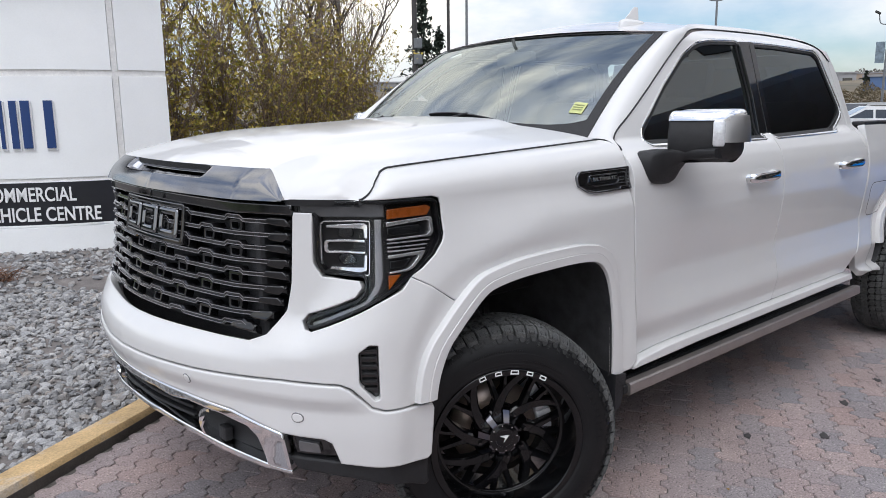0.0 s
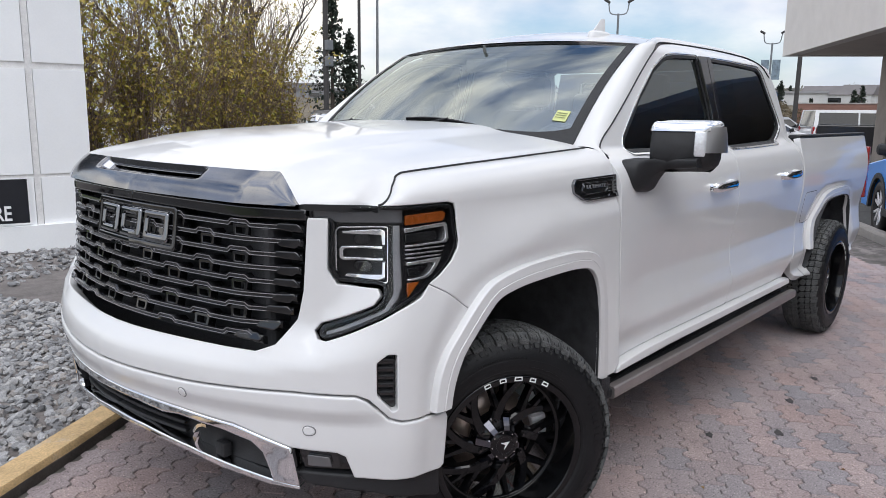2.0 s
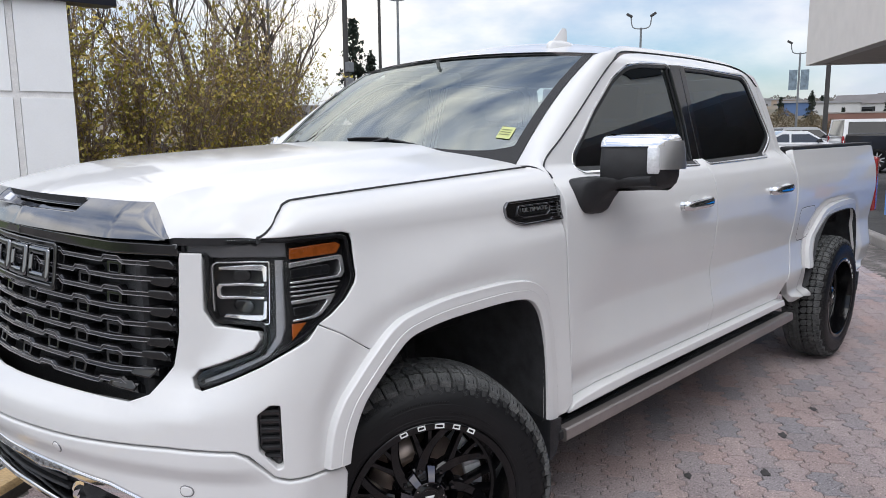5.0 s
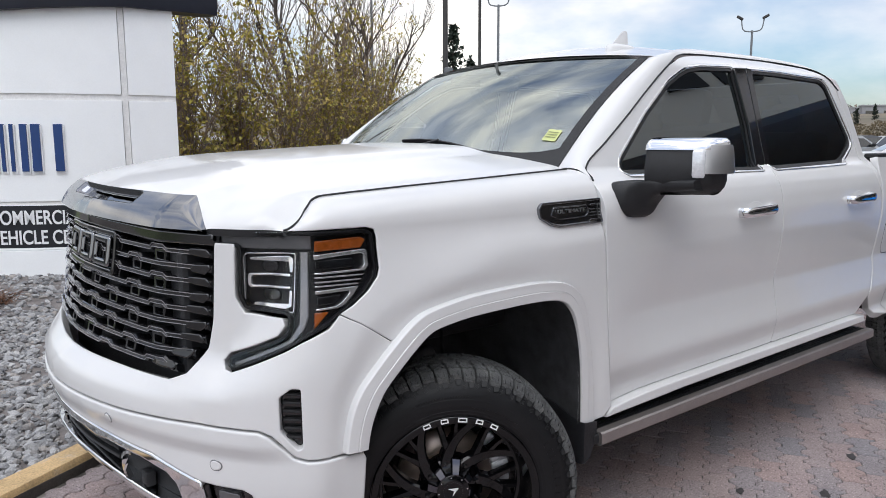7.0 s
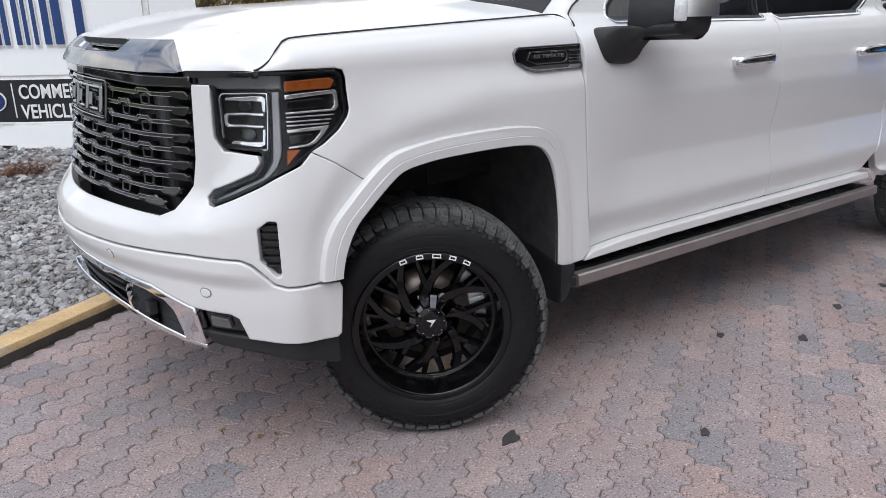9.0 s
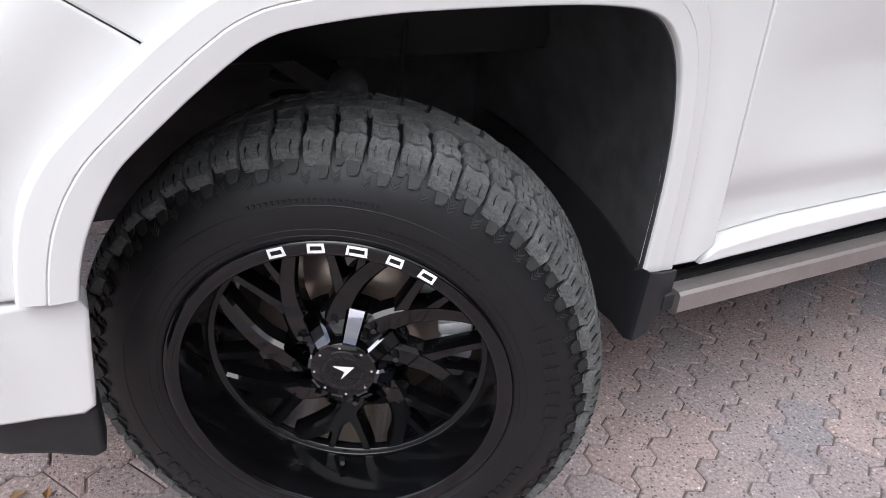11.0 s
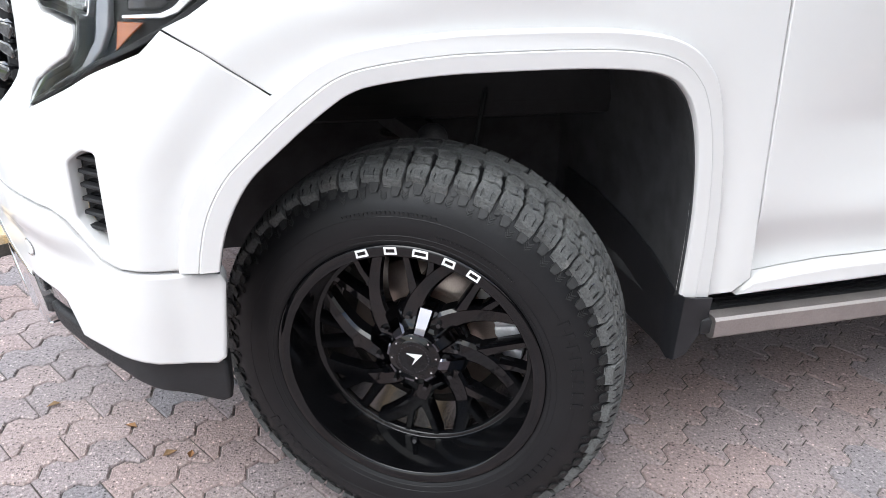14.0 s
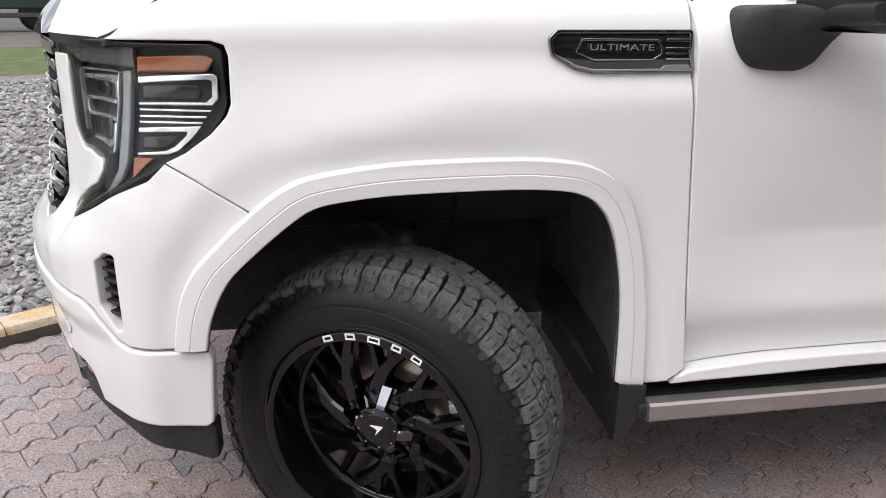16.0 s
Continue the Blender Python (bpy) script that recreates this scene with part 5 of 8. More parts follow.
        part("inner_wheel_arch", bm, LINER, truck)
        # the flap: a moulded outer face that turns inwards behind the wheel
        bm = bmesh.new()
        bend = [(0.640, -0.050), (0.596, -0.056), (0.570, -0.052), (0.562, -0.036), (0.572, 0.02), (0.585, 0.12), (0.590, 0.25), (0.590, 0.42), (0.590, 0.60)]
        foot = [0.468, 0.392, 0.378, 0.376, 0.372, 0.366, 0.366, 0.370, 0.375]
        head = [0.522, 0.528, 0.532, 0.535, 0.540, 0.560, 0.580, 0.600, 0.600]
        rings = []
        for k, ((x, y), z0, z1) in enumerate(zip(bend, foot, head)):
            back = (0.0, 0.006) if k < 3 else (0.006, 0.0)
            wave = 0.006 * math.sin(k * 1.9) if k > 3 else 0.0
            rings.append([Vector((x + dx + p[0] + w, yy(y + p[1]), z)) for p, z, w in (((0, 0), z0, wave), ((0, 0), (z0 + z1) / 2, 0), ((0, 0), z1, 0), (back, z1, 0), (back, (z0 + z1) / 2, 0), (back, z0, wave))])
        loft(bm, rings)
        part("mud_flap", bm, FLAP_RUBBER, truck, "worn black mud flap", True, 50)

# lower body, frame and axles
bm = bmesh.new()
box(bm, (5.3, 0.56, 0.16), (2.05, YC, 0.60), 0.03)
part("chassis_frame", bm, RUST, truck)
bm = bmesh.new()
box(bm, (2.35, 1.86, 0.06), (1.87, YC, 0.53), 0.01)
part("cab_floor", bm, BLACK_PLASTIC, truck)
bm = bmesh.new()
rod(bm, (3.86, 0.15, 0.445), (3.86, 1.85, 0.445), 0.045)
bmesh.ops.create_uvsphere(bm, u_segments=16, v_segments=10, radius=0.15, matrix=Matrix.Translation((3.86, YC, 0.445)))
part("rear_axle", bm, RUST, truck)
bm = bmesh.new()
box(bm, (1.25, 1.25, 0.30), (0.0, YC, 0.95), 0.05)
part("engine_block", bm, BLACK_PLASTIC, truck)
for yo in (0.0, 1.0):
    yq = lambda y: y if yo == 0 else 2 * YC - y
    bm = bmesh.new()
    sweep(bm, [(0.02, yq(0.66), 0.82), (0.06, yq(0.45), 0.80), (0.10, yq(0.27), 0.795)], [(-0.03, -0.018), (0.03, -0.018), (0.03, 0.018), (-0.03, 0.018)])
    bmesh.ops.create_uvsphere(bm, u_segments=12, v_segments=8, radius=0.035, matrix=Matrix.Translation((0.10, yq(0.27), 0.80)))
    part("upper_control_arm", bm, ARM_STEEL, truck, "", True)
    bm = bmesh.new()
    sweep(bm, [(0.30, yq(0.66), 0.42), (0.12, yq(0.22), 0.33), (-0.12, yq(0.66), 0.42)], [(-0.03, -0.022), (0.03, -0.022), (0.03, 0.022), (-0.03, 0.022)])
    part("lower_control_arm", bm, RUST, truck, "", True)
    bm = bmesh.new()
    coil = [(0.10 + 0.06 * math.cos(a), yq(0.50 + 0.0 * a) + 0.06 * math.sin(a), 0.50 + a * 0.0072) for a in [k * 0.35 for k in range(126)]]
    sweep(bm, coil, [(0.008 * math.cos(a), 0.008 * math.sin(a)) for a in [k * math.pi / 3 for k in range(6)]])
    part("coil_spring", bm, RUST, truck, "", True)
    bm = bmesh.new()
    sweep(bm, curve_through([(0.22, yq(0.60), 1.0), (0.26, yq(0.42), 0.93), (0.23, yq(0.34), 0.80), (0.18, yq(0.28), 0.66)], 8), [(0.006 * math.cos(a), 0.006 * math.sin(a)) for a in [k * math.pi / 3 for k in range(6)]])
    part("brake_hose", bm, BLACK_PLASTIC, truck, "", True)

# cabin: dashboard, wheel, seats
bm = bmesh.new()
loft(bm, [[Vector((x, y, z)) for x, z in ((0.62, 1.40), (0.75, 1.455), (0.98, 1.43), (1.06, 1.33), (1.04, 1.10), (0.70, 1.0))] for y in (0.16, 0.6, 1.4, 1.84)])
part("dashboard", bm, DASH, truck, "", True)
bm = bmesh.new()
ring = [(1.17 + 0.07 * math.sin(a), 0.60 + 0.185 * math.cos(a), 1.34 + 0.17 * math.sin(a)) for a in [k * math.pi / 16 for k in range(32)]]
sweep(bm, ring, [(0.015 * math.cos(a), 0.015 * math.sin(a)) for a in [k * math.pi / 4 for k in range(8)]], (1, 0, -0.4), True)
rod(bm, (1.02, 0.60, 1.30), (1.17, 0.60, 1.34), 0.06, 0.07)
part("steering_wheel", bm, DASH, truck, "", True)
for y in (0.60, 1.40):
    bm = bmesh.new()
    box(bm, (0.52, 0.52, 0.16), (1.72, y, 0.98), 0.05)
    box(bm, (0.16, 0.50, 0.62), (2.02, y, 1.28), 0.06, Matrix.Rotation(radians(14), 4, "Y"))
    box(bm, (0.10, 0.27, 0.19), (2.11, y, 1.70), 0.04, Matrix.Rotation(radians(10), 4, "Y"))
    part("front_seat", bm, SEAT, truck, "", True)
bm = bmesh.new()
box(bm, (0.50, 1.50, 0.16), (2.65, YC, 0.98), 0.05)
box(bm, (0.15, 1.50, 0.60), (2.92, YC, 1.28), 0.05, Matrix.Rotation(radians(12), 4, "Y"))
for y in (0.52, 1.48):
    box(bm, (0.09, 0.25, 0.15), (2.97, y, 1.64), 0.04)
part("rear_bench", bm, SEAT, truck, "", True)
bm = bmesh.new()
box(bm, (1.55, 1.36, 0.03), (2.15, YC, 1.875))
part("headliner", bm, SEAT, truck)
bm = bmesh.new()
box(bm, (0.04, 0.25, 0.07), (1.12, YC, 1.80), 0.015)
rod(bm, (1.12, YC, 1.82), (1.10, YC, 1.90), 0.008)
part("inside_mirror", bm, DASH, truck)
# sticker on the screen, wipers, washer cowl
st = grid("sticker", lambda u, v: Vector(screen(0.045 + 0.034 * u, 0.168 + 0.085 * v)) + Vector((-0.002, 0, 0.003)), 2, 2, STICKER, truck, "small yellow sticker on the windscreen")
for k in range(3):
    grid("sticker_line", lambda u, v: Vector(screen(0.049 + 0.026 * u, 0.190 + 0.018 * k + 0.006 * v)) + Vector((-0.004, 0, 0.005)), 2, 1, INK, st)
for u0, u1, v1 in ((0.20, 0.50, 0.055), (0.60, 0.90, 0.045)):
    bm = bmesh.new()
    up = Vector((-0.6, 0, 0.8))
    a = [Vector(screen(u0 + (u1 - u0) * k / 10, 0.012 + v1 * math.sin(k / 10 * 2.2))) + up * 0.018 for k in range(11)]
    sweep(bm, a, [(-0.006, -0.012), (0.006, -0.012), (0.003, 0.010), (-0.003, 0.010)], (-0.6, 0, 0.8))
    rod(bm, Vector(screen(u1, -0.02)) + up * 0.01, a[5] + up * 0.012, 0.009, 0.006)
    part("wiper", bm, BLACK_PLASTIC, truck, "", True)
grid("cowl", lambda u, v: Vector(screen(u, 0.01)) + Vector((-0.10 * v, 0, -0.022 - 0.02 * v)), 24, 2, BLACK_PLASTIC, truck)


# ---- wheels: the local y axis points inwards, the hub cap's face is the origin
CROWN = 0.080


TREAD_Y = np.array([0.0, 0.030, 0.060, 0.080, 0.095, 0.106, 0.115, 0.123, 0.129])
TREAD_R = np.array([0.4135, 0.4132, 0.4120, 0.4098, 0.4062, 0.4012, 0.3940, 0.3845, 0.3720])


def tread_r(y):
    return float(np.interp(abs(y - CROWN), TREAD_Y, TREAD_R))


SIDE_R = [0.262, 0.268, 0.282, 0.308, 0.336, 0.359, 0.378, 0.391]
SIDE_W = [-0.036, -0.046, -0.053, -0.057, -0.054, -0.046, -0.033, -0.019]


def sidewall(r):
    return float(np.interp(r, SIDE_R, SIDE_W))


def make_tyre(parent):
    prof = curve_through([(r, w, 0) for r, w in zip(SIDE_R, SIDE_W)], 4)
    prof = [(p.x, p.y) for p in prof] + [(0.3965, -0.006), (0.3985, 0.014), (0.4000, 0.050), (0.4008, CROWN)]
    back = [(r, 2 * CROWN - w) for r, w in prof[::-1]][1:]
    v, f = lathe(prof + back, 120)
    tyre = link("tyre", v, f, RUBBER, parent, "chunky all-terrain tyre with dusty tread")
    rng = random.Random(5)
    N = 58
    bm = bmesh.new()

    def block(outline, top, base, tight=1.0):
        """A tread block from an outline of (turn, across)."""
        o = [Vector(q) for q in outline]
        if area([Vector((q.x * 0.44, q.y)) for q in o]) < 0:
            o.reverse()
        c = sum(o, Vector((0, 0))) / len(o)
        o = [c + (q - c) * tight for q in o]
        def at(q, dr):
            r = tread_r(q.y) + dr
            return Vector((r * math.cos(q.x), q.y, r * math.sin(q.x)))
        lo = [bm.verts.new(at(q, base)) for q in o]
        mi = [bm.verts.new(at(q, top - 0.002)) for q in o]
        hi = [bm.verts.new(at(c + (q - c) * 0.94, top)) for q in o]
        k = len(o)
        for a, b in ((lo, mi), (mi, hi)):
            for i in range(k):
                bm.faces.new((a[i], a[(i + 1) % k], b[(i + 1) % k], b[i]))
        bm.faces.new(hi)

    P = 2 * math.pi / N
    for i in range(N):
        a = i * P
        j = lambda s=0.004: rng.uniform(-s, s)
        q = i % 2
        # shoulder rows, outer and inner
        for m in (0, 1):
            fy = (lambda y: y) if m == 0 else (lambda y: 2 * CROWN - y)
            sh = a + (0.35 * P if m else 0)
            edge = -0.040 if q else -0.034
            w = j(0.004)
            block([(sh + 0.00 * P, fy(edge)), (sh + 0.86 * P, fy(edge + 0.002)), (sh + 0.93 * P, fy(-0.016)), (sh + 0.88 * P, fy(0.003 + w)), (sh + 0.55 * P, fy(-0.003 + w)), (sh + 0.28 * P, fy(0.004 + w)), (sh - 0.02 * P, fy(-0.004))], 0.0, -0.016, 0.97)
            block([(sh + 0.04 * P, fy(0.002)), (sh + 0.30 * P, fy(0.010 + w)), (sh + 0.58 * P, fy(0.003 + w)), (sh + 0.92 * P, fy(0.009)), (sh + 1.00 * P, fy(0.026)), (sh + 0.84 * P, fy(0.037)), (sh + 0.46 * P, fy(0.031)), (sh + 0.22 * P, fy(0.038)), (sh + 0.06 * P, fy(0.024))], 0.0, -0.016, 0.93)
            # inner shoulder wedge
            block([(sh + 0.22 * P, fy(0.042)), (sh + 0.52 * P, fy(0.036)), (sh + 1.02 * P, fy(0.043)), (sh + 1.09 * P, fy(0.064)), (sh + 0.84 * P, fy(0.082)), (sh + 0.45 * P, fy(0.076)), (sh + 0.17 * P, fy(0.060))], 0.0, -0.014, 0.92)
        # middle row
        block([(a + 0.05 * P, 0.082), (a + 0.40 * P, 0.090), (a + 0.75 * P, 0.084), (a + 0.92 * P, 0.108), (a + 0.70 * P, 0.126), (a + 0.35 * P, 0.120), (a + 0.08 * P, 0.128), (a - 0.06 * P, 0.104)], 0.0, -0.014, 0.94)
    bmesh.ops.recalc_face_normals(bm, faces=bm.faces)
    part("tread", bm, TREAD, tyre, "worn dusty tread blocks")["kind"] = "stuff"
    # fine cuts across the blocks
    bm = bmesh.new()
    for i in range(N):
        a = i * P
        for m in (0, 1):
            fy = (lambda y: y) if m == 0 else (lambda y: 2 * CROWN - y)
            sh = a + (0.35 * P if m else 0)
            for c, y0, y1 in ((0.24, -0.034, -0.018), (0.66, -0.034, -0.020), (0.40, 0.012, 0.028), (0.70, 0.014, 0.030), (0.45, 0.046, 0.070), (0.70, 0.050, 0.074)):
                block([(sh + c * P, fy(y0)), (sh + (c + 0.022) * P, fy(y0)), (sh + (c + 0.06) * P, fy((y0 + y1) / 2)), (sh + (c + 0.03) * P, fy(y1)), (sh + (c + 0.008) * P, fy(y1)), (sh + (c + 0.036) * P, fy((y0 + y1) / 2))], 0.0005, -0.003)
        for c in (0.25, 0.50, 0.68):
            block([(a + c * P, 0.090), (a + (c + 0.025) * P, 0.090), (a + (c + 0.025) * P, 0.118), (a + c * P, 0.118)], 0.0005, -0.003)
    bmesh.ops.recalc_face_normals(bm, faces=bm.faces)
    part("tread_sipe", bm, RUBBER, tyre)["kind"] = "stuff"
    # lugs and chevrons on the outer sidewall
    bm = bmesh.new()

    def lug(outline, h):
        o = [Vector(q) for q in outline]
        k = len(o)
        def at(q, d):
            return Vector((q.y * math.cos(q.x), sidewall(q.y) - d, q.y * math.sin(q.x)))
        lo = [bm.verts.new(at(q, -0.003)) for q in o]
        c = sum(o, Vector((0, 0))) / k
        hi = [bm.verts.new(at(c + (q - c) * 0.90, h)) for q in o]
        for i in range(k):
            bm.faces.new((lo[i], lo[(i + 1) % k], hi[(i + 1) % k], hi[i]))
        bm.faces.new(hi)

    for i in range(N):
        a, q = i * P, i % 2
        dr = 0.006 if q else 0.0
        lug([(a + 0.03 * P, 0.391), (a + 0.04 * P, 0.374 - dr), (a + 0.12 * P, 0.368 - dr), (a + 0.42 * P, 0.367 - dr), (a + 0.51 * P, 0.373 - dr), (a + 0.53 * P, 0.391)], 0.0065)
        lug([(a + 0.58 * P, 0.391), (a + 0.58 * P, 0.382), (a + 0.66 * P, 0.377), (a + 0.86 * P, 0.376), (a + 0.93 * P, 0.391)], 0.0050)
        for c in range(3):
            r = 0.371 - c * 0.0045 - dr * 0.4
            lug([(a + 0.66 * P, r), (a + 0.86 * P, r - 0.006), (a + 1.02 * P, r + 0.001), (a + 1.02 * P, r + 0.003), (a + 0.86 * P, r - 0.004), (a + 0.66 * P, r + 0.002)], 0.0025)
    bmesh.ops.recalc_face_normals(bm, faces=bm.faces)
    part("sidewall_lug", bm, RUBBER_DUSTY, tyre)["kind"] = "stuff"
    # moulded rings and unreadable raised marks on the sidewall
    for r in (0.279, 0.290, 0.326):
        v, f = lathe([(r - 0.0014, sidewall(r) + 0.001), (r - 0.0006, sidewall(r) - 0.0014), (r + 0.0006, sidewall(r) - 0.0014), (r + 0.0014, sidewall(r) + 0.001)], 120)
        link("sidewall_ring", v, f, RUBBER, tyre)
    bm = bmesh.new()
    for start, count, r0, r1, w in ((radians(28), 8, 0.318, 0.341, 0.036), (radians(-22), 9, 0.312, 0.324, 0.026), (radians(236), 7, 0.318, 0.341, 0.036), (radians(112), 22, 0.331, 0.336, 0.012), (radians(80), 20, 0.299, 0.303, 0.013)):
        for k in range(count):
            a = start - k * w * 2.1
            lug([(a, r0), (a + w * 1.1, r0), (a + w * 1.0, r1), (a + 0.1 * w, r1)], 0.0026)
    bmesh.ops.recalc_face_normals(bm, faces=bm.faces)
    part("sidewall_mark", bm, RUBBER, tyre, "raised unreadable sidewall marks")["kind"] = "stuff"
    return tyre


def make_rim(parent):
    lipf = [(0.268, -0.032), (0.2715, -0.044), (0.2695, -0.0505), (0.2655, -0.0525), (0.2490, -0.0515), (0.2455, -0.0480)]
    barrel = [(0.2455, -0.0480), (0.2425, -0.030), (0.2370, 0.004), (0.2325, 0.040), (0.2320, 0.048), (0.2290, 0.0505), (0.2235, 0.049), (0.2205, 0.054), (0.2205, 0.068), (0.230, 0.076), (0.236, 0.225), (0.26, 0.24)]
    v, f = lathe(lipf, 128)
    rim = link("rim", v, f, RIM, parent, "deep-dish gloss black alloy rim with split spokes")
    v, f = lathe(barrel, 128)
    link("barrel", v, f, RIM_DUSTY, rim)
    face_w = lambda r: float(np.interp(r, [0.05, 0.085, 0.13, 0.18, 0.215, 0.228], [0.026, 0.030, 0.038, 0.047, 0.051, 0.051]))

    def spoke(path, width, name, depth=0.030):
        """A spoke along (radius, turn) points: a flat crest with chamfered, deep flanks."""
        bm = bmesh.new()
        pts = curve_through([(r, radians(t), 0) for r, t in path], 6)
        line = [Vector((p.x * math.cos(p.y), face_w(p.x), p.x * math.sin(p.y))) for p in pts]
        def sec(u):
            w = float(np.interp(u, [0, 0.5, 1], width))
            return [(-w - 0.003, -depth), (-w - 0.001, -0.006), (-w * 0.72, 0.0), (w * 0.72, 0.0), (w + 0.001, -0.006), (w + 0.003, -depth)]
        sweep(bm, line, sec, (0, -1, 0))
        bmesh.ops.recalc_face_normals(bm, faces=bm.faces)
        part(name, bm, RIM, rim, "", True, 28)

    for k in range(8):
        a = 14 + k * 45
        spoke([(0.062, a + 2), (0.100, a - 7), (0.142, a - 17), (0.184, a - 27), (0.227, a - 36)], [0.0260, 0.0165, 0.0125], "spoke", 0.034)
        spoke([(0.120, a - 9), (0.155, a - 6), (0.193, a - 4), (0.227, a - 3)], [0.0125, 0.0085, 0.0075], "spoke_branch")
        spoke([(0.158, a - 19.5), (0.193, a - 19), (0.227, a - 20)], [0.0105, 0.0072, 0.0068], "spoke_branch", 0.026)
    # hub: a raised disc with eight pillars round the cap
    v, f = lathe([(0.001, 0.020), (0.052, 0.020), (0.060, 0.024), (0.096, 0.034), (0.104, 0.045), (0.104, 0.075)], 48)
    link("hub_disc", v, f, RIM, rim)
    for k in range(8):
        a = radians(36.5 + 45 * k)
        m = Matrix.Rotation(-a, 4, "Y")
        bm = bmesh.new()
        loft(bm, [[m @ Vector((r, w, z)) for z, w in ((-h, w0 + 0.03), (-h, w0 + 0.005), (-h * 0.72, w0), (h * 0.72, w0), (h, w0 + 0.005), (h, w0 + 0.03))]
                  for r, w0, h in ((0.040, 0.003, 0.0130), (0.056, 0.002, 0.0140), (0.098, 0.0295, 0.0170), (0.103, 0.036, 0.0170))])
        part("hub_pillar", bm, HUB_CHROME, rim, "", True, 25)
        b = a + radians(22.5)
        bm = bmesh.new()
        rod(bm, (0.084 * math.cos(b), 0.034, 0.084 * math.sin(b)), (0.084 * math.cos(b), 0.018, 0.084 * math.sin(b)), 0.0065, 0.0052, 6)
        part("lug_nut", bm, BLACK_GLOSS, rim, "", True)
    v, f = lathe([(0.0005, -0.0005), (0.036, -0.0008), (0.0390, 0.0), (0.041, 0.0015), (0.0515, 0.0018), (0.0540, 0.004), (0.0555, 0.010), (0.0555, 0.024)], 64)
    cap = link("hub_cap", v, f, RIM, rim, "gloss black hub cap with a white mark")
    bm = bmesh.new()
    mm = Matrix.Rotation(radians(90), 4, "X")
    slab(bm, [(-0.0160, 0.0100), (0.0178, 0.0120), (-0.0024, -0.0150), (0.0030, 0.0012)], 0.0005, 0.0022, mm, 0.0004)
    part("cap_mark", bm, WHITE_MARK, cap)
    for k in range(8):
        b = radians(45 * k + 8)
        bm = bmesh.new()
        rod(bm, (0.0465 * math.cos(b), 0.004, 0.0465 * math.sin(b)), (0.0465 * math.cos(b), 0.0002, 0.0465 * math.sin(b)), 0.0022, None, 8)
        part("cap_screw", bm, CHROME, cap)
    bm = bmesh.new()
    for k in range(28):
        b = radians(360 / 28 * k)
        box(bm, (0.0022, 0.001, 0.0012), (0.0310 * math.cos(b), -0.0010, 0.0310 * math.sin(b)), 0, Matrix.Rotation(-b, 4, "Y"))
    part("cap_ring_mark", bm, BLACK_CHROME, cap)["kind"] = "stuff"
    # five plain white marks on the lip, drawn as open frames
    for w, t in ((0.0120, 110.5), (0.0120, 98.0), (0.0145, 85.5), (0.0115, 73.5), (0.0120, 62.5)):
        m = Matrix.Rotation(-radians(t - 90), 4, "Y") @ Matrix.Translation((0, -0.0522, 0.2588)) @ Matrix.Rotation(radians(90), 4, "X")
        bm = bmesh.new()
        h, e = 0.0075, 0.0040
        slab(bm, [(-w, h - e), (w, h - e), (w * 0.96, h), (-w * 0.96, h)], 0.0, 0.0012, m, 0.0003)
        slab(bm, [(-w * 1.04, -h), (-w * 1.04 + e, -h), (-w + e, h - e), (-w, h - e)], 0.0, 0.0012, m, 0.0003)
        slab(bm, [(w * 1.04 - e, -h), (w * 1.04, -h), (w, h - e), (w - e, h - e)], 0.0, 0.0012, m, 0.0003)
        slab(bm, [(-w + e, -h), (w - e, -h), (w - e, -h + e), (-w + e, -h + e)], 0.0, 0.0012, m, 0.0003)
        part("lip_mark", bm, WHITE_MARK, rim, "plain white block mark")
    bm = bmesh.new()
    rod(bm, (0.0, 0.030, -0.226), (0.004, 0.010, -0.216), 0.0055, 0.0045, 10)
    part("valve", bm, BLACK_PLASTIC, rim)
    return rim


def make_brake(parent):
    v, f = lathe([(0.08, 0.120), (0.165, 0.120), (0.166, 0.146), (0.08, 0.146)], 64)
    link("brake_disc", v, f, STEEL, parent)
    v, f = lathe([(0.0, 0.085), (0.085, 0.085), (0.092, 0.10), (0.092, 0.15)], 40)
    link("hub", v, f, STEEL, parent)
    v, f = lathe([(0.10, 0.170), (0.20, 0.165), (0.212, 0.158), (0.214, 0.170), (0.10, 0.178)], 48)
    link("dust_shield", v, f, RUST, parent)
    bm = bmesh.new()
    loft(bm, [[Vector((r * math.cos(a), w, r * math.sin(a))) for r, w in ((0.152, 0.105), (0.204, 0.105), (0.206, 0.19), (0.150, 0.19))] for a in [radians(-6 + 6 * i) for i in range(10)]])
    bmesh.ops.recalc_face_normals(bm, faces=bm.faces)
    caliper = part("brake_caliper", bm, CASTING, parent, "pale cast brake caliper", True)
    bm = bmesh.new()
    for k in range(7):
        a = radians(-3 + 8 * k)
        m = Matrix.Rotation(-a, 4, "Y")
        box(bm, (0.058 - 0.006 * (k % 2), 0.115, 0.024), m @ Vector((0.178, 0.150, 0)), 0.006, m)
        part("caliper_rib", bm, CASTING, caliper, "", True)
        bm = bmesh.new()
    bm = bmesh.new()
    box(bm, (0.10, 0.06, 0.30), (0.0, 0.21, 0.02), 0.02)
    rod(bm, (0, 0.16, 0), (0, 0.30, 0), 0.055)
    part("steering_knuckle", bm, RUST, parent, "", True)


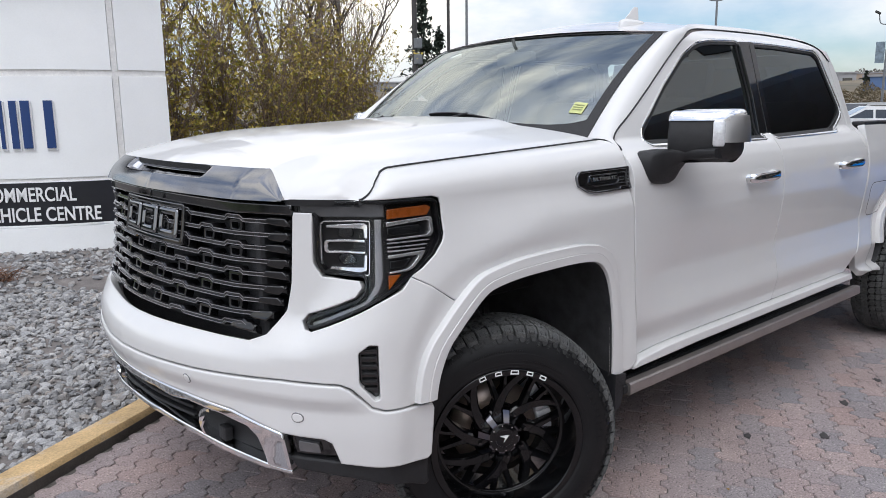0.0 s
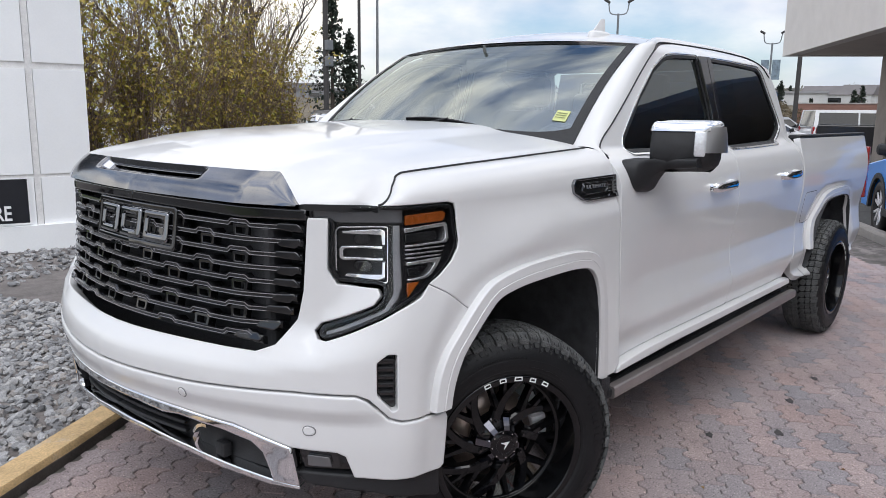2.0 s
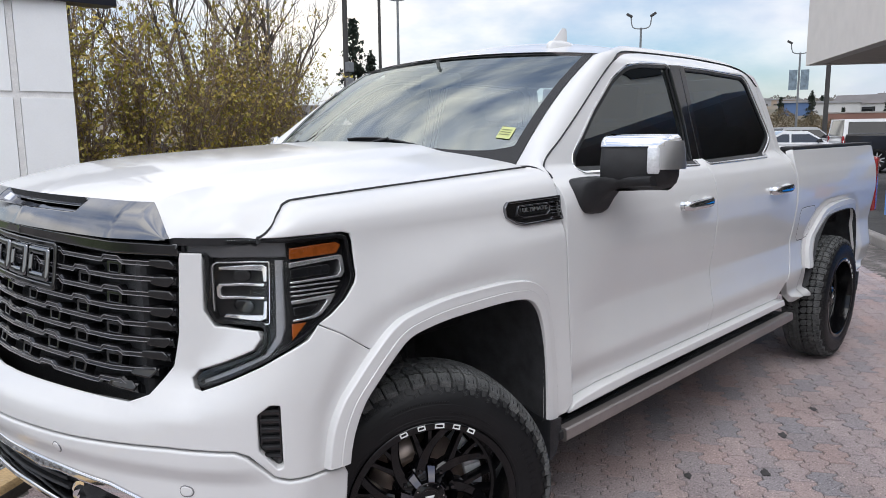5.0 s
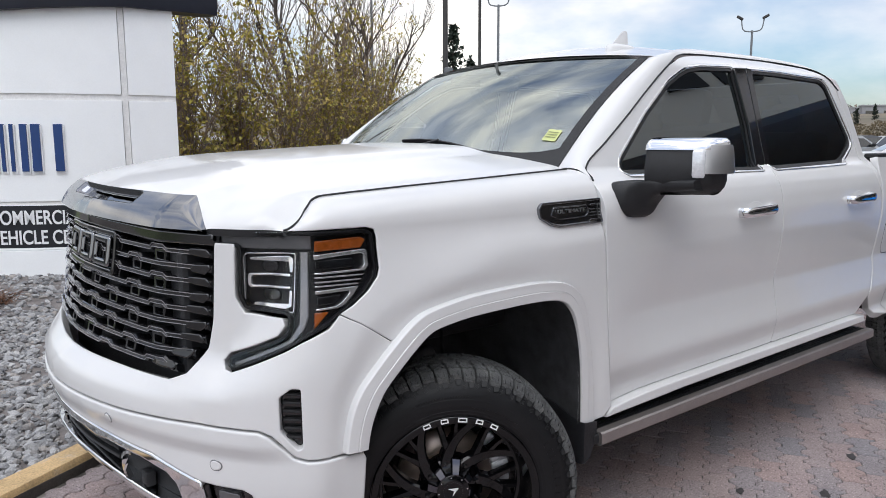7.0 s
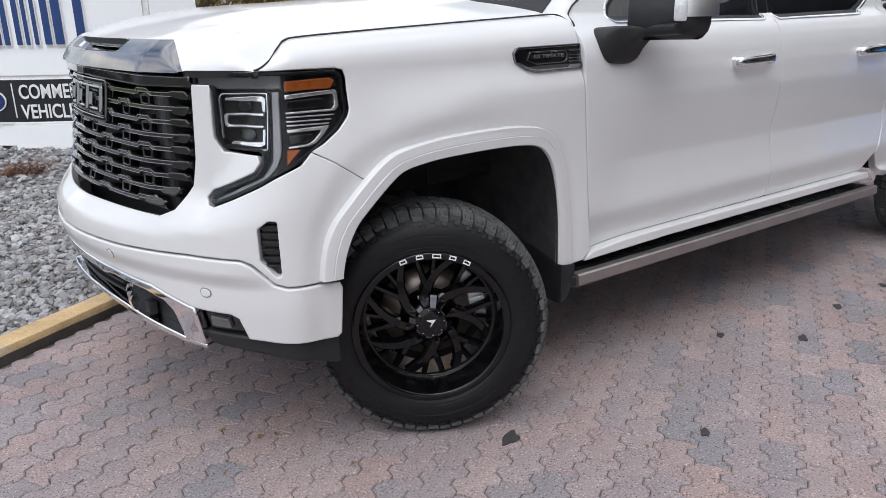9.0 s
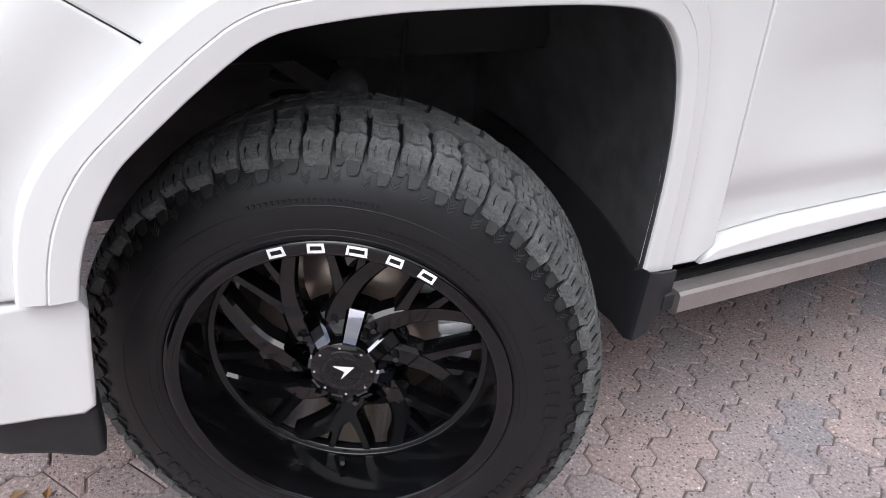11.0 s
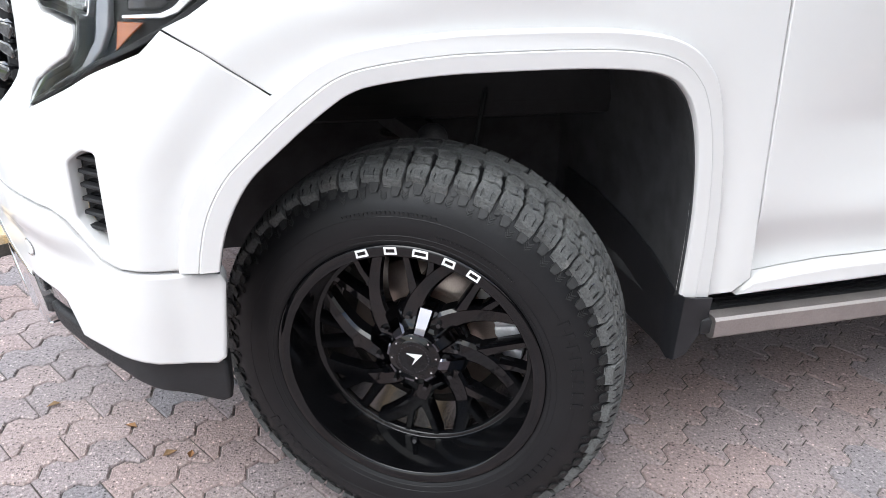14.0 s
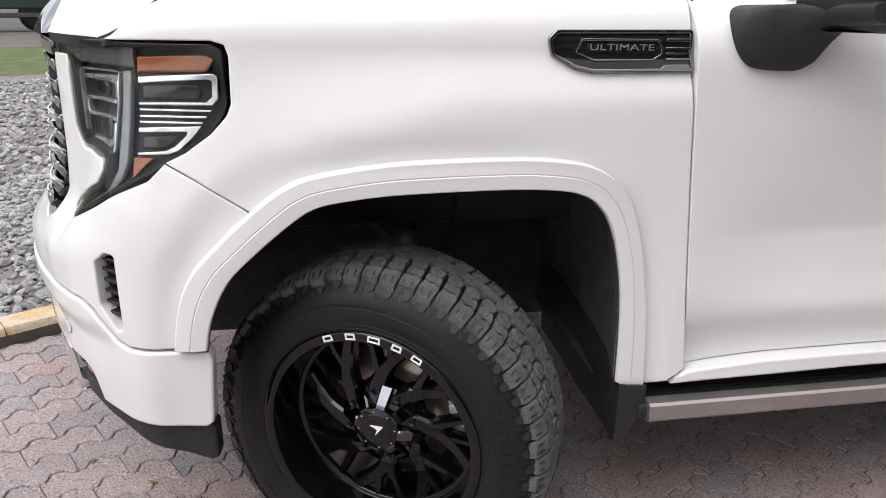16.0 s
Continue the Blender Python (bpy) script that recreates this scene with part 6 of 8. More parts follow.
wheel = new("wheel")
wheel.parent = truck
wheel["label"] = "gloss black wheel with an off-road tyre"
make_tyre(wheel)
make_rim(wheel)
make_brake(wheel)
STEER = -30.0
wheel.matrix_basis = pose(0, 0, 0.431, 0, 0, STEER)
for m in (pose(3.86, -0.045, 0.431, 0, 37, 0), pose(0.20, 2 * YC, 0.431, 0, 20, 180 + STEER), pose(3.86, 2 * YC + 0.045, 0.431, 0, 11, 180)):
    w2 = copy_thing(wheel, m)
    w2.parent = truck


# ---------------------------------------------------------------- the yard
KA = radians(31)                                            # direction of the kerbs
GZ = 0.017                                                  # height of the paving's surface
KU, KN = Vector((math.cos(KA), math.sin(KA))), Vector((-math.sin(KA), math.cos(KA)))
K0 = Vector((-1.09, 1.63))                                  # a point on the near edge of the yellow kerb


def yard(u, v):
    """A place from its length along the kerb and its distance behind the kerb's face."""
    p = K0 + KU * u + KN * v
    return p.x, p.y


SOIL = material("sandy_bed", (0.20, 0.18, 0.17), 0.95, 0, 0.3, 6.0, 0.4, 90.0, 0.5, 60.0)
JOINT = material("dirt_in_the_joints", (0.15, 0.134, 0.122), 0.95, 0, 0.4, 5.0, 0.4, 90.0, 0.5, 60.0, second=(0.33, 0.29, 0.27), second_at=0.50)
ASPHALT = material("grey_asphalt", (0.075, 0.073, 0.072), 0.9, 0, 0.25, 1.2, 0.4, 90.0, 0.3, 90.0, second=(0.11, 0.105, 0.10))
PAVER = piece_colours("mixed_pavers", [(0.345, 0.325, 0.345), (0.42, 0.365, 0.37), (0.47, 0.38, 0.375), (0.51, 0.385, 0.36), (0.43, 0.37, 0.375), (0.53, 0.42, 0.40), (0.45, 0.385, 0.39)], 0.85, 120.0, 0.8, 150.0)
aggregate(PAVER, 130.0, 0.22, 1.0)
KERB_YELLOW = material("worn_yellow_kerb_paint", (0.66, 0.46, 0.23), 0.75, 0, 0.22, 7.0, 0.35, 120.0, 0.7, 40.0, second=(0.62, 0.52, 0.40), second_at=0.52)
CONCRETE = material("pale_concrete", (0.42, 0.39, 0.36), 0.85, 0, 0.12, 3.0, 0.25, 120.0, 0.2, 120.0)
# shade on the yellow kerb's front painted as a dark colour; also fills its joints
KERB_FACE = material("shaded_kerb_face_and_joint", (0.10, 0.090, 0.08), 0.9, 0, 0.3, 7.0, 0.3, 120.0, 0.4, 80.0)
STONE = piece_colours("grey_gravel", [(0.18, 0.18, 0.185), (0.38, 0.38, 0.385), (0.55, 0.55, 0.555), (0.36, 0.355, 0.35), (0.66, 0.65, 0.64), (0.28, 0.28, 0.29), (0.50, 0.46, 0.42)], 0.85, 160.0, 0.3, 160.0)
GRASS = material("short_grass", (0.085, 0.115, 0.030), 0.9, 0, 0.35, 3.0, 0.4, 60.0, 0.6, 90.0)

ground = link("ground", [(-900, -900, -0.06), (900, -900, -0.06), (900, 900, -0.06), (-900, 900, -0.06)], [(0, 1, 2, 3)], ASPHALT)
tagged(ground, "grey asphalt lot running to the horizon", "ground", kind="structure")

# paving bed and the pavers
pv = [Vector((*yard(u, v), GZ - 0.0065)) for u, v in ((-9, 0.02), (30, 0.02), (30, -5.96), (-9, -5.96))]
paving = link("pavement", pv, [(0, 3, 2, 1)], JOINT)
tagged(paving, "worn interlocking red and grey concrete pavers", "pavement", kind="structure")
PL_, PW = 0.225, 0.1125


def paver_outline():
    """Zigzag outline of one interlocking paver, joint included, about its middle."""
    h, w, z, g = PL_ / 2, PW / 2, 0.015, 0.0023
    q, e = h / 2, 0.017
    top = [(-h, w - z), (-h + e, w - z), (-q - e, w + z), (-q + e, w + z), (-e, w - z), (e, w - z), (q - e, w + z), (q + e, w + z), (h - e, w - z), (h, w - z)]
    low = [(x, y - 2 * w) for x, y in top]
    o = [Vector(q) for q in (low + top[::-1])]
    return offset(o, g)


PO = paver_outline()
PO_IN = offset(PO, 0.0036)
pk = len(PO)


def paver_mesh_data(dx, dy, c, s, dz, tilt):
    vs = []
    for ring, z in ((PO, -0.02), (PO, -0.004), (PO_IN, 0.0)):
        for q in ring:
            vs.append((dx + c * q.x - s * q.y, dy + s * q.x + c * q.y, z + dz + tilt[0] * q.x + tilt[1] * q.y))
    return vs


def paver_faces(b):
    fs = []
    for t in (0, 1):
        for i in range(pk):
            j = (i + 1) % pk
            fs.append((b + t * pk + i, b + t * pk + j, b + (t + 1) * pk + j, b + (t + 1) * pk + i))
    fs.append(tuple(b + 2 * pk + i for i in range(pk)))
    return fs


rng = random.Random(11)
near, rest_v, rest_f = [], [], []
ca, sa = math.cos(KA), math.sin(KA)
for j in range(52):
    v = -0.075 - j * PW
    for i in range(-38, 118):
        u = i * PL_ + (PL_ / 2 if j % 2 else 0)
        x, y = yard(u, v)
        if x > 16 or x < -4.5 or (x > 7 and j > 46):
            continue
        dz, tilt = GZ + rng.uniform(-0.0015, 0.0015), (rng.uniform(-0.006, 0.006), rng.uniform(-0.012, 0.012))
        if (x + 0.15) ** 2 + (y + 0.15) ** 2 < 1.55 and len(near) < 300:
            near.append((x, y, dz, tilt))
        else:
            b = len(rest_v)
            rest_v += paver_mesh_data(x, y, ca, sa, dz, tilt)
            rest_f += paver_faces(b)
rest = link("pavers", rest_v, rest_f, PAVER, paving, smooth=False)
rest["kind"] = "stuff"

# yellow kerb towards the gravel and the pale kerb on the far side of the lane
def kerb(name, v0, v1, mat_top, mat_face, h, u0, u1, label, n=90):
    bm = bmesh.new()
    rg = random.Random(3)
    sgn = 1 if v1 > v0 else -1
    secs = []
    for i in range(n + 1):
        u = u0 + (u1 - u0) * i / n
        w = [rg.uniform(-0.0022, 0.0022) for _ in range(4)]
        sec = [(v0, -0.05), (v0, h - 0.018 + w[0]), (v0 + sgn * (0.014 + w[1]), h + w[2] * 0.5), (v1 - sgn * 0.014, h + w[3] * 0.5), (v1, h - 0.016), (v1, -0.05)]
        secs.append([Vector((*yard(u, a), z)) for a, z in sec])
    loft(bm, secs)
    k = part(name, bm, mat_top, None, "", True, 40)
    tagged(k, label, "kerb", kind="structure")
    # front face as its own strip; the yellow kerb's carries painted shade
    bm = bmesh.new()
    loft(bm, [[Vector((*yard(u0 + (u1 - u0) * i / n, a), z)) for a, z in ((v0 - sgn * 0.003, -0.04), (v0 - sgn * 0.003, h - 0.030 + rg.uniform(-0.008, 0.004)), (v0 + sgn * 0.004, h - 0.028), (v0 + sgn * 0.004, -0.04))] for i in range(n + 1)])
    part("kerb_face", bm, mat_face, k, "bare kerb face, shade painted in on the yellow kerb", True, 40)
    for i in range(int((u1 - u0) / 1.5)):
        bm = bmesh.new()
        u = u0 + 0.7 + i * 1.5
        loft(bm, [[Vector((*yard(u + d, a), z)) for a, z in ((v0 - sgn * 0.004, 0.0), (v0 - sgn * 0.004, h - 0.016), (v0 + sgn * 0.014, h + 0.0012), (v1 - sgn * 0.014, h + 0.0012), (v1, 0.0))] for d in (0, 0.003)])
        part("kerb_joint", bm, mat_face, k)
    return k


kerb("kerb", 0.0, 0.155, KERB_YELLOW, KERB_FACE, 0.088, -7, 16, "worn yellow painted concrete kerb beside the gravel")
kerb("kerb", -6.08, -6.22, CONCRETE, CONCRETE, 0.10, -7, 26, "pale concrete kerb along the lane")

# gravel bed: stones on a sandy base, a little mounded towards the sign
def bed_h(u, v):
    return 0.050 + 0.07 * ease(0.2, 3.5, v) + 0.012 * noise.noise(Vector((u * 0.8, v * 0.8, 0)))


gb_v, gb_f = [], []
NU, NV = 60, 40
for i in range(NU + 1):
    for j in range(NV + 1):
        u, v = -7 + 20 * i / NU, 0.15 + 9.0 * j / NV
        gb_v.append((*yard(u, v), bed_h(u, v)))
for i in range(NU):
    for j in range(NV):
        gb_f.append((i * (NV + 1) + j, (i + 1) * (NV + 1) + j, (i + 1) * (NV + 1) + j + 1, i * (NV + 1) + j + 1))
gbed = link("gravel_bed", gb_v, gb_f, SOIL)
tagged(gbed, "bed of sand under the gravel", "ground", kind="structure")

nr = np.random.RandomState(4)
ico = bmesh.new()
bmesh.ops.create_icosphere(ico, subdivisions=1, radius=1.0)
ico.verts.ensure_lookup_table()
IV = np.array([tuple(v.co) for v in ico.verts[:12]] if len(ico.verts) < 12 else [tuple(v.co) for v in ico.verts])
IF = np.array([[v.index for v in f.verts] for f in ico.faces])
ico.free()


def scatter_stones(name, n, u_rng, v_rng, size, mat, power=1.0, keep=None):
    """Many angular stones, each squashed and turned at random, as one mesh."""
    us = nr.uniform(*u_rng, n)
    vs = v_rng[0] + (v_rng[1] - v_rng[0]) * nr.uniform(0, 1, n) ** power
    all_v, all_f, count = [], [], 0
    for u, v in zip(us, vs):
        x, y = yard(u, v)
        if keep and not keep(x, y):
            continue
        s = size * nr.uniform(0.5, 1.35)
        sc = np.array([s * nr.uniform(0.8, 1.4), s * nr.uniform(0.65, 1.0), s * nr.uniform(0.40, 0.75)])
        P = IV * (1 + nr.uniform(-0.22, 0.22, (len(IV), 1))) * sc
        e = Euler(tuple(nr.uniform(-0.6, 0.6, 2)) + (nr.uniform(0, 6.28),)).to_matrix()
        P = P @ np.array(e).T + np.array([x, y, bed_h(u, v) + s * nr.uniform(0.0, 0.55)])
        all_v.append(P)
        all_f.append(IF + count)
        count += len(IV)
    me = bpy.data.meshes.new(name)
    V, F = np.concatenate(all_v), np.concatenate(all_f)
    me.vertices.add(len(V))
    me.vertices.foreach_set("co", V.ravel())
    me.loops.add(len(F) * 3)
    me.loops.foreach_set("vertex_index", F.ravel())
    me.polygons.add(len(F))
    me.polygons.foreach_set("loop_start", np.arange(0, len(F) * 3, 3))
    me.update(calc_edges=True)
    me.shade_flat()
    me.materials.append(mat)
    return new(name, me)


tagged(scatter_stones("gravel", 12500, (-2.8, 2.6), (0.17, 2.6), 0.0245, STONE), "loose grey crushed gravel", "gravel", kind="stuff")
tagged(scatter_stones("gravel", 12000, (-3.5, 5.0), (2.4, 8.5), 0.030, STONE), "loose grey crushed gravel further back", "gravel", kind="stuff")


# ---------------------------------------------------------------- the sign
SIGN_WHITE = material("white_sign_panel", (0.91, 0.92, 0.92), 0.45, 0, 0.02, 2.0, 0.03, 60.0, second=(0.86, 0.87, 0.87), second_at=0.66)
SIGN_BLACK = material("black_sign_band", (0.012, 0.013, 0.018), 0.35, 0, 0.2, 5.0)
NAVY = material("navy_letters", (0.012, 0.045, 0.17), 0.4, 0, 0.08, 8.0)
OVAL_BLUE = material("blue_oval", (0.012, 0.03, 0.14), 0.3, 0, 0.1, 8.0)
RUSTY_WHITE = material("chipped_white_strip", (0.80, 0.79, 0.77), 0.6, 0, 0.08, 16.0, 0.1, 60.0, second=(0.10, 0.075, 0.06), second_at=0.66)
HEADER = material("dark_navy_header", (0.010, 0.012, 0.022), 0.4, 0, 0.2, 3.0)
sign = thing("sign", "curved white dealership sign with navy blocks and a black band", "sign")
S0, HEAD0, BENDS = Vector((0.99, 6.60)), -12.0, 19.0


def sign_at(l):
    """A place on the sign's face, l metres to the left of the upright seam, and the direction out of it."""
    n = 40
    p, h = S0.copy(), radians(HEAD0)
    for _ in range(n):
        d = l / n
        h = radians(HEAD0) - radians(BENDS) * max(0.0, l) * (_ + 0.5) / n if l > 0 else radians(HEAD0 + 6)
        p -= Vector((math.cos(h), math.sin(h))) * d
    h = radians(HEAD0) - radians(BENDS) * l if l > 0 else radians(HEAD0 + 6)
    return p, Vector((math.sin(h), -math.cos(h)))


def on_sign(l, z, d=0.0):
    p, n = sign_at(l)
    q = p + n * d
    return q.x, q.y, z


def sign_piece(name, l0, l1, z0, z1, d0, d1, mat, parent=sign, n=None, label=""):
    n = n or max(1, math.ceil(abs(l1 - l0) / 0.12))
    bm = bmesh.new()
    loft(bm, [[Vector(on_sign(l0 + (l1 - l0) * i / n, z, d)) for z, d in ((z0, d0), (z0, d1), (z1, d1), (z1, d0))] for i in range(n + 1)])
    return part(name, bm, mat, parent, label, True, 40)


for z0, z1 in ((0.90, 1.935), (2.00, 3.2)):
    sign_piece("panel", 0.035, 3.6, z0, z1, -0.25, 0.0, SIGN_WHITE)
    sign_piece("panel", -0.52, -0.035, z0, z1, -0.25, 0.0, SIGN_WHITE)
sign_piece("panel", 0.035, 3.6, 0.16, 0.865, -0.25, -0.004, SIGN_WHITE)
sign_piece("panel", -0.52, -0.035, 0.16, 0.865, -0.25, -0.004, SIGN_WHITE)
sign_piece("seam_strip", -0.030, 0.030, 0.14, 3.2, -0.2, -0.012, RUSTY_WHITE, label="chipped rusty joint strip")
sign_piece("seam_strip", -0.52, 3.6, 1.930, 2.005, -0.2, -0.014, RUSTY_WHITE, label="chipped rusty joint strip")
sign_piece("seam_strip", -0.52, 3.6, 0.860, 0.905, -0.2, -0.012, RUSTY_WHITE, label="chipped rusty joint strip")
sign_piece("skirt", -0.50, 1.50, 0.10, 0.385, -0.2, 0.045, SIGN_WHITE)
band = sign_piece("band", 0.10, 3.55, 0.415, 0.855, -0.05, 0.012, SIGN_BLACK, label="black band with white words")
sign_piece("band_edge", 0.085, 3.56, 0.400, 0.415, -0.05, 0.016, SIGN_WHITE, band)
sign_piece("band_edge", 0.085, 0.10, 0.415, 0.865, -0.05, 0.016, SIGN_WHITE, band)


def sign_frame(l, z, d):
    p, n = sign_at(l)
    t = Vector((-n.y, n.x, 0))
    m = Matrix(((t.x, 0, n.x, 0), (t.y, 0, n.y, 0), (0, 1, 0, 0), (0, 0, 0, 1)))
    m.translation = (p.x + n.x * d, p.y + n.y * d, z)
    return m


# six plain navy marks of two bars each, with a pale edge
for l0, l1 in ((1.900, 1.700), (1.660, 1.465), (1.425, 1.250), (1.205, 1.080), (1.015, 0.950), (0.910, 0.615)):
    w = (l0 - l1) * (0.28 if l0 - l1 > 0.08 else 1.0)
    b = sign_piece("block_mark", l0, l0 - w, 1.21, 1.69, 0.0, 0.034, NAVY, label="plain navy block mark")
    sign_piece("block_edge", l0 + 0.006, l0 - w - 0.014, 1.190, 1.682, 0.0, 0.020, WHITE_MARK, b, 1)
    if w < l0 - l1:
        sign_piece("block_bar", l1 + w, l1, 1.21, 1.69, 0.0, 0.034, NAVY, b)
        sign_piece("block_edge", l1 + w + 0.006, l1 - 0.014, 1.190, 1.682, 0.0, 0.020, WHITE_MARK, b, 1)
for text, z, k in (("COMMERCIAL", 0.665, 0.705), ("VEHICLE CENTRE", 0.458, 0.72)):
    lettering(text, 0.205, 0.004, WHITE_MARK, "band_lettering", sign, sign_frame(0.98, z, 0.020) @ Matrix.Translation((-0.40, 0, 0)) @ Matrix.Diagonal((k, 1, 1, 1)), bold=0.003)
sign_piece("divider", 1.465, 1.453, 0.46, 0.82, 0.0, 0.016, WHITE_MARK, band, 1)
bm = bmesh.new()
ell = [(0.20 * math.cos(a), 0.125 * math.sin(a)) for a in [k * math.pi / 20 for k in range(40)]]
slab(bm, ell, 0.0, 0.012, sign_frame(1.735, 0.640, 0.012))
oval = part("oval_mark", bm, WHITE_MARK, sign, "plain blue oval mark with a white rim")
bm = bmesh.new()
slab(bm, [(x * 0.93, y * 0.91) for x, y in ell], 0.0, 0.016, sign_frame(1.735, 0.640, 0.012))
part("oval_field", bm, OVAL_BLUE, oval)
bm = bmesh.new()
slab(bm, rounded([(-0.13, -0.02), (-0.11, 0.045), (0.12, 0.02), (0.13, -0.03)], 0.02), 0.0, 0.019, sign_frame(1.735, 0.640, 0.012), 0.001)
part("oval_bar", bm, WHITE_MARK, oval)
# curved dark header that overhangs the face
bm = bmesh.new()
rings = []
for i in range(25):
    l = 3.6 - 4.6 * i / 24
    z = 2.62 + 0.26 * (1 - min(1, max(0, l) / 3.4)) + 0.02
    d = 0.03 + 0.07 * math.sin(math.pi * min(1, max(0.0, (l + 1.0) / 4.6)))
    rings.append([Vector(on_sign(l, zz, dd)) for zz, dd in ((z, -0.3), (z - 0.015, d), (z + 0.10, d + 0.02), (z + 0.65, d), (z + 0.65, -0.3))])
loft(bm, rings)
part("header", bm, HEADER, sign, "dark curved header above the white face", True, 40)


# ---------------------------------------------------------------- lawn, road, building
STUCCO = material("beige_stucco", (0.86, 0.82, 0.77), 0.9, 0, 0.04, 2.0, 0.1, 60.0, 0.4, 40.0)
SOFFIT = material("grey_soffit", (0.66, 0.59, 0.53), 0.9, 0, 0.06, 2.0, 0.1, 40.0)
BROWN = material("brown_pier", (0.40, 0.345, 0.30), 0.85, 0, 0.1, 3.0, 0.15, 40.0)
SHOP_GLASS = material("dark_shop_glass", (0.018, 0.02, 0.022), 0.06, 0, 0.2, 1.0, coat=1.0)
POLE = material("dark_pole", (0.05, 0.047, 0.045), 0.7, 0, 0.2, 6.0)
GALV = material("galvanised_pole", (0.20, 0.21, 0.22), 0.5, 0.4, 0.1, 6.0)


def strip(name, u0, u1, v0, v1, z, mat, label, cat):
    vs = [(*yard(u, v), z) for u, v in ((u0, v0), (u1, v0), (u1, v1), (u0, v1))]
    o = link(name, vs, [(0, 1, 2, 3)], mat)
    return tagged(o, label, cat, kind="structure")


strip("lawn", -40, 26, 9.1, 15.8, 0.05, GRASS, "short green verge beyond the gravel", "lawn")
strip("road", -60, 40, 15.8, 22.5, 0.0, material("brown_grey_road", (0.12, 0.105, 0.098), 0.9, 0, 0.2, 1.0, 0.3, 60.0), "worn brownish side road", "road")


def yard_box(bm, u0, u1, v0, v1, z0, z1):
    vs = [bm.verts.new((*yard(u, v), z)) for z in (z0, z1) for u, v in ((u0, v0), (u1, v0), (u1, v1), (u0, v1))]
    for q in ((0, 1, 2, 3), (4, 7, 6, 5), (0, 4, 5, 1), (1, 5, 6, 2), (2, 6, 7, 3), (3, 7, 4, 0)):
        bm.faces.new([vs[i] for i in q])
    bmesh.ops.recalc_face_normals(bm, faces=bm.faces)
    return bm


shop = thing("dealership_building", "beige stucco dealership with a deep flat canopy over dark glazing", "building")
part("fascia", yard_box(bmesh.new(), -14, 22.6, -8.16, -8.5, 3.40, 5.6), STUCCO, shop)
part("fascia", yard_box(bmesh.new(), 22.3, 22.6, -8.502, -16, 3.40, 5.6), STUCCO, shop)
part("soffit", yard_box(bmesh.new(), -14, 22.296, -8.502, -14.0, 3.43, 3.55), SOFFIT, shop)
part("roof", yard_box(bmesh.new(), -14, 22.298, -8.504, -16.0, 5.2, 5.4), SOFFIT, shop)
part("wall", yard_box(bmesh.new(), -14, 20.0, -14.0, -14.4, 0.0, 3.42), BROWN, shop)
for i in range(11):
    u = -13 + i * 3.0
    w = part("shop_window", yard_box(bmesh.new(), u, u + 2.7, -13.93, -13.998, 0.35, 3.1), SHOP_GLASS, shop)
    part("mullion", yard_box(bmesh.new(), u + 2.72, u + 2.98, -13.88, -13.996, 0.0, 3.3), BROWN, shop)
for u in (-9.0, 3.0, 12.5, 21.9):
    part("pier", yard_box(bmesh.new(), u - 0.45, u + 0.45, -10.9, -11.8, 0.0, 3.43), BROWN, shop)
# lamp panels below the canopy's front: plain raised blocks of the shop's own name
for k in range(6):
    part("fascia_block", yard_box(bmesh.new(), 4.6 + k * 0.85, 5.2 + k * 0.85, -8.10, -8.158, 4.1, 4.9), HEADER, shop, "plain dark block mark")


